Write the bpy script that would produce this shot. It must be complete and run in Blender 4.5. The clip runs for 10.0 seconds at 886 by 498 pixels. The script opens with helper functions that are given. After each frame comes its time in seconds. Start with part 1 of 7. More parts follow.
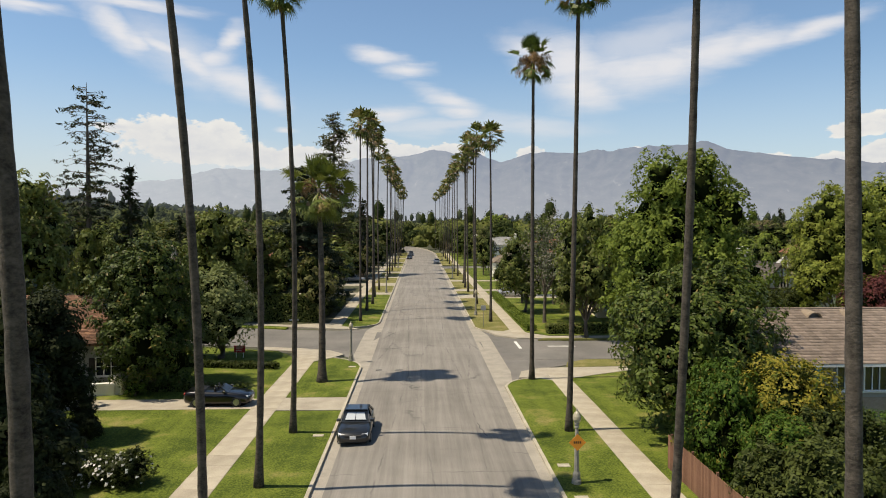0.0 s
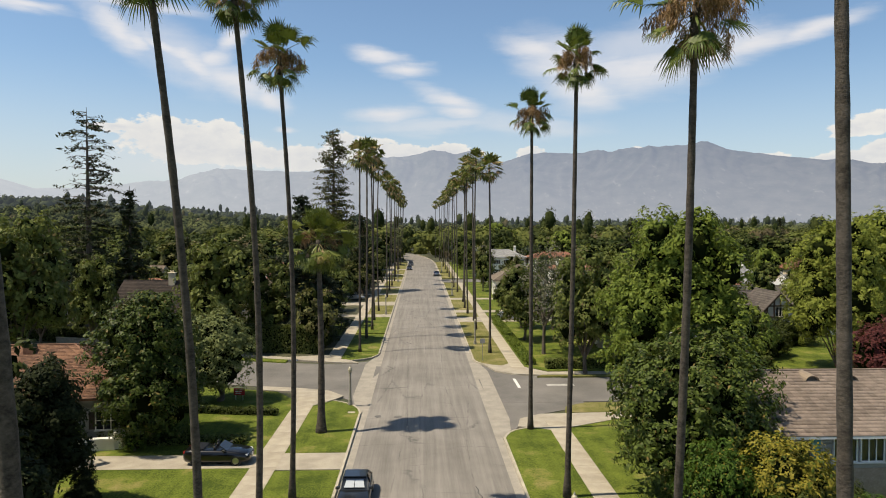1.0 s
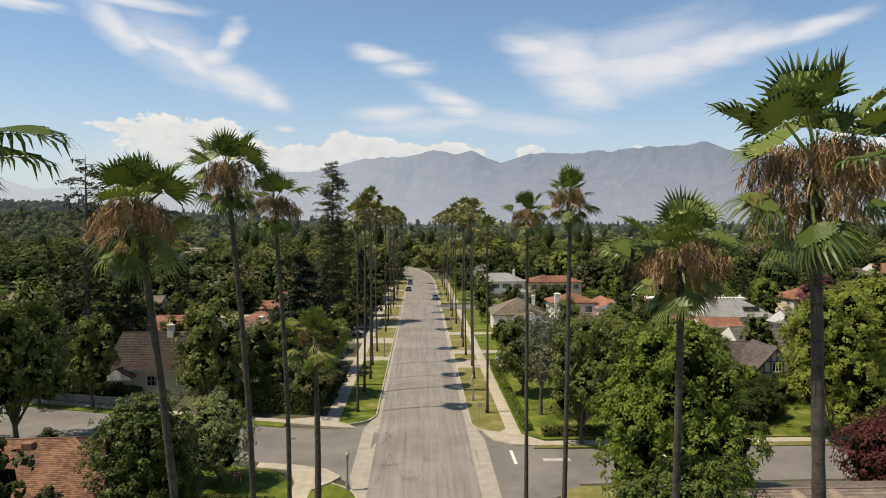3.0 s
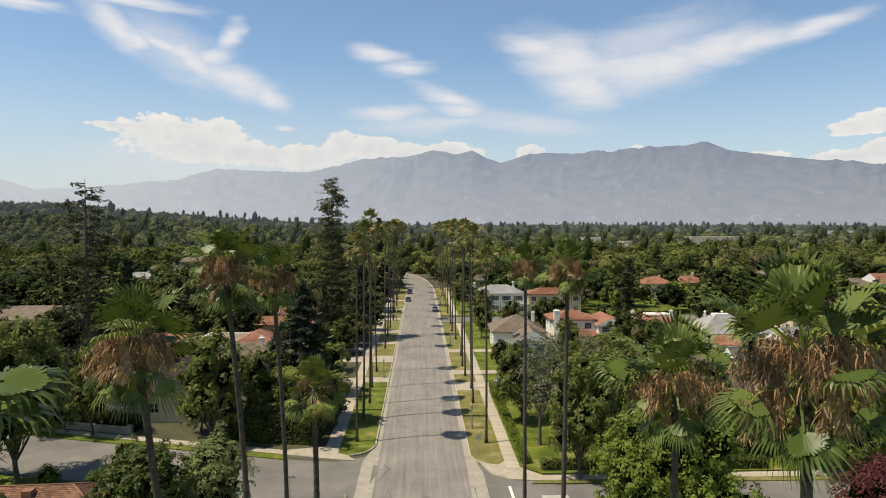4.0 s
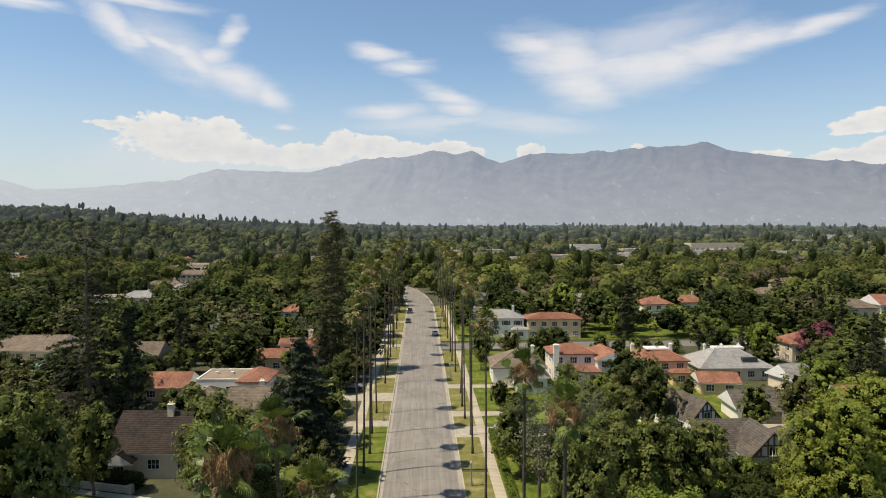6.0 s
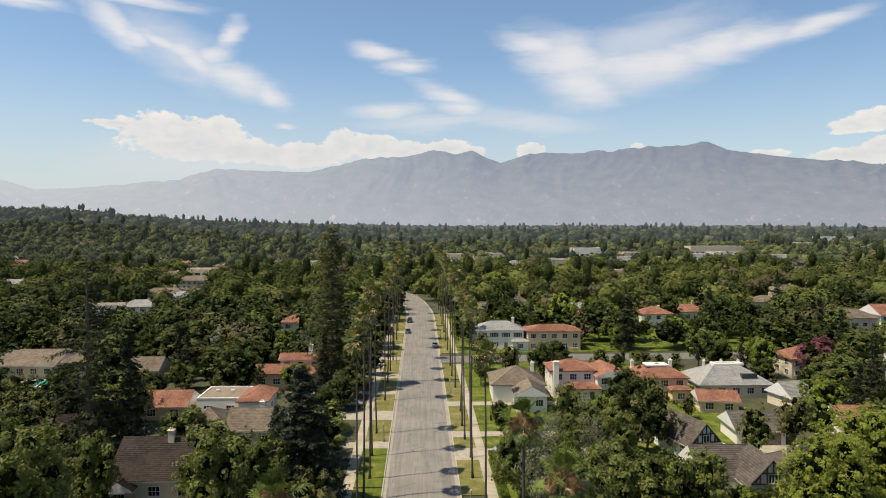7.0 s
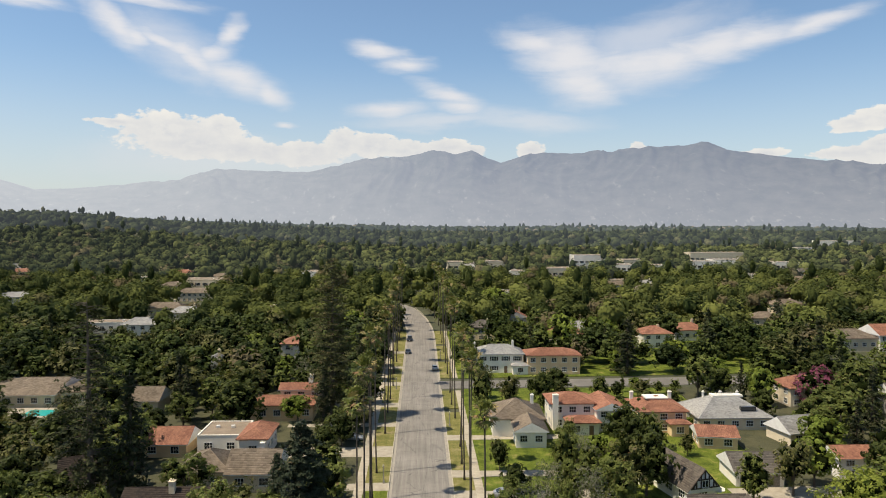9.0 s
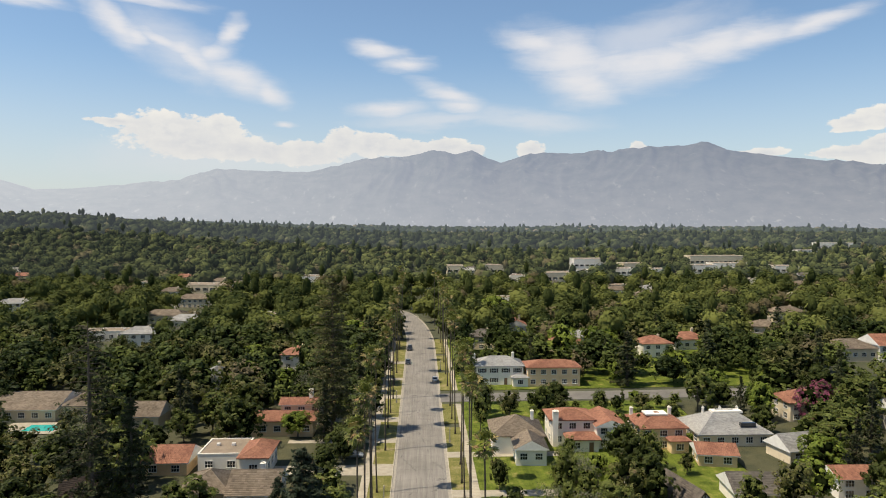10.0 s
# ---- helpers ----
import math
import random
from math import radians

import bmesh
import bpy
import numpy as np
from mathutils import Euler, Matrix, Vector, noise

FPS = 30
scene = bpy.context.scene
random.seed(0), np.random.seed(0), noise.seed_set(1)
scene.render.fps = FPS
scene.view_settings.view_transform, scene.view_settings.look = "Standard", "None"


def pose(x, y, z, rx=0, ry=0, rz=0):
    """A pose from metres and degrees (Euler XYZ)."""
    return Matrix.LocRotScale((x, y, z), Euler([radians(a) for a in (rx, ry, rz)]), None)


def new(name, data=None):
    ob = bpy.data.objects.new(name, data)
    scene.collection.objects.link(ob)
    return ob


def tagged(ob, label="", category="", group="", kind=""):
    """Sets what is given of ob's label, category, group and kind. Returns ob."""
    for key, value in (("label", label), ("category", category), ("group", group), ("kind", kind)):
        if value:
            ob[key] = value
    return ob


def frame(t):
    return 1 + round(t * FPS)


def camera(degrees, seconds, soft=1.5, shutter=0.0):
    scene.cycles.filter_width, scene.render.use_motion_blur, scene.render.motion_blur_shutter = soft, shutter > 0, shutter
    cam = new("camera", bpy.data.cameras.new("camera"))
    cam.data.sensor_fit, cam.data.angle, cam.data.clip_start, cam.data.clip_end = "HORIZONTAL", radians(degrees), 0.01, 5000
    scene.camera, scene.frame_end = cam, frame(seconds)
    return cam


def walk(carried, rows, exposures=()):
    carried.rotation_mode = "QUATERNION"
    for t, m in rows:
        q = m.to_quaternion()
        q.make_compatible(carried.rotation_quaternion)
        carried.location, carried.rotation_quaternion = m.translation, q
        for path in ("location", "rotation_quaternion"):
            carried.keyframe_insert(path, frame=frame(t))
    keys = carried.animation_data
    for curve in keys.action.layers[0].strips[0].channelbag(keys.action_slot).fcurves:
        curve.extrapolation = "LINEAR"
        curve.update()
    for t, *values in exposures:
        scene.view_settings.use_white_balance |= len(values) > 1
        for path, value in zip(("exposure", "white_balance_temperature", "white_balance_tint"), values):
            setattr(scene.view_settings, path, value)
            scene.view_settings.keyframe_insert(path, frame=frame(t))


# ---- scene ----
cam = camera(66.0, 10.0, soft=1.0)
EYE, RISE, TILT, TURN, SIDE = 12.0, 38.5, -2.05, -1.9, -0.65
# seconds, share of the climb, drift to the side, nod in degrees
ROWS = [
    (0.0, 0.0, 0.0, 0.0), (0.5, 0.0503, 0.0004, 0.0), (1.0, 0.1005, 0.0022, -0.02), (1.5, 0.1506, 0.0037, -0.04),
    (2.0, 0.2002, 0.0061, -0.06), (2.5, 0.249, 0.0082, -0.08), (4.0, 0.3958, 0.0131, -0.14), (4.5, 0.4462, 0.0142, -0.16),
    (5.0, 0.4966, 0.0149, -0.18), (5.5, 0.5486, 0.014, -0.2), (7.0, 0.7018, 0.0145, -0.3), (7.5, 0.752, 0.0153, -0.33),
    (8.0, 0.8012, 0.0163, -0.36), (8.5, 0.8511, 0.0159, -0.38), (9.0, 0.8998, 0.0157, -0.4), (9.5, 0.9498, 0.0149, -0.43),
    (10.0, 0.9992, 0.0149, -0.45),
]
walk(cam, [(t, pose(SIDE + RISE * x, 0, EYE + RISE * z, 90 + TILT + nod, 0, TURN)) for t, z, x, nod in ROWS],
     exposures=[(0.0, 0.0, 6900, 10.5), (10.0, 0.0, 6900, 10.5)])

# ---- world and sun ----
SUN_UP = radians(63.0)
SUN_TO = Vector((math.cos(SUN_UP), 0.22 * math.cos(SUN_UP), -math.sin(SUN_UP))).normalized()
sun = new("sun", bpy.data.lights.new("sun", "SUN"))
sun.data.energy, sun.data.angle, sun.data.color = 5.4, radians(0.6), (1.0, 0.905, 0.74)
sun.rotation_euler = SUN_TO.to_track_quat("-Z", "Y").to_euler()


class Nodes:
    """Short hand for a node tree."""

    def __init__(self, tree):
        self.tree = tree

    def add(self, kind):
        return self.tree.nodes.new(kind)

    def put(self, socket, value):
        if isinstance(value, bpy.types.NodeSocket):
            self.tree.links.new(value, socket)
        elif value is not None:
            socket.default_value = value

    def math(self, op, a, b=None, c=None, clamp=False):
        node = self.add("ShaderNodeMath")
        node.operation, node.use_clamp = op, clamp
        for i, value in enumerate((a, b, c)):
            self.put(node.inputs[i], value)
        return node.outputs[0]

    def mix(self, fac, a, b, blend="MIX"):
        node = self.add("ShaderNodeMix")
        node.data_type, node.blend_type = "RGBA", blend
        self.put(node.inputs[0], fac)
        self.put(node.inputs[6], a)
        self.put(node.inputs[7], b)
        return node.outputs[2]

    def noise(self, vector, scale, detail=3.0, rough=0.55, distort=0.0):
        node = self.add("ShaderNodeTexNoise")
        self.put(node.inputs["Vector"], vector)
        node.inputs["Scale"].default_value, node.inputs["Detail"].default_value = scale, detail
        node.inputs["Roughness"].default_value, node.inputs["Distortion"].default_value = rough, distort
        return node.outputs[0]

    def map(self, value, a, b, c=0.0, d=1.0, smooth=False):
        node = self.add("ShaderNodeMapRange")
        node.interpolation_type = "SMOOTHSTEP" if smooth else "LINEAR"
        self.put(node.inputs[0], value)
        for i, v in enumerate((a, b, c, d)):
            node.inputs[i + 1].default_value = v
        return node.outputs[0]


world = bpy.data.worlds.new("sky")
scene.world = world
world.use_nodes = True
world.node_tree.nodes.clear()
W = Nodes(world.node_tree)
sky = W.add("ShaderNodeTexSky")
sky.sky_type, sky.sun_disc = "NISHITA", False
sky.sun_elevation, sky.sun_rotation = SUN_UP, radians(-102.4)
sky.altitude, sky.air_density, sky.dust_density, sky.ozone_density = 200, 1.0, 0.7, 1.3
sep = W.add("ShaderNodeSeparateXYZ")
W.put(sep.inputs[0], W.add("ShaderNodeTexCoord").outputs["Generated"])
az = W.math("ARCTAN2", sep.outputs[0], sep.outputs[1])
flat = W.math("SQRT", W.math("ADD", W.math("MULTIPLY", sep.outputs[0], sep.outputs[0]), W.math("MULTIPLY", sep.outputs[1], sep.outputs[1])))
el = W.math("ARCTAN2", sep.outputs[2], flat)
comb = W.add("ShaderNodeCombineXYZ")
W.put(comb.inputs[0], az)
W.put(comb.inputs[1], W.math("MULTIPLY", el, 1.5))
long = W.add("ShaderNodeCombineXYZ")
W.put(long.inputs[0], W.math("MULTIPLY", W.math("ADD", az, W.math("MULTIPLY", el, 0.5)), 0.45))
W.put(long.inputs[1], W.math("MULTIPLY", el, 2.2))
sway_a = W.math("SUBTRACT", W.noise(comb.outputs[0], 15.0, 4.0, 0.55), 0.5)
sway_b = W.math("SUBTRACT", W.noise(long.outputs[0], 21.0, 4.0, 0.55), 0.5)
streak = W.math("SUBTRACT", W.noise(long.outputs[0], 26.0, 6.0, 0.6, 0.7), 0.5)
veil = W.math("SUBTRACT", W.noise(comb.outputs[0], 8.0, 6.0, 0.62, 0.5), 0.5)
puff = W.math("SUBTRACT", W.noise(comb.outputs[0], 62.0, 6.0, 0.56), 0.5)
heap = W.math("SUBTRACT", W.noise(comb.outputs[0], 24.0, 3.0, 0.5), 0.5)
# cloud bodies: bearing and height in degrees, half sizes, turn
CUMULUS = [
    (-19.8, 7.0, 4.8, 1.5, 0), (-15.9, 7.2, 1.6, 1.3, 0), (-23.4, 7.3, 2.6, 0.45, 0), (-18.0, 5.9, 5.2, 1.3, 0), (-14.6, 5.6, 2.9, 1.0, 0), (-9.2, 5.4, 2.9, 1.2, 0), (-6.4, 6.3, 1.9, 1.3, 0), (-3.9, 6.1, 2.7, 1.1, 0),
    (-1.0, 5.8, 2.7, 0.9, 0), (2.2, 6.0, 2.2, 0.9, 0), (4.3, 5.7, 1.7, 0.6, 0), (-12.2, 5.4, 2.0, 0.8, 0), (9.2, 5.8, 1.3, 0.75, 0), (17.7, 5.8, 0.9, 0.5, 0), (26.7, 5.0, 2.0, 0.4, 0), (33.5, 6.9, 3.0, 0.65, 0),
    (34.4, 7.3, 1.8, 0.7, 0), (34.0, 4.8, 2.9, 0.85, 0), (32.1, 4.7, 2.4, 0.5, 0), (34.6, 5.5, 1.6, 0.5, 0),
]
CIRRUS = [
    (-29.4, 15.2, 2.6, 0.5, 0), (-22.2, 16.2, 5.2, 0.5, 0), (-23.6, 14.4, 2.9, 1.1, -40), (-22.2, 13.7, 1.4, 0.8, -35), (-18.7, 12.9, 2.7, 0.8, -15), (-15.4, 14.5, 1.6, 0.7, 50), (-17.9, 12.3, 2.2, 0.9, -30), (-14.9, 11.2, 3.4, 1.3, -20),
    (-12.4, 10.1, 1.8, 0.9, -30), (-3.3, 13.6, 2.4, 0.7, -8), (-1.2, 12.6, 2.2, 0.6, 0), (2.6, 10.1, 3.1, 0.8, -20), (-2.5, 9.1, 3.1, 0.7, 3), (3.4, 9.2, 2.3, 0.5, -8), (9.6, 14.1, 3.2, 1.0, -14), (12.4, 12.9, 4.6, 2.1, -16),
    (13.4, 11.2, 3.0, 2.0, 0), (17.3, 12.2, 5.2, 2.1, 4), (20.3, 12.5, 4.2, 1.6, 10), (23.4, 13.2, 4.2, 1.4, 14), (26.2, 13.5, 3.5, 0.9, 8), (30.1, 14.0, 3.9, 0.7, 12), (-11.0, 7.6, 0.9, 0.2, 0), (14.0, 10.5, 2.6, 1.3, 0), (-20.4, 13.5, 2.4, 0.7, -25), (-16.6, 12.9, 1.6, 0.7, 10),
]
VEIL = [(8.8, 8.1, 8.0, 1.3, -4), (1.7, 8.2, 10.0, 1.0, 2), (18.6, 14.2, 8.6, 2.8, 10), (-17.8, 4.6, 12.0, 2.8, 0), (-6.7, 4.6, 13.0, 2.0, 0), (-19, 13.0, 7.0, 3.0, -25)]


def bodies(rows, bend):
    """How deep a direction lies inside the nearest of the bodies: 1 in its middle, 0 at its rim."""
    a = W.math("ADD", az, W.math("MULTIPLY", sway_a, bend))
    e = W.math("ADD", el, W.math("MULTIPLY", sway_b, bend * 0.7))
    best = None
    for bearing, height, wide, high, turn in rows:
        dx, dy = W.math("SUBTRACT", a, radians(bearing)), W.math("SUBTRACT", e, radians(height))
        c, s = math.cos(radians(turn)), math.sin(radians(turn))
        u = W.math("ADD", W.math("MULTIPLY", dx, c / radians(wide)), W.math("MULTIPLY", dy, s / radians(wide)))
        v = W.math("ADD", W.math("MULTIPLY", dx, -s / radians(high)), W.math("MULTIPLY", dy, c / radians(high)))
        r = W.math("SUBTRACT", 1.0, W.math("SQRT", W.math("ADD", W.math("MULTIPLY", u, u), W.math("MULTIPLY", v, v))))
        best = r if best is None else W.math("SMOOTH_MAX", best, r, 0.25)
    return best


clear = W.mix(1.0, sky.outputs[0], (1.1, 1.25, 1.34, 1), "MULTIPLY")
# dimmed and less blue overhead, out of view, to weaken the fill light
clear = W.mix(W.map(el, 0.3, 0.9, 0.0, 0.55, True), clear, W.mix(1.0, clear, (0.42, 0.4, 0.33, 1), "MULTIPLY"))
# broken cover also added over the unseen sky, which whitens the fill light
aside = W.math("MAXIMUM", W.map(W.math("ABSOLUTE", az), 0.66, 0.95), W.map(el, 0.32, 0.5))
wide_noise = W.noise(W.add("ShaderNodeTexCoord").outputs["Generated"], 2.6, 6.0, 0.6, 0.5)
cover = W.math("MULTIPLY", W.map(wide_noise, 0.56, 0.74, 0.0, 0.6, True), aside)
mist = W.map(W.math("ADD", bodies(VEIL, 0.05), W.math("MULTIPLY", veil, 0.7)), 0.0, 0.9, 0.0, 0.5, True)
thin = W.math("ADD", bodies(CIRRUS, 0.035), W.math("ADD", W.math("MULTIPLY", streak, 0.75), W.math("MULTIPLY", veil, 0.7)))
thin = W.map(thin, -0.5, 1.0, 0.0, 0.84, True)
cover = W.math("MAXIMUM", W.math("MAXIMUM", cover, mist), thin)
clouded = W.mix(cover, clear, (7.9, 7.95, 8.3, 1))
deep = W.math("ADD", bodies(CUMULUS, 0.03), W.math("ADD", W.math("MULTIPLY", puff, 1.0), W.math("MULTIPLY", heap, 0.9)))
heaped = W.map(deep, 0.0, 0.2, 0.0, 0.95, True)
lit = W.math("ADD", W.math("MULTIPLY", W.map(deep, 0.1, 0.75, 1.0, 0.0), 0.55), W.map(W.math("ADD", puff, W.math("MULTIPLY", heap, 0.7)), -0.12, 0.16, 0.0, 0.55), clamp=True)
clouded = W.mix(heaped, clouded, W.mix(lit, (6.7, 6.9, 7.25, 1), (9.1, 8.95, 8.4, 1)))
haze = W.math("MULTIPLY", W.map(el, 0.02, 0.24, 0.62, 0.0, True), W.map(az, -0.1, 0.6, 1.0, 0.8, True))
clouded = W.mix(haze, clouded, (5.75, 6.15, 6.75, 1))
back = W.add("ShaderNodeBackground")
W.put(back.inputs[0], clouded)
back.inputs[1].default_value = 0.106
W.put(W.add("ShaderNodeOutputWorld").inputs[0], back.outputs[0])

# ---- materials ----
def material(name):
    m = bpy.data.materials.new(name)
    m.use_nodes = True
    m.node_tree.nodes.clear()
    n = Nodes(m.node_tree)
    b = n.add("ShaderNodeBsdfPrincipled")
    n.put(n.add("ShaderNodeOutputMaterial").inputs[0], b.outputs[0])
    return m, n, b


def surface(name, dark, light, scale=1.0, grain=20.0, rough=0.85, bump=0.3, metal=0.0, piece=0.0, stretch=(1, 1, 1), depth=0.02, shift=0.0):
    """A weathered surface: broad stains, fine grain, a little relief; piece varies it from piece to piece, shift from object to object."""
    m, n, b = material(name)
    at = n.add("ShaderNodeTexCoord").outputs["Object"]
    mapping = n.add("ShaderNodeMapping")
    n.put(mapping.inputs[0], at)
    mapping.inputs["Scale"].default_value = stretch
    at = mapping.outputs[0]
    broad = n.noise(at, scale, 4.0, 0.6)
    small = n.noise(at, grain, 4.0, 0.65)
    t = n.math("ADD", n.math("MULTIPLY", broad, 0.6), n.math("MULTIPLY", small, 0.4))
    t = n.map(t, 0.34, 0.66)
    if piece:
        isle = n.add("ShaderNodeNewGeometry").outputs["Random Per Island"]
        t = n.math("ADD", t, n.math("MULTIPLY", n.math("SUBTRACT", isle, 0.5), piece), clamp=True)
    if shift:
        one = n.add("ShaderNodeObjectInfo").outputs["Random"]
        t = n.math("ADD", t, n.math("MULTIPLY", n.math("SUBTRACT", one, 0.5), shift), clamp=True)
    n.put(b.inputs["Base Color"], n.mix(t, (*dark, 1), (*light, 1)))
    n.put(b.inputs["Roughness"], n.map(small, 0.3, 0.7, min(1, rough + 0.08), max(0, rough - 0.08)))
    b.inputs["Metallic"].default_value = metal
    if bump:
        bm_ = n.add("ShaderNodeBump")
        bm_.inputs["Strength"].default_value, bm_.inputs["Distance"].default_value = bump, depth
        n.put(bm_.inputs["Height"], small)
        n.put(b.inputs["Normal"], bm_.outputs[0])
    return m


def foliage(name, dark, light, dry=None, share=0.0, thin=0.25, rough=0.55, gloss=0.12, speck=0.55, tones=False):
    """Leaves: colour from leaf to leaf and from plant to plant, some light through them; tones reads each plant's own tone."""
    m, n, b = material(name)
    isle = n.add("ShaderNodeNewGeometry").outputs["Random Per Island"]
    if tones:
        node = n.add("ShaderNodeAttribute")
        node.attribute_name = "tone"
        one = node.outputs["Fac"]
    else:
        one = n.add("ShaderNodeObjectInfo").outputs["Random"]
    t = n.math("ADD", n.math("MULTIPLY", isle, speck), n.math("MULTIPLY", one, 1 - speck))
    col = n.mix(t, (*dark, 1), (*light, 1))
    if dry:
        again = n.math("FRACT", n.math("MULTIPLY", one if tones else isle, 17.31))
        col = n.mix(n.map(again, 1 - share - 0.02, 1 - share), col, (*dry, 1))
    n.put(b.inputs["Base Color"], col)
    b.inputs["Roughness"].default_value = rough
    b.inputs["Specular IOR Level"].default_value = gloss
    if thin:
        tr = n.add("ShaderNodeBsdfTranslucent")
        n.put(tr.inputs[0], n.mix(0.35, col, (0.18, 0.22, 0.02, 1), "MIX"))
        mixer = n.add("ShaderNodeMixShader")
        mixer.inputs[0].default_value = thin
        n.put(mixer.inputs[1], b.outputs[0])
        n.put(mixer.inputs[2], tr.outputs[0])
        out = [x for x in m.node_tree.nodes if x.type == "OUTPUT_MATERIAL"][0]
        n.put(out.inputs[0], mixer.outputs[0])
    return m


def plain(name, color, rough=0.5, metal=0.0, coat=0.0):
    m, n, b = material(name)
    n.put(b.inputs["Base Color"], (*color, 1))
    b.inputs["Roughness"].default_value, b.inputs["Metallic"].default_value = rough, metal
    b.inputs["Coat Weight"].default_value = coat
    return m


def asphalt_surface():
    """Worn grey asphalt: lengthwise wheel tracks, patches, sealed cracks and fine stones."""
    m, n, b = material("asphalt")
    at = n.add("ShaderNodeTexCoord").outputs["Object"]
    long = n.add("ShaderNodeMapping")
    n.put(long.inputs[0], at)
    long.inputs["Scale"].default_value = (1.0, 0.03, 1.0)
    tracks = n.noise(long.outputs[0], 1.9, 6.0, 0.75)
    broad = n.noise(at, 0.12, 4.0, 0.65)
    stones = n.noise(at, 35.0, 3.0, 0.7)
    t = n.math("ADD", n.math("MULTIPLY", tracks, 0.5), n.math("ADD", n.math("MULTIPLY", broad, 0.38), n.math("MULTIPLY", stones, 0.12)))
    col = n.mix(n.map(t, 0.36, 0.64), (0.138, 0.127, 0.113, 1), (0.282, 0.262, 0.234, 1))
    cross = n.add("ShaderNodeMapping")
    n.put(cross.inputs[0], at)
    cross.inputs["Scale"].default_value = (0.12, 0.5, 1.0)
    vor = n.add("ShaderNodeTexVoronoi")
    vor.feature = "DISTANCE_TO_EDGE"
    wob = n.add("ShaderNodeMix")
    wob.data_type = "VECTOR"
    n.put(wob.inputs[0], 0.12)
    n.put(wob.inputs[4], cross.outputs[0])
    nz = n.add("ShaderNodeTexNoise")
    n.put(nz.inputs["Vector"], at)
    nz.inputs["Scale"].default_value = 1.5
    n.put(wob.inputs[5], nz.outputs[1])
    n.put(vor.inputs["Vector"], wob.outputs[1])
    vor.inputs["Scale"].default_value = 0.55
    crack = n.map(vor.outputs[0], 0.0, 0.012, 0.75, 0.0)
    crack = n.math("MULTIPLY", crack, n.map(n.noise(at, 0.25, 2.0), 0.45, 0.6))
    # sealed joints that run lengthwise
    lane = n.add("ShaderNodeMapping")
    n.put(lane.inputs[0], at)
    lane.inputs["Scale"].default_value = (0.42, 0.028, 1.0)
    wobble = n.add("ShaderNodeMix")
    wobble.data_type = "VECTOR"
    n.put(wobble.inputs[0], 0.05)
    n.put(wobble.inputs[4], lane.outputs[0])
    n.put(wobble.inputs[5], nz.outputs[1])
    seam = n.add("ShaderNodeTexVoronoi")
    seam.feature = "DISTANCE_TO_EDGE"
    n.put(seam.inputs["Vector"], wobble.outputs[1])
    seam.inputs["Scale"].default_value = 1.0
    seams = n.math("MULTIPLY", n.map(seam.outputs[0], 0.0, 0.022, 0.55, 0.0), n.map(n.noise(at, 0.4, 3.0), 0.42, 0.6))
    crack = n.math("MAXIMUM", crack, seams)
    n.put(b.inputs["Base Color"], n.mix(crack, col, (0.07, 0.068, 0.066, 1)))
    b.inputs["Roughness"].default_value = 0.9
    bump = n.add("ShaderNodeBump")
    bump.inputs["Strength"].default_value, bump.inputs["Distance"].default_value = 0.4, 0.01
    n.put(bump.inputs["Height"], stones)
    n.put(b.inputs["Normal"], bump.outputs[0])
    return m


def lawn_surface(name, dark, light, dry, share):
    """Mown grass: mower stripes, tufts, dry patches."""
    m, n, b = material(name)
    at = n.add("ShaderNodeTexCoord").outputs["Object"]
    st = n.add("ShaderNodeMapping")
    n.put(st.inputs[0], at)
    st.inputs["Rotation"].default_value = (0, 0, 0.5)
    st.inputs["Scale"].default_value = (1.6, 0.05, 1)
    stripes = n.noise(st.outputs[0], 1.0, 2.0, 0.5)
    tufts = n.noise(at, 9.0, 5.0, 0.75)
    broad = n.noise(at, 0.35, 4.0, 0.6)
    t = n.math("ADD", n.math("MULTIPLY", stripes, 0.1), n.math("ADD", n.math("MULTIPLY", tufts, 0.56), n.math("MULTIPLY", broad, 0.34)))
    col = n.mix(n.map(t, 0.43, 0.575), (*dark, 1), (*light, 1))
    patch = n.math("MULTIPLY", n.map(broad, 0.62 - share, 0.75 - share), n.map(tufts, 0.3, 0.6))
    n.put(b.inputs["Base Color"], n.mix(patch, col, (*dry, 1)))
    b.inputs["Roughness"].default_value = 0.9
    b.inputs["Specular IOR Level"].default_value = 0.15
    bump = n.add("ShaderNodeBump")
    bump.inputs["Strength"].default_value, bump.inputs["Distance"].default_value = 0.9, 0.06
    n.put(bump.inputs["Height"], tufts)
    n.put(b.inputs["Normal"], bump.outputs[0])
    return m


ASPHALT = asphalt_surface()
SIDE_ASPHALT = surface("side_street_asphalt", (0.105, 0.1, 0.092), (0.215, 0.2, 0.18), 0.22, 25)
CONCRETE = surface("concrete", (0.28, 0.248, 0.195), (0.44, 0.395, 0.315), 0.8, 14, 0.9, 0.2, piece=0.35)
KERB = surface("kerb_concrete", (0.3, 0.27, 0.21), (0.5, 0.45, 0.36), 1.2, 14, 0.9, 0.2)
GUTTER = surface("gutter_concrete", (0.24, 0.22, 0.185), (0.38, 0.345, 0.29), 0.8, 18, 0.9, 0.2)
LAWN = lawn_surface("lawn", (0.045, 0.07, 0.009), (0.165, 0.2, 0.03), (0.27, 0.22, 0.09), 0.05)
DRY_LAWN = lawn_surface("dry_lawn", (0.11, 0.115, 0.03), (0.23, 0.21, 0.075), (0.3, 0.24, 0.13), 0.08)
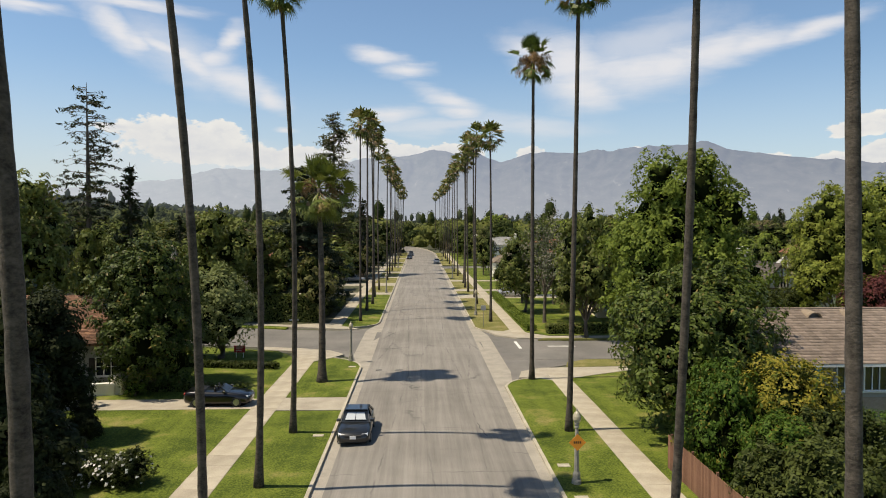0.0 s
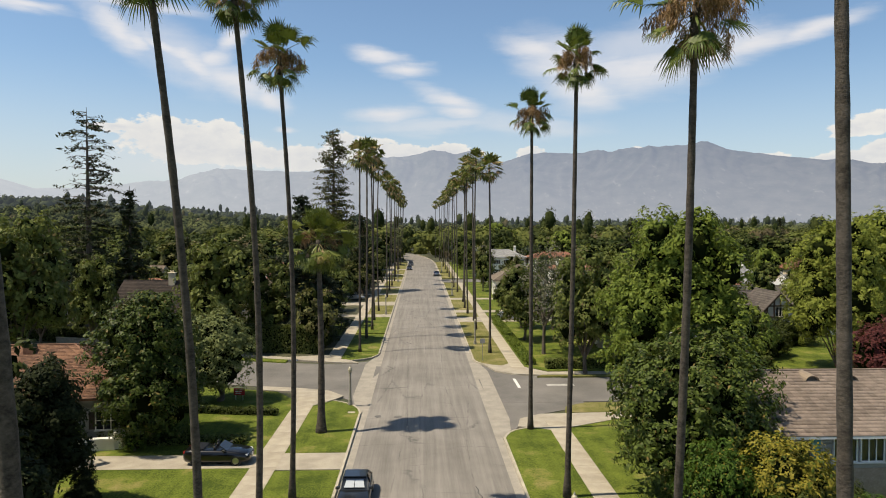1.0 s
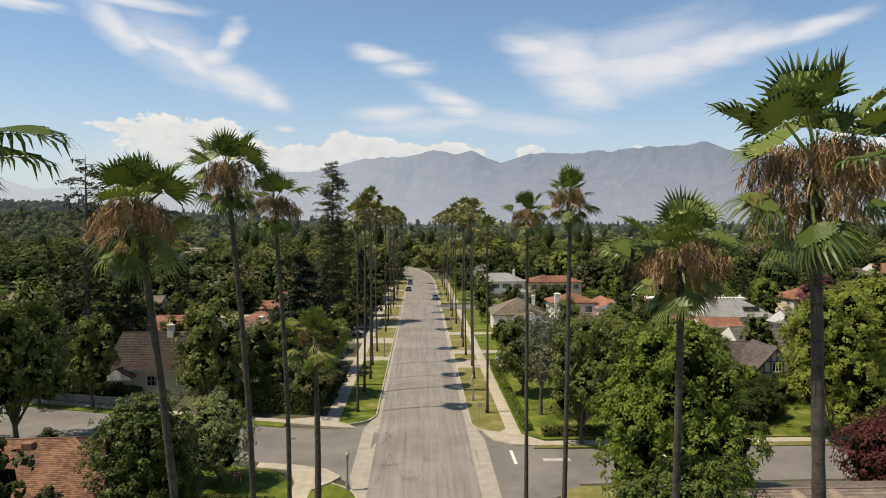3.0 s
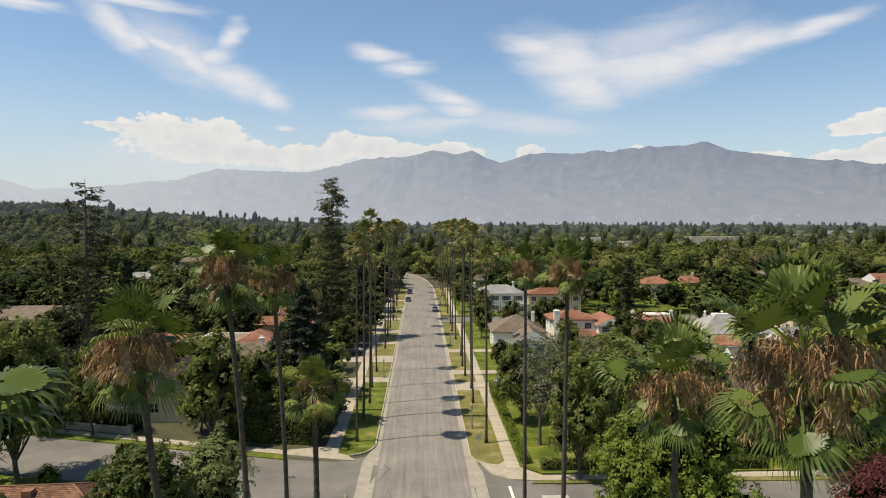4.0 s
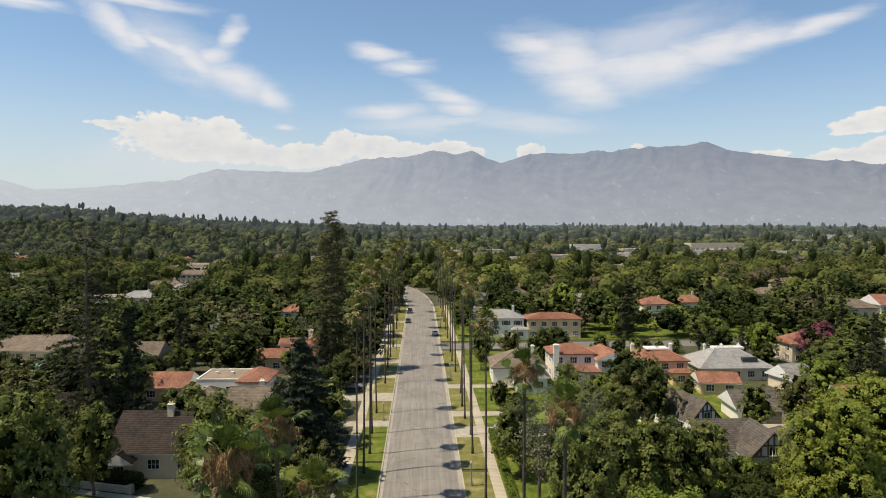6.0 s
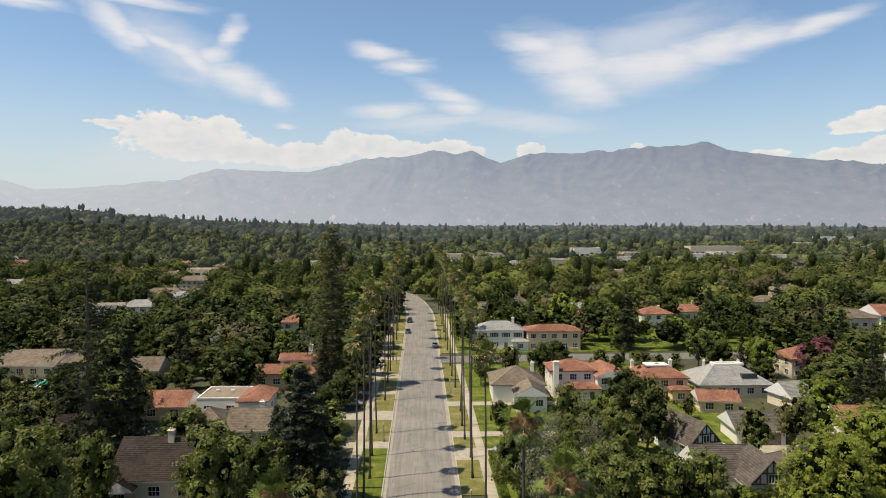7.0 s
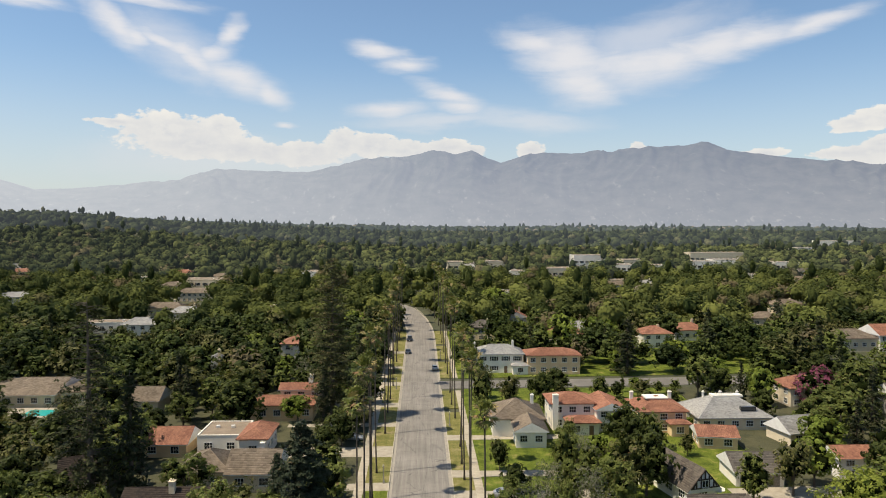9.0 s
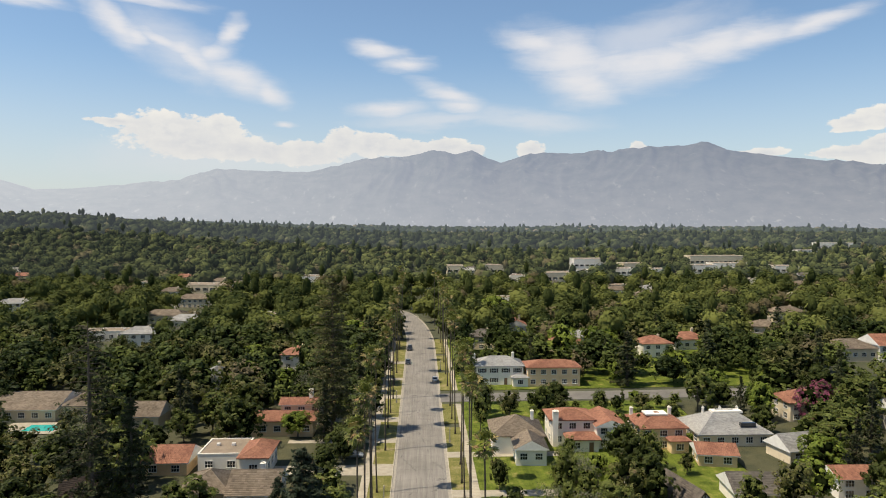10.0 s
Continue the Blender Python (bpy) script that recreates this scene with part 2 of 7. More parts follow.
SOIL = surface("garden_soil", (0.028, 0.034, 0.014), (0.09, 0.085, 0.04), 0.25, 6, 0.95, 0.6, depth=0.1)
EARTH = surface("earth", (0.03, 0.04, 0.018), (0.085, 0.085, 0.045), 0.05, 3, 0.95, 0.5, depth=0.1)
PALM_BARK = surface("palm_bark", (0.02, 0.016, 0.012), (0.115, 0.096, 0.077), 3.2, 13, 0.95, 0.8, stretch=(1, 1, 1.4), depth=0.03)
BARK = surface("bark", (0.05, 0.04, 0.03), (0.16, 0.13, 0.1), 2.0, 18, 0.95, 0.8, stretch=(1, 1, 0.3), depth=0.03)
FROND = foliage("palm_frond", (0.04, 0.072, 0.014), (0.2, 0.245, 0.058), (0.3, 0.25, 0.09), 0.012, 0.16, 0.4, 0.25, 0.3)
DEAD = foliage("dead_frond", (0.17, 0.095, 0.048), (0.68, 0.48, 0.28), None, 0, 0.2, 0.8)
STRAND = foliage("dry_strands", (0.1, 0.05, 0.026), (0.5, 0.33, 0.18), None, 0, 0.15, 0.85)
LEAF = {
    "mid": foliage("leaf_green", (0.033, 0.051, 0.012), (0.21, 0.238, 0.064), (0.13, 0.1, 0.04), 0.03),
    "dark": foliage("leaf_dark", (0.009, 0.017, 0.004), (0.085, 0.103, 0.025), None, 0, 0.14),
    "light": foliage("leaf_light", (0.078, 0.12, 0.018), (0.26, 0.315, 0.058), None, 0, 0.3),
    "sunny": foliage("leaf_sunny", (0.14, 0.175, 0.025), (0.36, 0.39, 0.08), None, 0, 0.32),
    "olive": foliage("leaf_olive", (0.045, 0.054, 0.016), (0.19, 0.185, 0.065), (0.16, 0.13, 0.07), 0.08),
    "glossy": foliage("leaf_glossy", (0.016, 0.03, 0.006), (0.125, 0.165, 0.03), (0.16, 0.12, 0.035), 0.03, 0.1, 0.5, 0.16),
    "needle": foliage("needle", (0.01, 0.016, 0.007), (0.06, 0.07, 0.03), (0.07, 0.055, 0.03), 0.06, 0.05, 0.7),
    "shrub": foliage("shrub_leaf", (0.028, 0.066, 0.008), (0.12, 0.19, 0.03), (0.2, 0.17, 0.03), 0.06, 0.25),
    "juniper": foliage("juniper_leaf", (0.006, 0.011, 0.004), (0.042, 0.052, 0.018), None, 0, 0.08, 0.7),
    "willow": foliage("willow_leaf", (0.1, 0.125, 0.045), (0.28, 0.31, 0.12), None, 0, 0.25),
    "pine": foliage("pine_needle", (0.022, 0.03, 0.012), (0.12, 0.125, 0.05), (0.16, 0.115, 0.06), 0.1, 0.1, 0.7),
    "cedar": foliage("cedar_needle", (0.012, 0.021, 0.013), (0.068, 0.085, 0.052), (0.08, 0.065, 0.035), 0.04, 0.08, 0.7),
    "grey": foliage("leaf_grey", (0.1, 0.1, 0.075), (0.24, 0.225, 0.17), (0.07, 0.1, 0.03), 0.35, 0.15, 0.8),
    "yellow": foliage("leaf_yellow", (0.16, 0.15, 0.018), (0.46, 0.37, 0.065), (0.08, 0.11, 0.018), 0.2, 0.25),
    "red": foliage("leaf_red", (0.05, 0.016, 0.017), (0.15, 0.045, 0.042), None, 0, 0.2),
    "bloom": foliage("leaf_bloom", (0.12, 0.03, 0.055), (0.34, 0.1, 0.17), (0.05, 0.08, 0.02), 0.25, 0.2),
}
GROVE = {
    "mid": foliage("grove_green", (0.024, 0.04, 0.01), (0.165, 0.195, 0.05), (0.15, 0.14, 0.05), 0.08, 0.15, 0.6, 0.1, 0.3, True),
    "dark": foliage("grove_dark", (0.012, 0.022, 0.007), (0.085, 0.11, 0.03), None, 0, 0.1, 0.6, 0.1, 0.3, True),
    "olive": foliage("grove_olive", (0.045, 0.052, 0.018), (0.2, 0.19, 0.075), (0.17, 0.14, 0.08), 0.1, 0.15, 0.6, 0.1, 0.3, True),
    "light": foliage("grove_light", (0.06, 0.095, 0.014), (0.22, 0.265, 0.045), None, 0, 0.2, 0.6, 0.1, 0.3, True),
}
# near-black: the shade inside crowns and hedges is put into this colour
CORE = surface("foliage_shade", (0.004, 0.007, 0.002), (0.014, 0.019, 0.006), 1.0, 6, 1.0, 0)
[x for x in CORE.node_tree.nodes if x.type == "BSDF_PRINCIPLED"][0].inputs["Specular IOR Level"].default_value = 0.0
PETAL = foliage("white_petal", (0.6, 0.58, 0.55), (0.85, 0.84, 0.8), None, 0, 0.2)

# ---- building helpers ----
def quads_mesh(name, verts, quads, mat, tone=None):
    """A mesh from numpy arrays of places and of four-cornered faces; tone gives each place its plant's own shade of green."""
    me = bpy.data.meshes.new(name)
    verts, quads = np.asarray(verts, np.float32), np.asarray(quads, np.int32)
    me.vertices.add(len(verts))
    me.vertices.foreach_set("co", verts.ravel())
    me.loops.add(quads.size)
    me.loops.foreach_set("vertex_index", quads.ravel())
    me.polygons.add(len(quads))
    me.polygons.foreach_set("loop_start", np.arange(0, quads.size, quads.shape[1], dtype=np.int32))
    me.update(calc_edges=True)
    if tone is not None:
        me.attributes.new("tone", "FLOAT", "POINT").data.foreach_set("value", np.asarray(tone, np.float32))
    me.materials.append(mat)
    return me


def joined(pieces):
    """Arrays of (places, faces) put together into one pair."""
    vs, fs, base = [], [], 0
    for v, f in pieces:
        vs.append(v)
        fs.append(f + base)
        base += len(v)
    return np.concatenate(vs), np.concatenate(fs)


def child(name, me, parent, label=""):
    ob = new(name, me)
    ob.parent = parent
    return tagged(ob, label=label) if label else ob


def part(name, bm, mat, parent=None, label="", smooth=False):
    """Links a bmesh as one mesh object, under its thing if one is given."""
    me = bpy.data.meshes.new(name)
    bm.to_mesh(me)
    bm.free()
    me.materials.append(mat)
    if smooth:
        me.shade_smooth()
    ob = new(name, me)
    ob.parent = parent
    return tagged(ob, label=label) if label else ob


def thing(name, m, label, category, group="", kind=""):
    ob = new(name)
    ob.matrix_basis = m
    return tagged(ob, label, category, group, kind)


def box(bm, x0, x1, y0, y1, z0, z1, bevel=0.0):
    made = bmesh.ops.create_cube(bm, size=1.0, matrix=Matrix.Translation(((x0 + x1) / 2, (y0 + y1) / 2, (z0 + z1) / 2)) @ Matrix.Diagonal((abs(x1 - x0), abs(y1 - y0), abs(z1 - z0), 1)))
    if bevel:
        edges = {e for v in made["verts"] for e in v.link_edges}
        bmesh.ops.bevel(bm, geom=list(edges), offset=bevel, segments=1, affect="EDGES")
    return bm


def boxed(x0, x1, y0, y1, z0, z1, bevel=0.0):
    return box(bmesh.new(), x0, x1, y0, y1, z0, z1, bevel)


def tube(path, radii, sides=8, bm=None):
    """A tapered round bar along a line of places."""
    bm = bm or bmesh.new()
    rings = []
    for i, p in enumerate(path):
        p = Vector(p)
        way = Vector(path[min(i + 1, len(path) - 1)]) - Vector(path[max(i - 1, 0)])
        turn = Vector((0, 0, 1)).rotation_difference(way)
        rings.append([bm.verts.new(p + turn @ Vector((math.cos(a) * radii[i], math.sin(a) * radii[i], 0))) for a in [2 * math.pi * k / sides for k in range(sides)]])
    for a, b in zip(rings, rings[1:]):
        for k in range(sides):
            bm.faces.new((a[k], a[(k + 1) % sides], b[(k + 1) % sides], b[k]))
    bm.faces.new(rings[0][::-1])
    bm.faces.new(rings[-1])
    return bm


def turned(profile, sides=16, bm=None):
    """A turned body from (radius, height) pairs."""
    return tube([(0, 0, z) for r, z in profile], [max(r, 0.002) for r, z in profile], sides, bm)


def slab(points, z0, z1, bm=None):
    """A flat plate with the outline given and a real thickness."""
    bm = bm or bmesh.new()
    top = [bm.verts.new((x, y, z1)) for x, y in points]
    low = [bm.verts.new((x, y, z0)) for x, y in points]
    n = len(points)
    f = bm.faces.new(top)
    bm.faces.new(low[::-1])
    for i in range(n):
        bm.faces.new((low[i], low[(i + 1) % n], top[(i + 1) % n], top[i]))
    bmesh.ops.recalc_face_normals(bm, faces=bm.faces[:])
    return bm


def hill(x, y):
    """Height of the far land over the street."""
    far = np.clip((y - 480) / 700, 0, 1)
    far = far * far * (3 - 2 * far)
    left = np.clip((-x / np.maximum(y, 1) - 0.02) / 0.5, 0, 1)
    return far * (42 * left ** 1.2 + 2.0) + far * 3 * np.sin(x / 170.0) * np.cos(y / 210.0)


# ---- the ground ----
def stretched(a, b, n, power):
    s = np.linspace(-1, 1, n)
    return (a + b) / 2 + np.sign(s) * np.abs(s) ** power * (b - a) / 2


gx = stretched(-4600, 4600, 121, 2.2)
gy = -300 + 4900 * np.linspace(0, 1, 131) ** 1.8
GX, GY = np.meshgrid(gx, gy)
GZ = hill(GX, GY) - 0.06
idx = np.arange(GX.size).reshape(GX.shape)
ground = new("ground", quads_mesh("ground", np.stack([GX.ravel(), GY.ravel(), GZ.ravel()], 1),
             np.stack([idx[:-1, :-1], idx[:-1, 1:], idx[1:, 1:], idx[1:, :-1]], -1).reshape(-1, 4), EARTH))
tagged(ground, "dry earth and leaf litter under the trees", "ground", kind="structure")

ROAD_LINE = [(0, -70), (0, 0), (0, 90), (0, 200), (0, 285), (-2.5, 320), (-9, 362), (-22, 388), (-50, 412), (-90, 432), (-140, 450)]


def along(line, step=6.0):
    """Places and sideways directions at even steps on a line."""
    pts = [Vector(p) for p in line]
    out = []
    for a, b in zip(pts, pts[1:]):
        n = max(1, int((b - a).length / step))
        out += [a.lerp(b, i / n) for i in range(n)]
    out.append(pts[-1])
    for _ in range(3):
        out = [out[0]] + [(p + q * 2 + r) / 4 for p, q, r in zip(out, out[1:], out[2:])] + [out[-1]]
    side = []
    for i in range(len(out)):
        w = (out[min(i + 1, len(out) - 1)] - out[max(i - 1, 0)]).normalized()
        side.append(Vector((w.y, -w.x)))
    return out, side


def ribbon(name, line, inner, outer, z0, z1, mat, label, category="road", step=6.0):
    """A strip that follows a line, with thickness; inner and outer count from the line to its right."""
    pts, side = along(line, step)
    bm = bmesh.new()
    rows = []
    for p, s in zip(pts, side):
        a, b = p + s * inner, p + s * outer
        h = float(hill(np.array(p.x), np.array(p.y)))
        rows.append([bm.verts.new((*a, h + z1)), bm.verts.new((*b, h + z1)), bm.verts.new((*b, h + z0)), bm.verts.new((*a, h + z0))])
    for r, q in zip(rows, rows[1:]):
        for k in range(4):
            bm.faces.new((r[k], r[(k + 1) % 4], q[(k + 1) % 4], q[k]))
    bm.faces.new(rows[0])
    bm.faces.new(rows[-1][::-1])
    bmesh.ops.recalc_face_normals(bm, faces=bm.faces[:])
    return tagged(part(name, bm, mat), label, category, kind="structure")


def cambered(name, line, half, rise, mat, label):
    """A street surface that is higher along its middle."""
    pts, side = along(line, 6.0)
    bm = bmesh.new()
    rows = []
    for p, s in zip(pts, side):
        h = float(hill(np.array(p.x), np.array(p.y)))
        top = [bm.verts.new((*(p + s * half * k / 5), h + rise * (1 - (k / 5) ** 2))) for k in range(-5, 6)]
        rows.append(top + [bm.verts.new((*(p + s * half), h - 0.3)), bm.verts.new((*(p - s * half), h - 0.3))])
    for r, q in zip(rows, rows[1:]):
        for k in range(13):
            bm.faces.new((r[k], r[(k + 1) % 13], q[(k + 1) % 13], q[k]))
    bm.faces.new(rows[0])
    bm.faces.new(rows[-1][::-1])
    bmesh.ops.recalc_face_normals(bm, faces=bm.faces[:])
    return tagged(part(name, bm, mat, smooth=False), label, "road", kind="structure")


cambered("road", ROAD_LINE, 5.0, 0.16, ASPHALT, "worn grey asphalt street with faint wheel tracks")
for s, nm in ((-1, "gutter_left"), (1, "gutter_right")):
    ribbon(nm, ROAD_LINE, min(s * 5.0, s * 5.55), max(s * 5.0, s * 5.55), -0.3, -0.008, GUTTER, "pale concrete gutter beside the asphalt", "gutter")
# side streets
LEFT_STREET = [(-5.5, 70.3), (-16.8, 72.3), (-46, 81.0), (-120, 103), (-220, 133)]
RIGHT_STREET = [(5.5, 64.6), (14, 65.0), (33, 65.2), (120, 67), (260, 72)]
RIGHT_STREET_2 = [(5.5, 191), (60, 193), (200, 199)]
for i, (line, half) in enumerate(((LEFT_STREET, 5.6), (RIGHT_STREET, 4.7), (RIGHT_STREET_2, 4.5))):
    ribbon(f"side_street_{i + 1}", line, -half, half, -0.3, -0.004, SIDE_ASPHALT, "dark patched asphalt side street meeting the palm-lined street")
# kerbs, with gaps at the side streets
KERB_RUNS = [(-1, -70, 56.8), (-1, 83.0, 360), (1, -70, 49.6), (1, 78.5, 185.5), (1, 196.5, 360)]
for i, (s, a, b) in enumerate(KERB_RUNS):
    line = [(0, a)] + [p for p in ROAD_LINE if a < p[1] < b] + [(0, b) if b < 285 else (-8.2, 360)]
    ribbon(f"kerb_{i + 1}", line, min(s * 5.55, s * 5.72), max(s * 5.55, s * 5.72), -0.3, 0.15, KERB, "pale concrete kerb along the street", "kerb")


def yard(name, points, mat, label, z=0.13, category="lawn"):
    return tagged(part(name, slab(points, -0.25, z), mat), label, category, kind="structure")


def arc(cx, cy, r, a0, a1, n=7):
    return [(cx + r * math.cos(radians(a0 + (a1 - a0) * i / n)), cy + r * math.sin(radians(a0 + (a1 - a0) * i / n))) for i in range(n + 1)]


for i, line in enumerate((arc(-9.92, 56.8, 4.28, 0, 68), arc(-9.4, 82.6, 3.76, -80, 0), arc(8.32, 49.6, 2.68, 65, 180), arc(9.12, 78.6, 3.48, 180, 262))):
    ribbon(f"kerb_corner_{i + 1}", line, -0.085, 0.085, -0.3, 0.15, KERB, "curved pale concrete kerb at the corner", "kerb", 0.6)
WALK_L, WALK_R = (-11.6, -9.9), (9.4, 10.9)
# grass strips between kerb and footway, cut by the driveways
STRIPS_L = [(-70, 22), (25.5, 43.4), (46.8, 61), (80, 98), (98.7, 115.6), (119.2, 132.3), (138.6, 152), (155, 168), (172, 190), (194, 212), (215, 236), (240, 284)]
STRIPS_R = [(-70, 52.2), (75.6, 94.0), (95.2, 109.4), (115.2, 121.2), (124.7, 142), (145.5, 163), (166.5, 184), (199, 222), (226, 250), (254, 284)]
for i, (a, b) in enumerate(STRIPS_L):
    pts = [(-9.9, a), (-5.72, a), (-5.72, b), (-9.9, b)]
    if i == 2:
        pts = [(-9.9, a), (-5.72, a)] + arc(-9.92, 56.8, 4.2, 0, 68) + [(-9.9, 59.0)]
    if i == 3:
        pts = [(-9.9, 80.0)] + arc(-9.4, 82.6, 3.68, -80, 0) + [(-5.72, b), (-9.9, b)]
    yard(f"verge_left_{i + 1}", pts, LAWN if b < 120 else DRY_LAWN, "mown green grass verge between kerb and footway")
for i, (a, b) in enumerate(STRIPS_R):
    pts = [(5.72, a), (9.4, a), (9.4, b), (5.72, b)]
    if i == 0:
        pts = [(5.72, a), (9.4, a), (9.4, 51.3)] + arc(8.32, 49.6, 2.6, 65, 180)
    if i == 1:
        pts = [(9.4, 76.6), (9.4, b), (5.72, b)] + arc(9.12, 78.6, 3.4, 180, 262)
    yard(f"verge_right_{i + 1}", pts, LAWN if i == 0 else DRY_LAWN, "mown grass verge with worn yellow patches")


def paving(name, x0, x1, y0, y1, label, size=1.5, along_y=True, z=0.15):
    """A concrete footway of single slabs with open joints."""
    top = tagged(part(name, boxed(x0, x1, y0, y1, -0.25, z - 0.03), GUTTER), label, "footway", kind="structure")
    length = (y1 - y0) if along_y else (x1 - x0)
    n = max(1, int(round(length / size)))
    s = length / n
    bm = boxed(x0 + 0.008, x1 - 0.008, 0.01, s - 0.01, z - 0.03, z, 0.008) if along_y else boxed(0.01, s - 0.01, y0 + 0.008, y1 - 0.008, z - 0.03, z, 0.008)
    me = bpy.data.meshes.new("paving_slab")
    bm.to_mesh(me)
    bm.free()
    me.materials.append(SLAB)
    for i in range(n):
        ob = child("paving_slab", me, top)
        ob.location = (0, y0 + i * s, random.uniform(-0.004, 0.004)) if along_y else (x0 + i * s, 0, random.uniform(-0.004, 0.004))
    return top


SLAB = surface("paving_concrete", (0.3, 0.262, 0.2), (0.46, 0.41, 0.32), 0.9, 14, 0.9, 0.2, shift=0.5)
paving("footway_left_1", *WALK_L, 20.0, 62.0, "pale concrete footway beside mown lawns")
paving("footway_left_2", *WALK_L, 81.0, 284.0, "pale concrete footway behind a grass verge")
paving("footway_right_1", *WALK_R, 20.0, 54.0, "pale concrete footway beside a clipped verge")
paving("footway_right_2", *WALK_R, 73.0, 184.0, "pale concrete footway beside a low hedge")
paving("footway_right_3", *WALK_R, 199.0, 284.0, "pale concrete footway behind a grass verge")
# concrete corners and crossing ramps at the side streets
yard("corner_left_1", [(-11.6, 60.9), (-9.9, 59.2), (-8.4, 61.0), (-7.6, 62.4), (-9.2, 64.4), (-12.2, 65.6), (-16, 66.4), (-16, 65.0), (-12.6, 64.2)], CONCRETE, "pale concrete corner ramp", 0.135, "footway")
yard("corner_left_2", [(-11.6, 82.2), (-16, 81.2), (-16, 79.6), (-9.5, 77.6), (-7.6, 77.4), (-8.6, 78.9), (-9.9, 79.9), (-9.9, 82.2)], CONCRETE, "pale concrete corner ramp", 0.135, "footway")
yard("corner_right_1", [(9.4, 51.4), (10.9, 52.0), (16, 54.6), (60, 56.0), (60, 57.5), (15, 56.2), (9.4, 55.9), (7.5, 54.6), (7.0, 52.4), (8.2, 52.25)], CONCRETE, "pale concrete corner and footway", 0.135, "footway")
yard("corner_right_2", [(9.4, 76.5), (8.4, 75.2), (6.6, 76.0), (7.5, 72.6), (9.5, 71.0), (12, 70.6), (60, 71.2), (60, 72.6), (13, 72.0), (10.9, 74.5)], CONCRETE, "pale concrete corner and footway", 0.135, "footway")
yard("apron_right", [(5.5, 49.6), (5.7, 50.4), (6.4, 51.9), (6.7, 55.0), (6.7, 73.0), (6.2, 76.4), (5.7, 78.5), (5.5, 78.6)], GUTTER, "pale concrete gutter across the side street's mouth", 0.004, "gutter")
yard("apron_left", [(-5.5, 56.8), (-5.7, 57.4), (-6.3, 59.4), (-6.8, 62.6), (-6.8, 77.0), (-6.1, 80.6), (-5.7, 82.8), (-5.5, 82.8)], GUTTER, "pale concrete gutter across the side street's mouth", 0.004, "gutter")
for nm, pts in (("street_mouth_1", [(5.5, 49.8), (7.0, 52.6), (9, 56.0), (14, 58.8), (14, 62), (5.5, 62)]), ("street_mouth_2", [(5.5, 78.5), (6.6, 75.5), (9.2, 71.3), (14, 70.2), (14, 67), (5.5, 67)]),
                ("street_mouth_3", [(-5.5, 56.8), (-7.0, 61.4), (-9.6, 64.6), (-16, 66.8), (-16, 70), (-5.5, 70)]), ("street_mouth_4", [(-5.5, 82.8), (-6.6, 78.8), (-9.6, 77.2), (-16, 78.2), (-16, 74), (-5.5, 74)])):
    yard(nm, pts, SIDE_ASPHALT, "dark asphalt at the mouth of the side street", -0.012, "road")
# driveways
for i, (x0, x1, a, b) in enumerate([(-11.6, -5.72, 43.5, 46.7), (-40, -11.6, 43.9, 46.5), (-11.6, -5.72, 22.1, 25.4)]):
    yard(f"driveway_left_{i + 1}", [(x0, a), (x1, a), (x1, b), (x0, b)], CONCRETE, "pale concrete driveway crossing the verge", 0.142, "driveway")
for i, ((_, a), (b, _)) in enumerate(zip(STRIPS_L[4:], STRIPS_L[5:])):
    yard(f"driveway_far_left_{i + 1}", [(-9.9, a), (-5.72, a), (-5.72, b), (-9.9, b)], CONCRETE, "pale concrete driveway apron", 0.142, "driveway")
    yard(f"driveway_inner_left_{i + 1}", [(-30, a + 0.3), (-11.6, a + 0.3), (-11.6, b - 0.3), (-30, b - 0.3)], CONCRETE, "pale concrete driveway to a house", 0.142, "driveway")
for i, ((_, a), (b, _)) in enumerate(zip(STRIPS_R[2:6], STRIPS_R[3:6])):
    yard(f"driveway_far_right_{i + 1}", [(9.4, a), (5.72, a), (5.72, b), (9.4, b)], CONCRETE, "pale concrete driveway apron", 0.142, "driveway")
    yard(f"driveway_inner_right_{i + 1}", [(30, a + 0.3), (10.9, a + 0.3), (10.9, b - 0.3), (30, b - 0.3)], CONCRETE, "pale concrete driveway to a house", 0.142, "driveway")
# front gardens
yard("garden_left_1", [(-11.6, -60), (-11.6, 43.9), (-40, 43.9), (-60, 20), (-60, -60)], LAWN, "mown green front lawn")
yard("garden_left_2", [(-11.6, 46.5), (-11.6, 60.5), (-14, 64.2), (-18, 65.4), (-60, 78.6), (-60, 46.5)], LAWN, "shaded front lawn by the corner")
yard("garden_left_3", [(-11.6, 82.3), (-16, 81.1), (-60, 94.2), (-60, 300), (-11.6, 300)], SOIL, "shaded garden ground under trees", 0.11, "garden")
yard("garden_right_1", [(10.9, -60), (10.9, 51.9), (16, 54.5), (60, 55.9), (60, -60)], LAWN, "front lawn behind a footway")
yard("garden_right_2", [(10.9, 75), (13, 72.6), (60, 73), (70, 186), (10.9, 186)], LAWN, "front lawn behind a low hedge", 0.11)
yard("garden_right_4", [(60.2, 73), (150, 75), (150, 188), (70.2, 186)], SOIL, "shaded garden ground under trees", 0.105, "garden")
yard("court", [(53, 105.5), (84, 107.5), (83, 115.6), (53, 114.6)], CONCRETE, "pale concrete court before a garage", 0.14, "driveway")
yard("garden_right_3", [(10.9, 198.5), (120, 203), (120, 260), (10.9, 284)], LAWN, "green front lawns of large houses", 0.11)
yard("verge_corner", [(12.5, 70.9), (60, 71.1), (60, 69.9), (11.5, 69.8)], DRY_LAWN, "worn grass strip by the side street", 0.12)
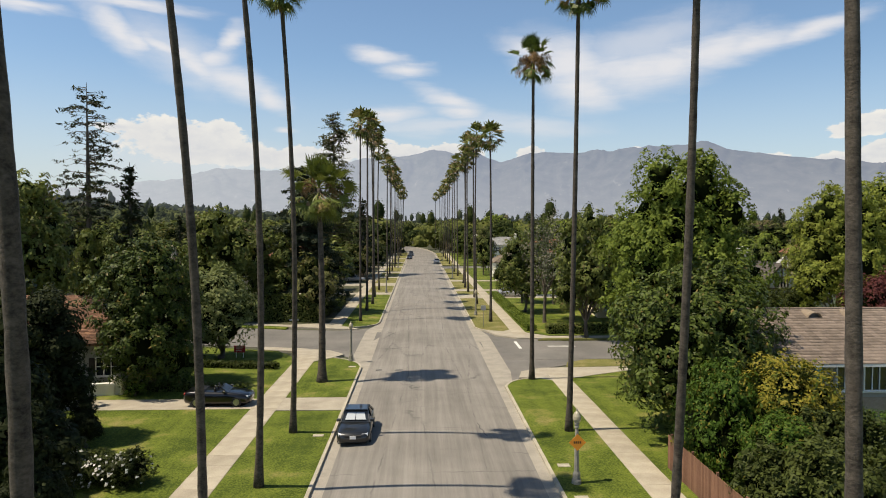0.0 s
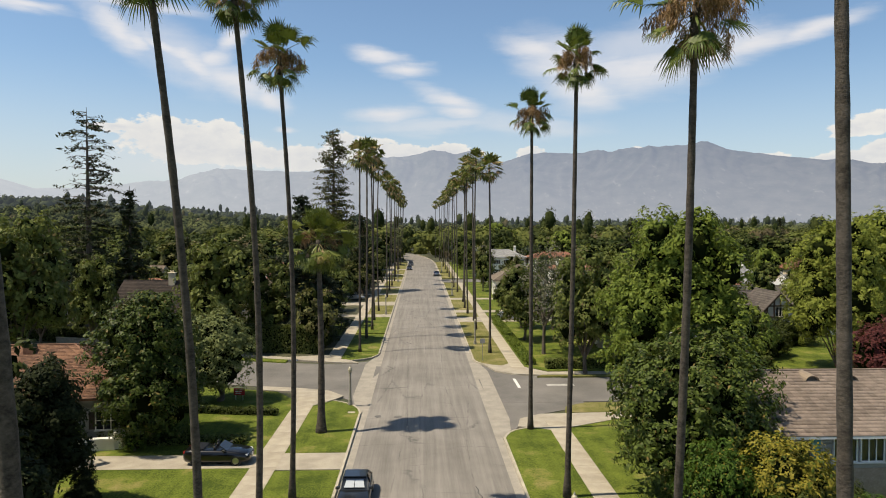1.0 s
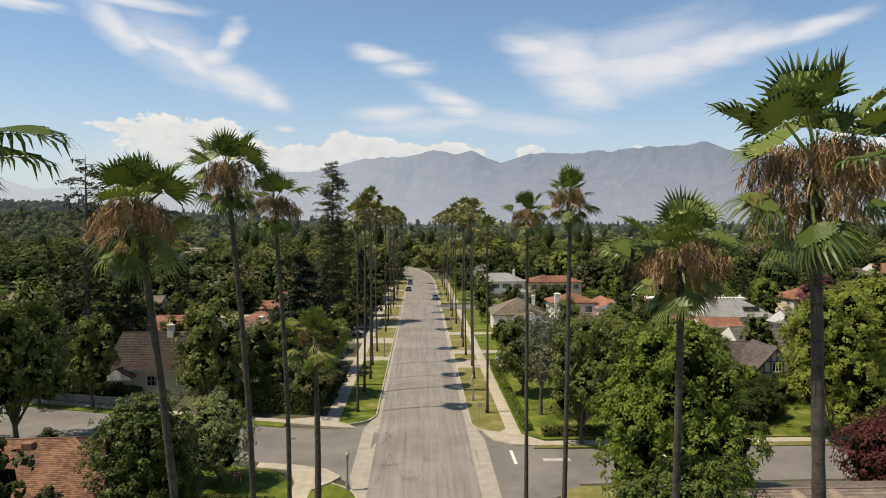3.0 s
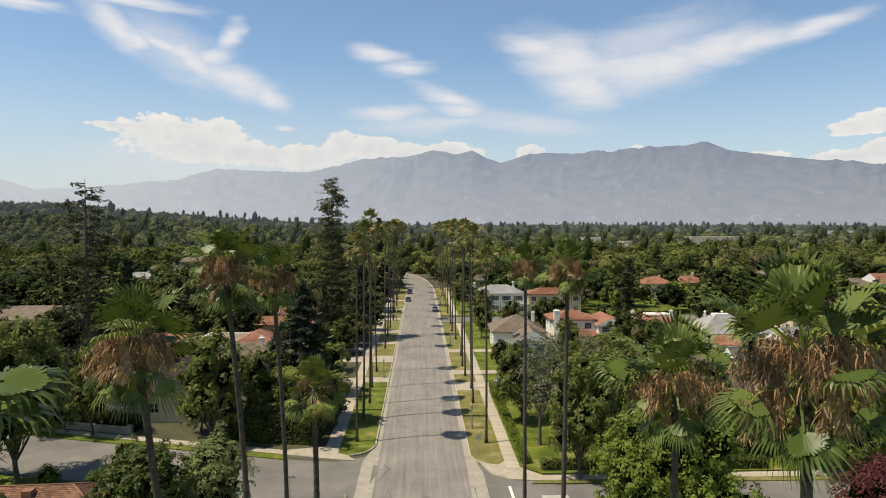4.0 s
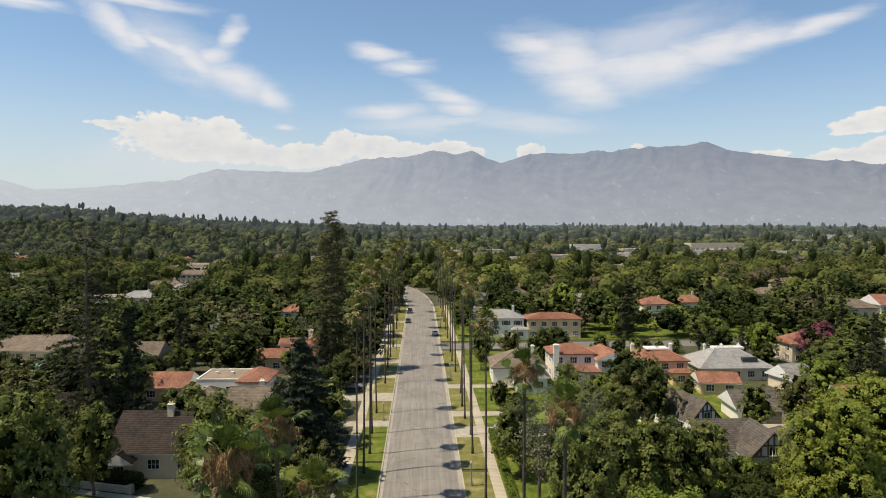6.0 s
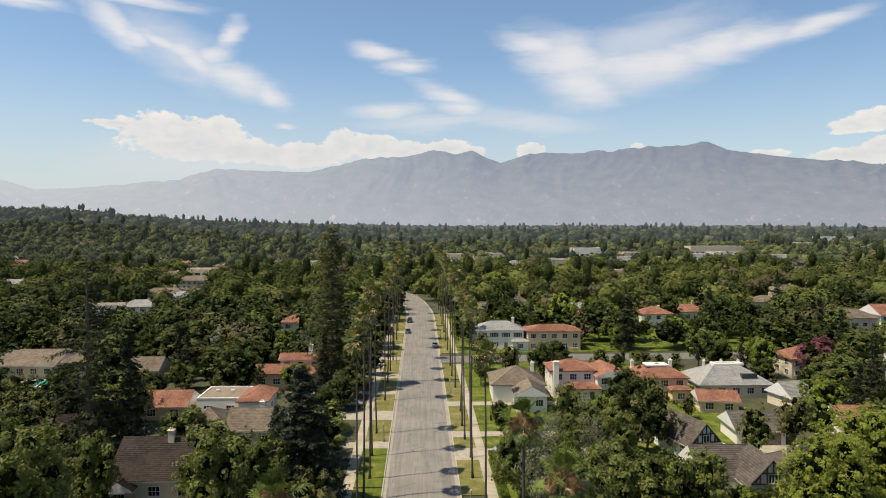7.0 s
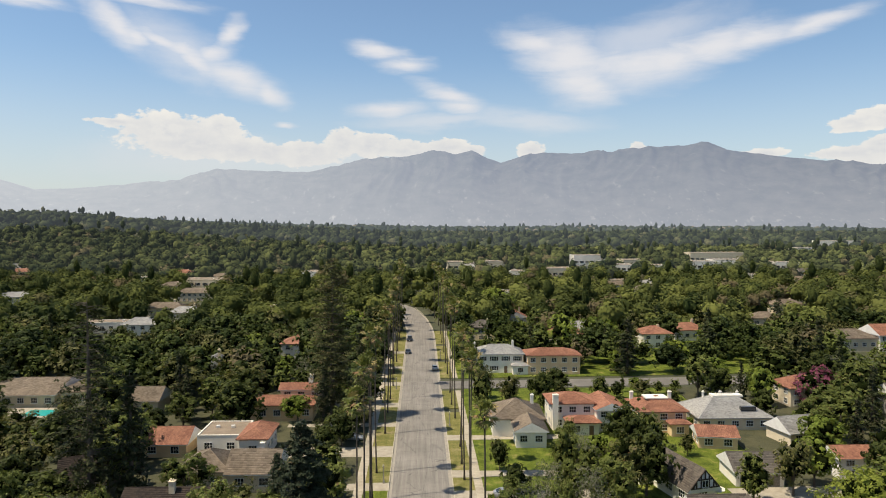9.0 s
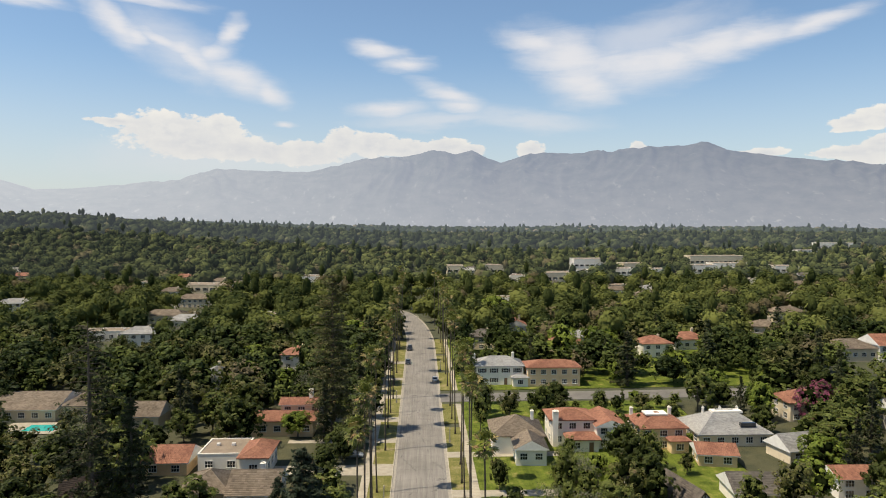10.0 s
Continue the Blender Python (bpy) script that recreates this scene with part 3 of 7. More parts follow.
yard("verge_corner_near", [(11.5, 56.2), (16, 56.4), (60, 57.7), (60, 59.8), (14, 59.4), (12, 58.2)], DRY_LAWN, "worn grass strip by the side street", 0.12)
yard("footway_left_cross", [(-16, 81.0), (-60, 94.1), (-60, 92.7), (-16, 79.6)], CONCRETE, "pale concrete footway along the side street", 0.13, "footway")
yard("verge_left_cross", [(-16, 79.5), (-60, 92.6), (-60, 90.9), (-16, 78.0)], LAWN, "grass strip along the side street", 0.12)
# the white crossing line and turn mark on the side street
PAINT = surface("road_paint", (0.55, 0.54, 0.5), (0.8, 0.79, 0.76), 3, 20)
tagged(part("stop_line", slab([(8.9, 65.4), (9.2, 65.4), (9.2, 69.4), (8.9, 69.4)], 0.0, 0.006), PAINT), "white painted stop line on asphalt", "marking", kind="structure")
WORN = surface("worn_paint", (0.26, 0.25, 0.23), (0.52, 0.5, 0.46), 2, 14)
tagged(part("road_marking", slab([(11.9, 66.1), (14.6, 66.1), (14.6, 66.9), (11.9, 66.9)], 0.0, 0.004), WORN), "worn white painted word on asphalt", "marking", kind="structure")
# covers and patches on the street
IRON = surface("cast_iron", (0.05, 0.048, 0.045), (0.11, 0.105, 0.1), 3, 30, 0.6, 0.4, 0.6)
COVER = surface("worn_cover", (0.1, 0.095, 0.088), (0.17, 0.16, 0.145), 3, 30, 0.7, 0.4, 0.2)
for x, y in ((-2.4, 55.4), (-4.0, 55.8), (0.6, 180)):
    ob = part("manhole_cover", turned([(0.33, -0.02), (0.36, 0.004), (0.34, 0.008)], 20), COVER)
    ob.location = (x, y, 0.16 * (1 - (x / 5) ** 2))
    tagged(ob, "dark iron cover set flush in asphalt", "manhole cover", "street covers")


bm = bmesh.new()
line = [(2.75, 40.4), (2.86, 39.9), (2.8, 39.4), (3.0, 38.9), (2.96, 38.4), (3.12, 37.9)]
for (ax, ay), (bx, by) in zip(line, line[1:]):
    za, zb = 0.16 * (1 - (ax / 5) ** 2) + 0.004, 0.16 * (1 - (bx / 5) ** 2) + 0.004
    bm.faces.new([bm.verts.new(p) for p in ((ax - 0.03, ay, za), (bx - 0.03, by, zb), (bx + 0.03, by, zb), (ax + 0.03, ay, za))])
tagged(part("road_crack", bm, IRON), "dark sealed crack in the asphalt", "marking", kind="structure")


# ---- the mountains ----
def ridge(az):
    """Skyline in degrees over the horizon, by bearing."""
    marks = [(-60, 3.6), (-36, 3.3), (-31, 3.27), (-29, 2.64), (-26.5, 2.75), (-23.8, 3.05), (-20.3, 3.38), (-19, 3.58), (-16.5, 4.47), (-13.1, 4.37), (-9.2, 4.33), (-4.9, 5.31), (-1.1, 5.71), (1.2, 6.18), (2.7, 5.86), (4.3, 6.18), (5.5, 5.57), (6.7, 5.19),
             (8.5, 5.63), (10.2, 5.98), (12.4, 5.86), (16.5, 5.95), (18.7, 6.25), (21.4, 6.21), (22.6, 6.55), (24.5, 5.79), (27.3, 5.3), (30.7, 4.79), (34.8, 4.29), (45, 4.2), (60, 4)]
    return np.interp(az, [m[0] for m in marks], [m[1] for m in marks])


def mountains(name, dist, mat, seed):
    """A range with spurs and gullies that run down from its crest."""
    azs, rows = np.linspace(-58, 58, 760), 46
    vs = []
    for j in range(rows):
        f = j / (rows - 1)
        side = 1.1 * f * (1 - f) ** 0.5
        for a in azs:
            top = math.tan(radians(ridge(a))) * dist
            bend = 1.4 * noise.noise(Vector((a * 0.12, f * 1.5, seed)))
            spur = 1 - 2 * abs(noise.noise(Vector((a * 0.17 + bend + 0.9 * f, f * 0.7, 5.0 + seed))))
            gully = 1 - 2 * abs(noise.noise(Vector((a * 0.62 + bend * 2 - 0.8 * f, f * 1.2, 9.0 + seed))))
            rill = 1 - 2 * abs(noise.noise(Vector((a * 2.1 + bend * 3, f * 3.0, 2.0 + seed))))
            rough = noise.fractal(Vector((a * 1.1, f * 9.0, seed)), 0.9, 2.0, 4)
            z = top * f ** 0.95 * (1 + side * (0.3 * (spur - 0.45) + 0.16 * (gully - 0.4) + 0.05 * rill + 0.02 * rough)) + 3.5 * rough * f
            d = dist - (1 - f) * 1150 - 150 * side * spur
            vs.append((math.sin(radians(a)) * d, math.cos(radians(a)) * d, EYE + z - 14 * (1 - f)))
    k = len(azs)
    ids = np.arange(rows * k).reshape(rows, k)
    me = quads_mesh(name, vs, np.stack([ids[:-1, :-1], ids[:-1, 1:], ids[1:, 1:], ids[1:, :-1]], -1).reshape(-1, 4), mat)
    me.shade_smooth()
    return tagged(new(name, me), "hazy blue-grey mountain range behind the town", "mountains", kind="structure")


def mountain_surface():
    """Scrub-covered slopes with pale slides and a built-up foot, under haze painted as glow."""
    m, n, b = material("hazy_mountain")
    at = n.add("ShaderNodeTexCoord").outputs["Object"]
    split = n.add("ShaderNodeSeparateXYZ")
    n.put(split.inputs[0], at)
    tall = n.add("ShaderNodeMapping")
    n.put(tall.inputs[0], at)
    tall.inputs["Scale"].default_value = (1.0, 0.3, 0.45)
    scrub = n.map(n.noise(at, 0.011, 6.0, 0.65), 0.36, 0.64)
    col = n.mix(scrub, (0.034, 0.038, 0.03, 1), (0.062, 0.062, 0.052, 1))
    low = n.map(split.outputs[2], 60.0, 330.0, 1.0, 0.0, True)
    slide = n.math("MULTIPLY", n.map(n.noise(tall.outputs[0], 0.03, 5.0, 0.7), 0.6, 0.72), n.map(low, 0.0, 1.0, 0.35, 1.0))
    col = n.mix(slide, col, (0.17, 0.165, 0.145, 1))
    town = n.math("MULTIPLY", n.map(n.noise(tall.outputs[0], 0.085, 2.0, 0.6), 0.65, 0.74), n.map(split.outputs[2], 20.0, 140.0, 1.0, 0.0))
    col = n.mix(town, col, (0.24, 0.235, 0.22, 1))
    n.put(b.inputs["Base Color"], col)
    b.inputs["Roughness"].default_value = 1.0
    b.inputs["Specular IOR Level"].default_value = 0.0
    # haze painted as glow: stronger at the foot and towards -x, weaker towards +x
    haze_glow = n.mix(n.map(split.outputs[2], 20.0, 480.0, 0.0, 1.0), (0.3, 0.335, 0.42, 1), (0.205, 0.25, 0.352, 1))
    haze_glow = n.mix(n.map(split.outputs[0], -2500.0, 500.0, 1.0, 0.0), haze_glow, (0.49, 0.54, 0.62, 1))
    haze_glow = n.mix(n.map(split.outputs[0], 700.0, 2600.0, 0.0, 1.0), haze_glow, n.mix(1.0, haze_glow, (0.8, 0.81, 0.83, 1), "MULTIPLY"))
    n.put(b.inputs["Emission Color"], haze_glow)
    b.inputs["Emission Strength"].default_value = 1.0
    return m


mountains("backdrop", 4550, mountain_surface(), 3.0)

# ---- plants ----


def unit(v):
    return v / np.maximum(np.linalg.norm(v, axis=-1, keepdims=True), 1e-6)


def leaves(centres, normals, size, rng, spread=0.42, slim=0.5):
    """Pointed leaves, one four-cornered face each, roughly facing along the normals."""
    n = len(centres)
    nrm = unit(normals + rng.normal(0, spread, (n, 3)))
    a = unit(np.cross(nrm, rng.normal(0, 1, (n, 3))))
    b = np.cross(nrm, a)
    s = size * rng.uniform(0.6, 1.35, (n, 1))
    v = np.stack([centres - a * s, centres + b * s * slim + a * s * 0.1, centres + a * s, centres - b * s * slim + a * s * 0.1], 1)
    return v.reshape(-1, 3), np.arange(n * 4).reshape(-1, 4)


def lobes_of(height, radius, base, count, rng, shape="round"):
    """The masses of a crown: centres and half sizes."""
    out = []
    for i in range(count):
        f = (i + 0.5) / count
        z = base + (height - base) * (0.16 + 0.72 * f)
        if shape == "round":
            wide = radius * math.sqrt(max(0.1, 1 - (2 * f - 0.85) ** 2 * 0.72))
        elif shape == "cone":
            wide = radius * (1.08 - 0.92 * f)
        elif shape == "column":
            wide = radius * (0.85 + 0.25 * math.sin(f * 3.1) - 0.27 * f)
        else:
            wide = radius * (0.55 + 0.55 * f)
        a = i * 2.4 + rng.uniform(0, 1)
        off = wide * rng.uniform(0.28, 0.55)
        r = wide * rng.uniform(0.5, 0.72)
        if shape == "column":
            off, r = wide * rng.uniform(0.4, 0.78), wide * rng.uniform(0.36, 0.6)
        out.append((np.array([math.cos(a) * off, math.sin(a) * off, z]), np.array([r, r, r * rng.uniform(0.8, 1.15)])))
    return out


def leaf_crown(lobes, clumps, per, size, rng, clump=0.55, inner=0.2):
    """A crown of many leaf clumps on the outside of its masses, with gaps between them."""
    many, each = max(12, clumps // 4), per * 4
    area = np.array([l[1][0] * l[1][2] for l in lobes])
    pick = rng.choice(len(lobes), many, p=area / area.sum())
    c = np.array([l[0] for l in lobes])[pick]
    r = np.array([l[1] for l in lobes])[pick]
    d = unit(rng.normal(0, 1, (many, 3)) + np.array([0, 0, 0.25]))
    f = np.where(rng.random((many, 1)) < inner, rng.uniform(0.6, 0.84, (many, 1)), rng.uniform(0.84, 1.1, (many, 1)))
    p = c + d * r * f
    # each clump is a small dome of leaves, open and dark below
    n = many * each
    out = unit(rng.normal(0, 1, (n, 3)) + np.repeat(d, each, 0) * 0.7 + np.array([0, 0, 0.75]))
    wide = np.repeat(clump * 1.45 * rng.uniform(0.55, 1.3, (many, 1)), each, 0) * rng.uniform(0.6, 1.08, (n, 1))
    return leaves(np.repeat(p, each, 0) + out * wide, out + np.repeat(d, each, 0) * 0.5 + np.array([0, 0, 0.2]), size * 1.22, rng, 0.36)


def ball(lobe, rng, squeeze=0.8, u=8, v=5, ragged=0.2):
    """A rough inner mass of u by v - 1 faces."""
    pts = []
    for j in range(v):
        th = math.pi * (j + 0.35) / (v - 0.3)
        for i in range(u):
            ph = 2 * math.pi * (i + 0.5 * j) / u
            q = np.array([math.sin(th) * math.cos(ph), math.sin(th) * math.sin(ph), math.cos(th)])
            pts.append(lobe[0] + q * lobe[1] * squeeze * rng.uniform(1 - 1.4 * ragged, 1 + 0.4 * ragged))
    ids = np.arange(u * v).reshape(v, u)
    nxt = np.roll(ids, -1, 1)
    return np.array(pts), np.stack([ids[:-1], ids[1:], nxt[1:], nxt[:-1]], -1).reshape(-1, 4)


def limbs(height, base, lobes, thick, rng, sides=7):
    """Trunk and limbs that reach into the crown's masses."""
    bm = bmesh.new()
    fork = Vector((rng.uniform(-0.2, 0.2), rng.uniform(-0.2, 0.2), base))
    mid = fork * 0.5 + Vector((rng.uniform(-0.12, 0.12), 0, 0))
    tube([(0, 0, -0.3), (0, 0, 0.25), mid, fork, fork + Vector((0, 0, (height - base) * 0.45))], [thick * 1.5, thick * 1.1, thick * 0.9, thick * 0.8, thick * 0.3], sides, bm)
    for c, r in lobes[:7]:
        t = Vector(c)
        knee = fork.lerp(t, 0.5) + Vector((0, 0, 0.25))
        tube([fork + Vector((0, 0, -0.15)), knee, t], [thick * 0.5, thick * 0.34, thick * 0.12], 5, bm)
    return bm


PROTO = {}


def tree_kind(key, height, radius, base, shape, leaf, lobes=9, clumps=500, per=6, size=0.22, clump=0.55, core=True, inner=0.34, squeeze=0.6, thick=0.24, seed=1):
    """Makes one tree, to be copied; returns its meshes."""
    rng = np.random.default_rng(seed)
    ls = lobes_of(height, radius, base, lobes, rng, shape)
    crown = quads_mesh("crown", *leaf_crown(ls, clumps, per, size, rng, clump, inner), LEAF[leaf])
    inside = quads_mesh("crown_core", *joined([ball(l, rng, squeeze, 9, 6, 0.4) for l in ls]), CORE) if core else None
    bm = limbs(height, base, ls, thick, rng)
    trunk = bpy.data.meshes.new("trunk")
    bm.to_mesh(trunk)
    bm.free()
    trunk.materials.append(BARK)
    PROTO[key] = (trunk, crown, inside, height)


def plant(key, x, y, label, height=None, wide=1.0, turn=None, z=0.08, group="", name="tree", category="tree"):
    """Stands a copy of a tree kind at its place."""
    trunk, crown, inside, h = PROTO[key]
    s = (height or h) / h
    ob = thing(name, pose(x, y, z, 0, 0, random.uniform(0, 360) if turn is None else turn), label, category, group)
    ob.scale = (s * wide, s * wide, s)
    child("trunk", trunk, ob)
    top = child("crown", crown, ob)
    if inside:
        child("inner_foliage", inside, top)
    return ob


def whorled(height, radius, rng, gap=0.8, bare=0.0, droop=0.25, power=0.8, start=0.12, tuft=0.35, per=7, arms=6, lean=0.0):
    """Conifer: rings of limbs with needle tufts along them; returns limbs and needles."""
    bm = bmesh.new()
    tube([(0, 0, -0.3), (0, 0, height * 0.5), (0, 0, height)], [height * 0.014 + 0.12, height * 0.009 + 0.06, 0.03], 7, bm)
    cs, ns = [], []
    z = height * start
    while z < height - 0.3:
        f = 1 - (z / height - start) / (1 - start)
        reach = radius * max(0.08, f ** power) * (0.8 if f > 0.9 else 1)
        for k in range(arms):
            a = rng.uniform(0, 2 * math.pi)
            L = reach * rng.uniform(0.4, 1.14)
            w = np.array([math.cos(a), math.sin(a), 0])
            zz = z + rng.uniform(-0.4, 0.4) * gap
            tip = w * L + np.array([0, 0, -droop * L])
            tube([(0, 0, zz), Vector(tip * 0.55) + Vector((0, 0, zz + 0.12 * L * (1 if droop >= 0 else 0))), Vector(tip) + Vector((0, 0, zz))], [0.035 + 0.012 * L, 0.03, 0.012], 4, bm)
            m = max(2, int(L / tuft * 1.3))
            if rng.random() < bare * (1.4 if f < 0.5 else 0.3):
                m = max(1, m // 4)
            for i in range(m):
                q = 0.25 + 0.75 * (i + rng.random()) / m
                side = np.cross(w, [0, 0, 1]) * rng.normal(0, 0.22 * L * (1.1 - 0.6 * q))
                c = tip * q + np.array([0, 0, zz + 0.1 * L * math.sin(q * 3.1)]) + side
                for _ in range(per):
                    cs.append(c + rng.normal(0, tuft * 0.5, 3) * np.array([1, 1, 0.45]))
                    ns.append(np.array([0, 0, 0.9]) + w * 0.2)
        z += gap
    return bm, np.array(cs), np.array(ns)


def conifer_kind(key, height, radius, seed, leaf="needle", size=0.3, **more):
    rng = np.random.default_rng(seed)
    bm, c, n = whorled(height, radius, rng, **more)
    trunk = bpy.data.meshes.new("trunk")
    bm.to_mesh(trunk)
    bm.free()
    trunk.materials.append(BARK)
    PROTO[key] = (trunk, quads_mesh("crown", *leaves(c, n, size, rng, 0.55, 0.32), LEAF[leaf]), None, height)


# ---- fan palms ----
def frond_arrays(rng, reach, blade, fingers, width, fold, arch, split, limp, pitch):
    """One fan leaf: a stalk and a pleated blade, whole near the stalk, parting into fingers at its rim; pitch is the slope at which it is worn, so that its fingers hang."""
    v, f = [], []
    up = np.array([0, 0, 1.0])
    fall = np.array([-math.sin(radians(pitch)), 0, -math.cos(radians(pitch))])
    hub = np.array([reach, 0, -0.05 * reach])
    side = np.array([0, 1.0, 0])
    for p, w in ((np.zeros(3), 0.045), (np.array([reach * 0.55, 0, 0.05]), 0.03), (hub, 0.025)):
        v.extend([p - side * w, p + side * w])
    f += [(0, 1, 3, 2), (2, 3, 5, 4)]
    # the blade: rays joined side by side, every second one raised
    rays, base = 2 * fingers + 1, len(v)
    ends = []
    for i in range(rays):
        a = radians(-width / 2 + width * i / (rays - 1))
        L = blade * (0.8 + 0.2 * math.cos(a)) * (1 + 0.05 * math.sin(i * 0.9 + reach * 40))
        w = np.array([math.cos(a), math.sin(a), 0])
        wave = 0.05 * math.sin(3 * a + blade * 31)
        for q in (0.05, 0.36, split):
            v.append(hub + w * L * q + up * L * ((fold * abs(math.sin(a)) + wave) * q - arch * q * q + (0.016 if i % 2 else -0.012) * q / split))
        ends.append((L, w))
    for i in range(rays - 1):
        for k in range(2):
            b = base + 3 * i + k
            f.append((b, b + 1, b + 4, b + 3))
    # fingers go on from the rim, two rays each, narrow and hang
    for i in range(fingers):
        L, w = ends[2 * i + 1]
        p0, p1 = base + 6 * i + 2, base + 6 * i + 8
        mid = v[base + 6 * i + 5]
        out = unit(mid - hub)
        g = L * rng.uniform(0.75, 1.15) * (1 - split)
        hang = limp * rng.uniform(0.3, 1.5)
        c1 = mid + unit(out + fall * hang * 0.5) * g * 0.5
        c2 = c1 + unit(out + fall * hang * 1.8) * g * 0.55
        half = (v[p1] - v[p0]) / 2
        k = len(v)
        v.extend([c1 - half * 0.6, c1 + half * 0.6, c2 - half * 0.06, c2 + half * 0.06])
        f += [(p0, p1, k + 1, k), (k, k + 1, k + 3, k + 2)]
    return np.array(v), np.array(f)


def panicle_mesh(name, rng, reach, tassels, length):
    """An old flower stalk: it arches out and lets tassels of thin curled dry strands hang."""
    v, f = [], []

    def strip(points, w):
        b = len(v)
        across = unit(rng.normal(0, 1, 3) * np.array([1, 1, 0.1]))
        for k, p in enumerate(points):
            ww = w * (1 if k < len(points) - 1 else 0.4)
            v.extend([p - across * ww, p + across * ww])
        for i in range(len(points) - 1):
            f.append((b + 2 * i, b + 2 * i + 1, b + 2 * i + 3, b + 2 * i + 2))

    def arch(q):
        return np.array([reach * q, 0, 0.42 * math.sin(q * 2.6) - 0.3 * q * q])
    strip([arch(0), arch(0.35), arch(0.7), arch(1.0)], 0.02)
    for k in range(tassels):
        q = 0.38 + 0.64 * (k + rng.random()) / tassels
        root = arch(q) + rng.normal(0, 0.1, 3) * np.array([0.5, 1.6, 0.3])
        L = length * rng.uniform(0.6, 1.2)
        strip([arch(q), (arch(q) + root) / 2 + np.array([0, 0, 0.05]), root - np.array([0, 0, L * 0.5])], 0.01)
        for _ in range(26):
            p = root - np.array([0, 0, L * rng.uniform(0, 0.85)]) + rng.normal(0, 0.03, 3)
            pts = [p]
            way = rng.normal(0, 0.5, 3) * np.array([1, 1, 0.3]) - np.array([0, 0, 0.7])
            for _ in range(3):
                p = p + way * L * 0.11
                way = way * 0.7 + rng.normal(0, 0.35, 3) - np.array([0, 0, 0.5])
                pts.append(p)
            strip(pts, rng.uniform(0.008, 0.014))
    return quads_mesh(name, v, f, STRAND)


FAN_SHAPES = (
    (0.95, 1.0, 22, 185, 0.5, 0.05, 0.64, 0.15, 60), (1.2, 1.0, 22, 200, 0.3, 0.12, 0.62, 0.5, 25), (1.3, 1.0, 22, 200, 0.08, 0.22, 0.56, 1.0, 5), (1.15, 1.05, 22, 180, -0.25, 0.2, 0.44, 1.0, -35), (0.95, 1.05, 20, 150, -0.5, 0.15, 0.4, 0.8, -65))
FRESH = foliage("fresh_frond", (0.08, 0.11, 0.02), (0.26, 0.29, 0.07), None, 0, 0.2, 0.45, 0.2, 0.3)
FRONDS, FRESH_FRONDS = ([quads_mesh("frond", *frond_arrays(np.random.default_rng(20 + i), *q), mat) for i, q in enumerate(FAN_SHAPES)] for mat in (FROND, FRESH))
PALE_FROND = foliage("yellowed_frond", (0.16, 0.17, 0.045), (0.36, 0.35, 0.12), None, 0, 0.2, 0.6)
DROOPY = [quads_mesh("dead_frond", *frond_arrays(np.random.default_rng(40 + i), 0.85, 0.9, 16, 130, -0.5, 0.3, 0.42, 1.0, -45), DEAD if i else PALE_FROND) for i in range(3)]
PANICLES = [panicle_mesh("panicle", np.random.default_rng(50 + i), r, 9, l) for i, (r, l) in enumerate(((1.15, 0.75), (1.45, 0.6), (0.95, 0.9), (1.3, 0.5)))]


def palm_trunk(height, thick, lean, bend, seed):
    rng = np.random.default_rng(seed)
    n = 34
    path, rad = [], []
    for i in range(n + 1):
        f = i / n
        path.append((lean[0] * f + bend[0] * math.sin(f * 3.14), lean[1] * f + bend[1] * math.sin(f * 3.14), height * f - 0.25 * (i == 0)))
        flare = 0.75 * math.exp(-f * height / 0.75)
        rad.append(thick * (1 - 0.38 * f + flare) * (1.05 if i % 2 else 0.97) * rng.uniform(0.97, 1.03))
    bm = tube(path, rad, 10)
    # old leaf stubs near the ground and a ragged collar below the crown
    for i in range(24):
        z = height - 0.2 - rng.random() * 1.2
        f = z / height
        a = rng.uniform(0, 6.28)
        c = Vector((lean[0] * f + bend[0] * math.sin(f * 3.14), lean[1] * f + bend[1] * math.sin(f * 3.14), z))
        w = Vector((math.cos(a), math.sin(a), 0))
        tube([c + w * thick * 0.4, c + w * (thick * 0.9) + Vector((0, 0, 0.22))], [0.06, 0.03], 4, bm)
    return bm


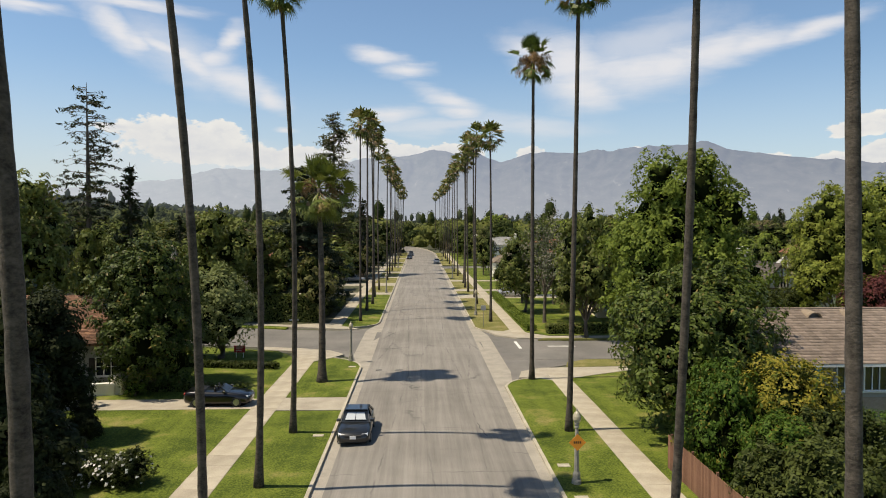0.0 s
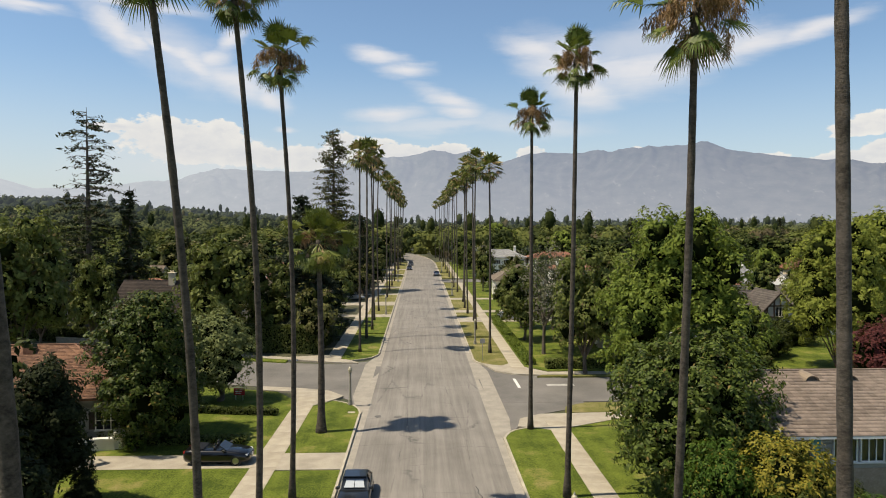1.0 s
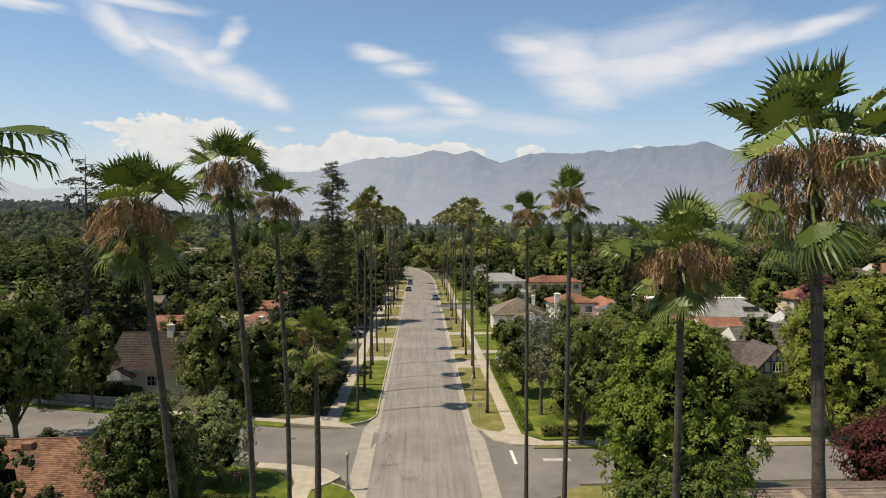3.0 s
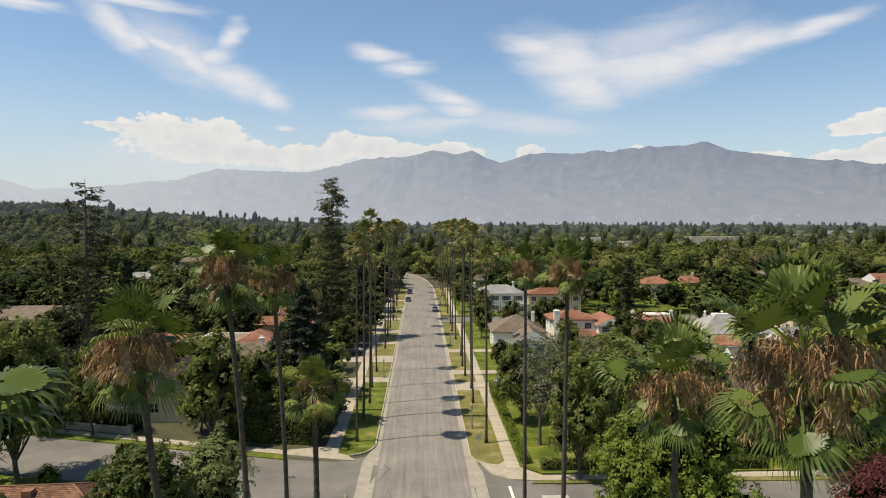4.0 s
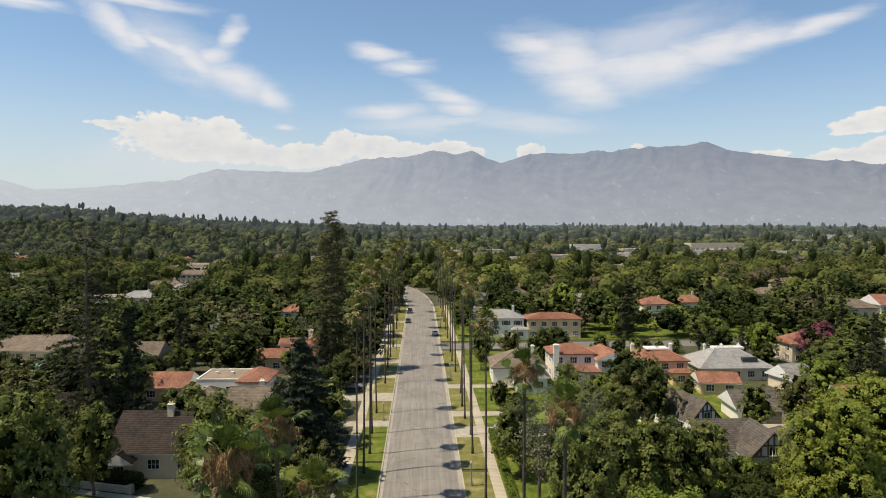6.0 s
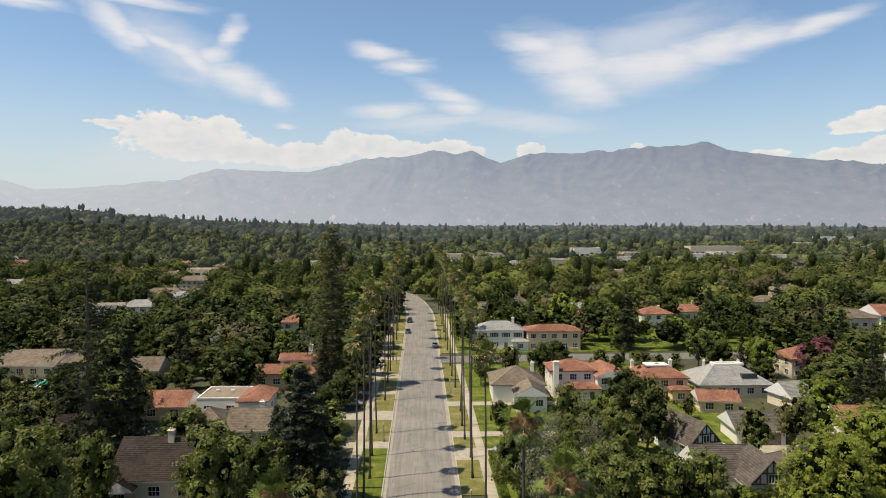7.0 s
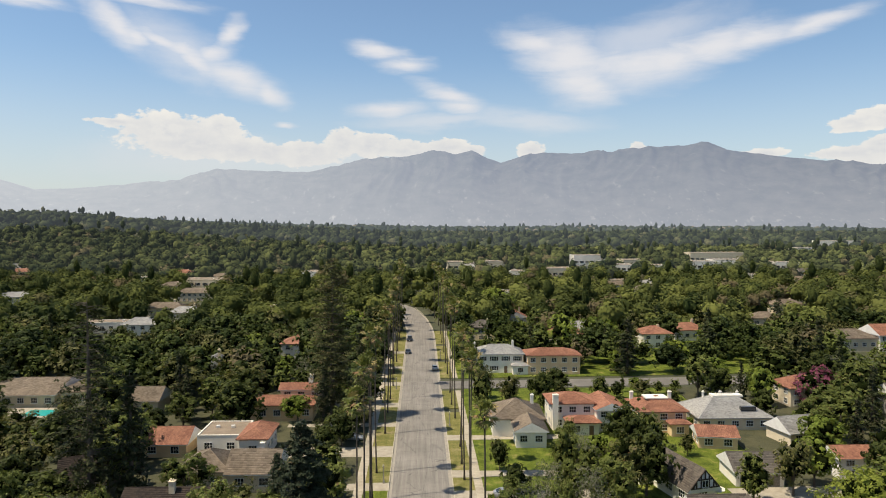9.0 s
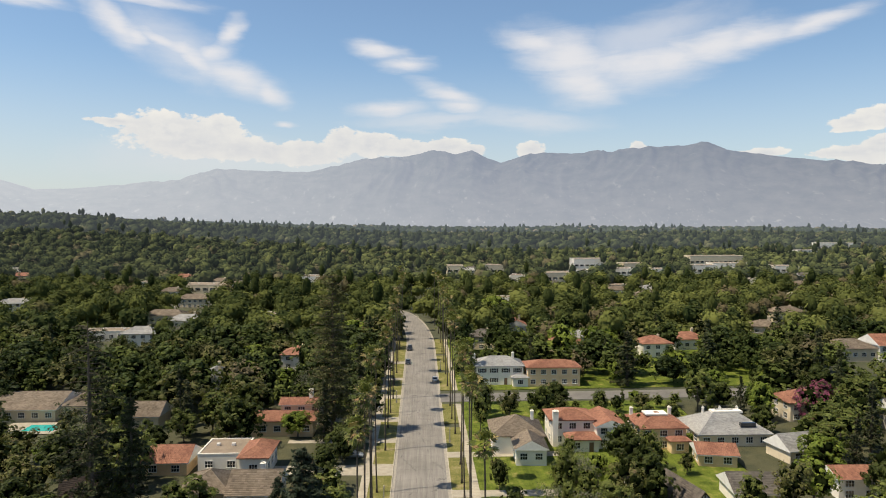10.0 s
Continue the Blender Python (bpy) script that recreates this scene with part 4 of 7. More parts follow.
def palm(x, y, height, lean=(0, 0), bend=(0, 0), thick=0.2, live=18, low=12, dead=5, strands=16, size=1.0, seed=1, label="", fans=FRONDS):
    """A tall fan palm with every frond a part of its own: erect fans on top, dry strands between, old fans hanging below."""
    rng = np.random.default_rng(seed)
    ob = thing("palm_tree", pose(x, y, 0.12), label or "tall slender fan palm with dry strands under green fronds", "palm tree", "palms along the street")
    part("trunk", palm_trunk(height, thick, lean, bend, seed), PALM_BARK, ob, smooth=True)
    top = Vector((lean[0], lean[1], height))
    live, low, strands = live + seed * 5 % 4 - 2, low + seed * 3 % 5 - 3, strands + seed * 7 % 4 - 1

    def put(me, name, tip, a, roll, s, z, lab=""):
        fr = child(name, me, ob, lab)
        fr.matrix_basis = Matrix.Translation(top + Vector((0, 0, z))) @ pose(0, 0, 0, roll, -tip, a) @ Matrix.Scale(s, 4)
    gap = seed * 97.0
    for i in range(live):
        f = (i + 0.5) / live
        away = (i * 137.5 - gap + 180) % 360 - 180
        if rng.random() < 0.06 or f > 0.3 and abs(away) < 30:
            continue
        kind = 0 if f < 0.4 else 1 if f < 0.8 else 2
        put(fans[kind], "frond", 86 - 78 * f + rng.uniform(-12, 12), i * 137.5 + rng.uniform(-25, 25), rng.uniform(-45, 45), size * rng.uniform(0.72, 1.3) * (0.86 + 0.14 * f), 0.12 - 0.2 * f)
    for i in range(low):
        f = (i + 0.5) / low
        put(fans[2 if f < 0.15 else 3 if f < 0.55 else 4], "frond", -5 - 60 * f ** 0.8 + rng.uniform(-8, 8), i * 137.5 + 40 + rng.uniform(-30, 30), rng.uniform(-35, 35), size * rng.uniform(0.85, 1.15), -0.2 - 0.2 * f)
    for i in range(dead):
        put(DROOPY[i % 3], "dead_frond", rng.uniform(-75, -10), i * 137.5 + rng.uniform(-40, 40), rng.uniform(-30, 30), size * rng.uniform(0.75, 1.0), rng.uniform(-0.5, -0.1), "yellowed dry frond")
    tufts = [rng.uniform(0, 60) + 72 * k for k in range(5)]
    for i in range(strands):
        put(PANICLES[i % 4], "panicle", rng.uniform(-8, 12), tufts[i % 5] + rng.normal(0, 16), rng.uniform(-8, 8), size * rng.uniform(0.8, 1.2), rng.uniform(-1.0, -0.6) if i % 6 == 5 else rng.uniform(-0.25, 0.2), "hanging tan seed strands")
    return ob


FAR_FROND = foliage("row_palm_frond", (0.05, 0.07, 0.015), (0.22, 0.235, 0.06), (0.3, 0.24, 0.1), 0.06, 0.16, 0.45, 0.2, 0.75)


def far_palm_kind(key, seed, height=25.0):
    rng = np.random.default_rng(seed)
    got = []
    for k, count in enumerate((24, 9)):
        pieces = []
        for i in range(count):
            f = (i + 0.5) / count
            tip = (86 - 150 * f if k == 0 else 10 - 70 * f) + rng.uniform(-10, 10)
            shape = FAN_SHAPES[min(4, int(f * 5))] if k == 0 else FAN_SHAPES[3]
            v, q = frond_arrays(rng, shape[0] * 0.82, shape[1] * (1.12 if k == 0 else 0.85), 7, *shape[3:])
            m = np.array(Matrix.Translation((0, 0, height + 0.3 - 0.8 * f)) @ pose(0, 0, 0, rng.uniform(-40, 40), -tip, i * 137.5 + 50 * k))
            pieces.append((v @ m[:3, :3].T + m[:3, 3], q))
        got.append(joined(pieces))
    bm = palm_trunk(height, 0.14, (0, 0), (rng.uniform(-0.3, 0.3), 0), seed)
    trunk = bpy.data.meshes.new("trunk")
    bm.to_mesh(trunk)
    bm.free()
    trunk.materials.append(PALM_BARK)
    trunk.shade_smooth()
    PROTO[key] = (trunk, quads_mesh("crown", *got[0], FAR_FROND), quads_mesh("dead_skirt", *got[1], DEAD), height)


def far_palm(key, x, y, height, tilt=(0, 0), size=1.0, z=0.12):
    trunk, crown, skirt, h = PROTO[key]
    ob = thing("palm_tree", pose(x, y, z, tilt[0], tilt[1], random.uniform(0, 360)), "tall slender fan palm beside the street", "palm tree", "palms along the street")
    ob.scale = (1.03 * size, 1.03 * size, height / h)
    child("trunk", trunk, ob)
    child("crown", crown, ob)
    child("dead_skirt", skirt, ob, "dry tan fronds under the crown")
    return ob


NEAR_PALMS = [
    # x, y, height, lean, bend, thickness, seed, size
    (-8.0, 12.4, 25.1, (0.2, -2.7), (0.7, 0), 0.2, 1, 1.05),
    (-7.75, 22.2, 24.0, (-0.55, -2.5), (0.42, 0), 0.16, 2, 1.0),
    (-8.0, 30.8, 25.7, (0.0, -3.2), (0.5, 0), 0.16, 3, 0.95),
    (-7.95, 38.9, 24.7, (0.15, -3.4), (0.37, 0), 0.155, 4, 0.9),
    (7.9, 12.8, 24.5, (-0.65, 0), (0.05, 0), 0.17, 5, 1.05),
    (8.05, 23.0, 22.3, (-0.42, -2.7), (0.12, 0), 0.165, 7, 1.02),
    (7.9, 38.7, 24.8, (0.0, -1.7), (0.05, 0), 0.165, 8, 0.92),
    (7.9, 51.8, 24.0, (-0.25, -1.5), (0.0, 0), 0.165, 9, 0.92),
]
for x, y, h, lean, bend, thick, seed, size in NEAR_PALMS:
    palm(x, y, h - (0.35 if x < 0 else 0.0), lean, bend, thick, seed=seed, size=size * 0.93)
palm(-8.1, 51.5, 14.6, (-0.15, 0), (0.1, 0), 0.27, live=38, low=28, dead=12, strands=2, size=1.22, seed=10, label="shorter stout fan palm with yellow-green arching fronds", fans=FRESH_FRONDS)
for i in range(4):
    far_palm_kind(f"far_palm_{i}", 60 + i)
ROW_L = [(84, 24.2), (94, 25.6), (102, 25.0), (112, 27.4), (124, 25.4), (147, 25.0), (163, 25.6), (176, 24.5), (190, 26.2), (206, 25.4), (222, 25.0), (240, 26.5), (262, 25.2), (284, 25.8), (306, 25), (330, 26)]
ROW_R = [(83, 22.6), (101.6, 25.2), (110.6, 24.6), (120, 26.0), (128, 25.0), (138, 24.2), (158, 26.2), (170, 25.4), (182, 25), (204, 26), (220, 24.8), (238, 25.8), (256, 25.2), (276, 25.5), (300, 25.8), (322, 25)]
for k, (row, x) in enumerate(((ROW_L, -8.0), (ROW_R, 8.0))):
    for i, (y, h) in enumerate(row):
        bend = 0 if y < 285 else -((y - 285) / 26.0) ** 1.7 * 0.75
        far_palm(f"far_palm_{(i + k) % 4}", x + bend + random.uniform(-0.25, 0.25), y, h, (random.uniform(-0.6, 0.6), random.uniform(-0.6, 0.6)), random.uniform(0.95, 1.1))

# ---- tree kinds ----
tree_kind("magnolia", 9.8, 5.0, 0.7, "round", "glossy", 20, 6000, 8, 0.105, 0.34, seed=11)
tree_kind("magnolia_tall", 11.9, 4.3, 0.2, "round", "glossy", 24, 6400, 8, 0.112, 0.36, seed=43)
tree_kind("sycamore", 17.0, 4.9, 2.6, "column", "light", 34, 7600, 9, 0.115, 0.4, seed=12)
tree_kind("maple", 17.5, 5.4, 0.6, "column", "sunny", 22, 5000, 8, 0.13, 0.42, seed=13)
tree_kind("oak_a", 12.0, 4.4, 2.6, "round", "mid", 10, 430, 6, 0.29, 0.6, seed=14)
tree_kind("oak_b", 13.0, 4.0, 2.6, "column", "mid", 9, 390, 6, 0.28, 0.6, seed=15)
tree_kind("oak_c", 10.0, 4.6, 2.2, "round", "dark", 9, 430, 6, 0.29, 0.6, seed=16)
tree_kind("oak_d", 11.0, 4.2, 2.4, "round", "olive", 9, 370, 6, 0.26, 0.65, seed=17)
tree_kind("oak_e", 9.0, 3.6, 2.0, "round", "light", 8, 340, 6, 0.26, 0.55, seed=18)
tree_kind("airy", 14.0, 3.8, 3.4, "column", "grey", 11, 620, 6, 0.13, 0.8, core=False, inner=0.45, seed=19)
tree_kind("bushy", 12.0, 3.6, 1.5, "column", "mid", 13, 1700, 6, 0.17, 0.45, seed=20)
tree_kind("willow", 8.0, 2.9, 0.6, "round", "willow", 11, 2000, 8, 0.1, 0.36, seed=21)
tree_kind("juniper", 9.3, 1.9, 0.6, "cone", "juniper", 12, 1900, 8, 0.105, 0.34, seed=22)
tree_kind("twisted_juniper", 8.9, 2.1, 0.9, "column", "juniper", 15, 3000, 8, 0.105, 0.32, seed=44)
tree_kind("dark_mound", 8.6, 2.7, 0.9, "cone", "juniper", 13, 2000, 7, 0.125, 0.4, seed=41)
tree_kind("cypress", 9.0, 0.8, 0.3, "column", "dark", 8, 240, 6, 0.24, 0.25, seed=23)
tree_kind("plum", 6.0, 2.6, 1.4, "round", "red", 14, 2400, 7, 0.085, 0.3, seed=24)
tree_kind("crape", 8.0, 4.2, 1.6, "round", "bloom", 9, 420, 6, 0.26, 0.6, seed=25)
tree_kind("shrub", 2.4, 1.5, 0.15, "round", "shrub", 8, 500, 7, 0.07, 0.24, thick=0.06, seed=26)
tree_kind("shrub_light", 4.2, 2.6, 0.2, "round", "shrub", 12, 1900, 8, 0.07, 0.26, squeeze=0.55, thick=0.1, seed=27)
tree_kind("shrub_yellow", 4.4, 2.6, 0.2, "round", "yellow", 12, 1900, 8, 0.07, 0.26, squeeze=0.55, thick=0.1, seed=28)
tree_kind("shrub_dark", 3.0, 2.0, 0.2, "round", "dark", 10, 1200, 7, 0.078, 0.25, squeeze=0.55, thick=0.08, seed=29)
conifer_kind("sparse_conifer", 34.0, 6.0, 31, gap=1.05, bare=0.6, droop=0.12, power=0.22, start=0.1, tuft=0.5, per=8, arms=6, size=0.34)
conifer_kind("tall_pine", 37.0, 6.0, 32, leaf="pine", gap=0.8, bare=0.25, droop=-0.05, power=0.3, start=0.1, tuft=0.7, per=9, arms=8, size=0.32)
conifer_kind("deodar", 19.0, 6.8, 33, leaf="cedar", gap=0.9, bare=0.0, droop=0.16, power=0.62, start=0.06, tuft=0.42, per=14, arms=11, size=0.3)
conifer_kind("spruce", 18.0, 3.6, 34, gap=0.8, bare=0.05, droop=0.22, power=0.85, start=0.1, tuft=0.6, per=4, arms=6, size=0.5)

# ---- houses ----
def roof_mat(name, dark, light, rough=0.85):
    return surface(name, dark, light, 0.35, 7, rough, 0.3, piece=0.75, depth=0.02)


ROOF = {
    "red": roof_mat("clay_tiles", (0.19, 0.078, 0.05), (0.37, 0.175, 0.11)),
    "cedar": roof_mat("cedar_shingles", (0.095, 0.045, 0.026), (0.285, 0.145, 0.08)),
    "brown": roof_mat("brown_shingles", (0.02, 0.014, 0.011), (0.058, 0.04, 0.031)),
    "grey": roof_mat("grey_shingles", (0.09, 0.08, 0.07), (0.175, 0.155, 0.135)),
    "tan": roof_mat("tan_shingles", (0.14, 0.108, 0.078), (0.27, 0.215, 0.16)),
    "slate": roof_mat("pale_slate", (0.27, 0.265, 0.255), (0.44, 0.43, 0.41)),
    "umber": roof_mat("umber_shingles", (0.085, 0.07, 0.06), (0.17, 0.145, 0.122)),
    "mauve": roof_mat("mauve_shingles", (0.145, 0.112, 0.088), (0.27, 0.212, 0.17)),
}
WALL = {
    "white": surface("white_stucco", (0.75, 0.7, 0.61), (0.88, 0.84, 0.75), 0.5, 25, 0.9, 0.15),
    "cream": surface("cream_stucco", (0.6, 0.5, 0.35), (0.76, 0.66, 0.49), 0.5, 25, 0.9, 0.15),
    "peach": surface("peach_stucco", (0.64, 0.45, 0.25), (0.8, 0.6, 0.36), 0.5, 25, 0.9, 0.15),
    "grey": surface("grey_clapboard", (0.26, 0.25, 0.22), (0.4, 0.385, 0.35), 0.5, 20, 0.85, 0.15),
    "brick": surface("buff_brick", (0.27, 0.2, 0.15), (0.46, 0.37, 0.29), 1.2, 12, 0.9, 0.4),
}
TRIM = surface("white_trim", (0.66, 0.65, 0.61), (0.82, 0.81, 0.78), 1, 18, 0.6, 0.05)
TIMBER = surface("dark_timber", (0.03, 0.022, 0.017), (0.075, 0.055, 0.042), 1, 15, 0.8, 0.4)
TEAL = surface("teal_paint", (0.04, 0.2, 0.24), (0.07, 0.3, 0.34), 1, 15, 0.6, 0.05)
GLASS, gn, gb = material("window_glass")
gn.put(gb.inputs["Base Color"], (0.02, 0.024, 0.028, 1))
gb.inputs["Roughness"].default_value, gb.inputs["Specular IOR Level"].default_value = 0.06, 0.8
GARAGE = surface("garage_paint", (0.2, 0.17, 0.145), (0.32, 0.285, 0.25), 1, 15, 0.6, 0.1)
DOOR = surface("painted_door", (0.1, 0.06, 0.04), (0.2, 0.12, 0.08), 1, 15, 0.5, 0.1)


def courses(e0, e1, r0, r1, step, width, rng, barrel=False, lift=0.035):
    """Rows of overlapping shingles or barrel tiles on one roof plane, from its eave line to its ridge line."""
    e0, e1, r0, r1 = (np.array(p, float) for p in (e0, e1, r0, r1))
    up = np.cross(e1 - e0, r0 - e0)
    up = up / np.linalg.norm(up)
    if up[2] < 0:
        up = -up
    n = max(2, int(max(np.linalg.norm(r0 - e0), np.linalg.norm(r1 - e1)) / step))
    v, f = [], []
    for j in range(n):
        a, b = e0 + (r0 - e0) * j / n, e1 + (r1 - e1) * j / n
        c, d = e0 + (r0 - e0) * (j + 1.06) / n, e1 + (r1 - e1) * (j + 1.06) / n
        m = max(1, int(np.linalg.norm(b - a) / width))
        for i in range(m):
            s0, s1 = (i + 0.02) / m, (i + 0.98) / m
            t = lift * rng.uniform(0.7, 1.5)
            low0, low1, top0, top1 = a + (b - a) * s0, a + (b - a) * s1, c + (d - c) * s0, c + (d - c) * s1
            k = len(v)
            if barrel:
                lm, tm = (low0 + low1) / 2 + up * 0.09, (top0 + top1) / 2 + up * 0.05
                v += [low0 + up * t, lm + up * t, low1 + up * t, top0 + up * 0.01, tm + up * 0.01, top1 + up * 0.01]
                f += [(k, k + 1, k + 4, k + 3), (k + 1, k + 2, k + 5, k + 4)]
            else:
                v += [low0 + up * t, low1 + up * t, top1 + up * 0.012, top0 + up * 0.012, low0 - up * 0.005, low1 - up * 0.005]
                f += [(k, k + 1, k + 2, k + 3), (k + 4, k + 5, k + 1, k)]
    return np.array(v), np.array(f)


def roof(parent, x0, x1, y0, y1, eave, pitch, kind, mat, over=0.5, step=0.36, width=0.55, seed=1, barrel=False):
    """A pitched roof with boarding, fascia and single tiles. kind: hip, gable_x (ridge along x), gable_y."""
    rng = np.random.default_rng(seed)
    x0, x1, y0, y1 = x0 - over, x1 + over, y0 - over, y1 + over
    w, d = x1 - x0, y1 - y0
    t = math.tan(radians(pitch))
    if kind == "hip":
        if w >= d:
            h, in_ = d / 2 * t, d / 2
            ra, rb = (x0 + in_, (y0 + y1) / 2), (x1 - in_, (y0 + y1) / 2)
        else:
            h, in_ = w / 2 * t, w / 2
            ra, rb = ((x0 + x1) / 2, y0 + in_), ((x0 + x1) / 2, y1 - in_)
    elif kind == "gable_x":
        h, ra, rb = d / 2 * t, (x0, (y0 + y1) / 2), (x1, (y0 + y1) / 2)
    else:
        h, ra, rb = w / 2 * t, ((x0 + x1) / 2, y0), ((x0 + x1) / 2, y1)
    z = eave
    A, B, C, D = (x0, y0, z), (x1, y0, z), (x1, y1, z), (x0, y1, z)
    R, S = (*ra, z + h), (*rb, z + h)
    along_x = kind == "gable_x" or (kind == "hip" and w >= d)
    planes = [(A, B, R, S), (C, D, S, R), (D, A, R, R), (B, C, S, S)] if along_x else [(D, A, S, R), (B, C, R, S), (A, B, R, R), (C, D, S, S)]
    bm = bmesh.new()
    low = [bm.verts.new(Vector(p) - Vector((0, 0, 0.16))) for p in (A, B, C, D)]
    vs = {p: bm.verts.new(Vector(p) - Vector((0, 0, 0.015))) for p in {A, B, C, D, R, S}}
    bm.faces.new(low[::-1])
    for i, (p, q) in enumerate(((A, B), (B, C), (C, D), (D, A))):
        bm.faces.new((low[i], low[(i + 1) % 4], vs[q], vs[p]))
    for p, q, r, s in planes:
        ring = [vs[p], vs[q], vs[s], vs[r]] if r != s else [vs[p], vs[q], vs[r]]
        bm.faces.new(ring)
    bmesh.ops.recalc_face_normals(bm, faces=bm.faces[:])
    deck = part("roof", bm, mat, parent)
    if kind != "hip":  # painted gable ends and fascia boards
        deck.data.materials.append(TRIM)
        for face in deck.data.polygons:
            face.material_index = 1 if abs(face.normal.z) < 0.1 else 0
    use = planes if kind == "hip" else planes[:2]
    pieces = joined([courses(p, q, r, s, step, width, rng, barrel) for p, q, r, s in use])
    tiles = child("roof_tiles", quads_mesh("roof_tiles", *pieces, mat), deck)
    tagged(tiles, kind="stuff")
    # ridge caps
    bm = tube([Vector(R) + Vector((0, 0, 0.02)), Vector(S) + Vector((0, 0, 0.02))], [0.09, 0.09], 6) if (Vector(R) - Vector(S)).length > 0.3 else bmesh.new()
    if kind == "hip":
        for p, q in ((A, R), (B, S if along_x else R), (C, S), (D, R if along_x else S)):
            tube([Vector(p) + Vector((0, 0, 0.03)), Vector(q) + Vector((0, 0, 0.03))], [0.08, 0.08], 5, bm)
    part("ridge_cap", bm, mat, deck)
    return h


def lattice(xs, zs, back, front):
    """A frame in one piece: bars along every second gap of the given lines, openings between them."""
    bm = bmesh.new()
    vs = [[bm.verts.new((x, back, z)) for x in xs] for z in zs]
    made = [bm.faces.new((vs[j][i], vs[j][i + 1], vs[j + 1][i + 1], vs[j + 1][i])) for j in range(len(zs) - 1) for i in range(len(xs) - 1) if not (i % 2 and j % 2)]
    out = bmesh.ops.extrude_face_region(bm, geom=made)
    bmesh.ops.translate(bm, verts=[v for v in out["geom"] if isinstance(v, bmesh.types.BMVert)], vec=(0, front - back, 0))
    bmesh.ops.recalc_face_normals(bm, faces=bm.faces[:])
    return bm


def window(parent, x, z, w, h, wall, at, style="plain", shutters=None):
    """A framed window on a wall: wall is the side (front, back, left, right), at its coordinate."""
    turn = {"front": 0, "right": 90, "back": 180, "left": 270}[wall]
    m = (Matrix.Translation((x, at, z)) if wall in ("front", "back") else Matrix.Translation((at, x, z))) @ pose(0, 0, 0, 0, 0, turn)
    b = 0.07
    bars = 1 if w < 1.1 else 2 if w < 1.9 else 3
    xs = [-w / 2 - b, -w / 2]
    for i in range(bars):
        bx = -w / 2 + w * (i + 1) / (bars + 1)
        xs += [bx - 0.025, bx + 0.025]
    xs += [w / 2, w / 2 + b]
    zs = [-h / 2 - b, -h / 2] + ([-0.02, 0.02] if style == "grid" else []) + [h / 2, h / 2 + b]
    bm = lattice(xs, zs, 0.02, -0.08)
    fr = part("window", bm, TRIM, parent)
    fr.matrix_basis = m
    part("pane", boxed(-w / 2, w / 2, -0.025, 0.0, -h / 2, h / 2), GLASS, fr)
    part("sill", boxed(-w / 2 - 0.15, w / 2 + 0.15, -0.14, 0.0, -h / 2 - 0.13, -h / 2 - b - 0.003), TRIM, fr)
    if shutters:
        for s in (-1, 1):
            cx = s * (w / 2 + b + 0.24)
            bm = boxed(cx - 0.2, cx + 0.2, -0.05, 0.0, -h / 2, h / 2, 0.01)
            part("shutter", bm, shutters, fr)


def chimney(parent, x, y, z0, z1, mat, s=0.45):
    bm = boxed(x - s, x + s, y - s * 0.8, y + s * 0.8, z0, z1)
    ch = part("chimney", bm, mat, parent)
    bm = boxed(x - s - 0.08, x + s + 0.08, y - s * 0.8 - 0.08, y + s * 0.8 + 0.08, z1, z1 + 0.14, 0.02)
    tube([(x - s * 0.4, y, z1 + 0.1), (x - s * 0.4, y, z1 + 0.45)], [0.13, 0.11], 8, bm)
    tube([(x + s * 0.4, y, z1 + 0.1), (x + s * 0.4, y, z1 + 0.4)], [0.13, 0.11], 8, bm)
    part("chimney_cap", bm, mat, ch)


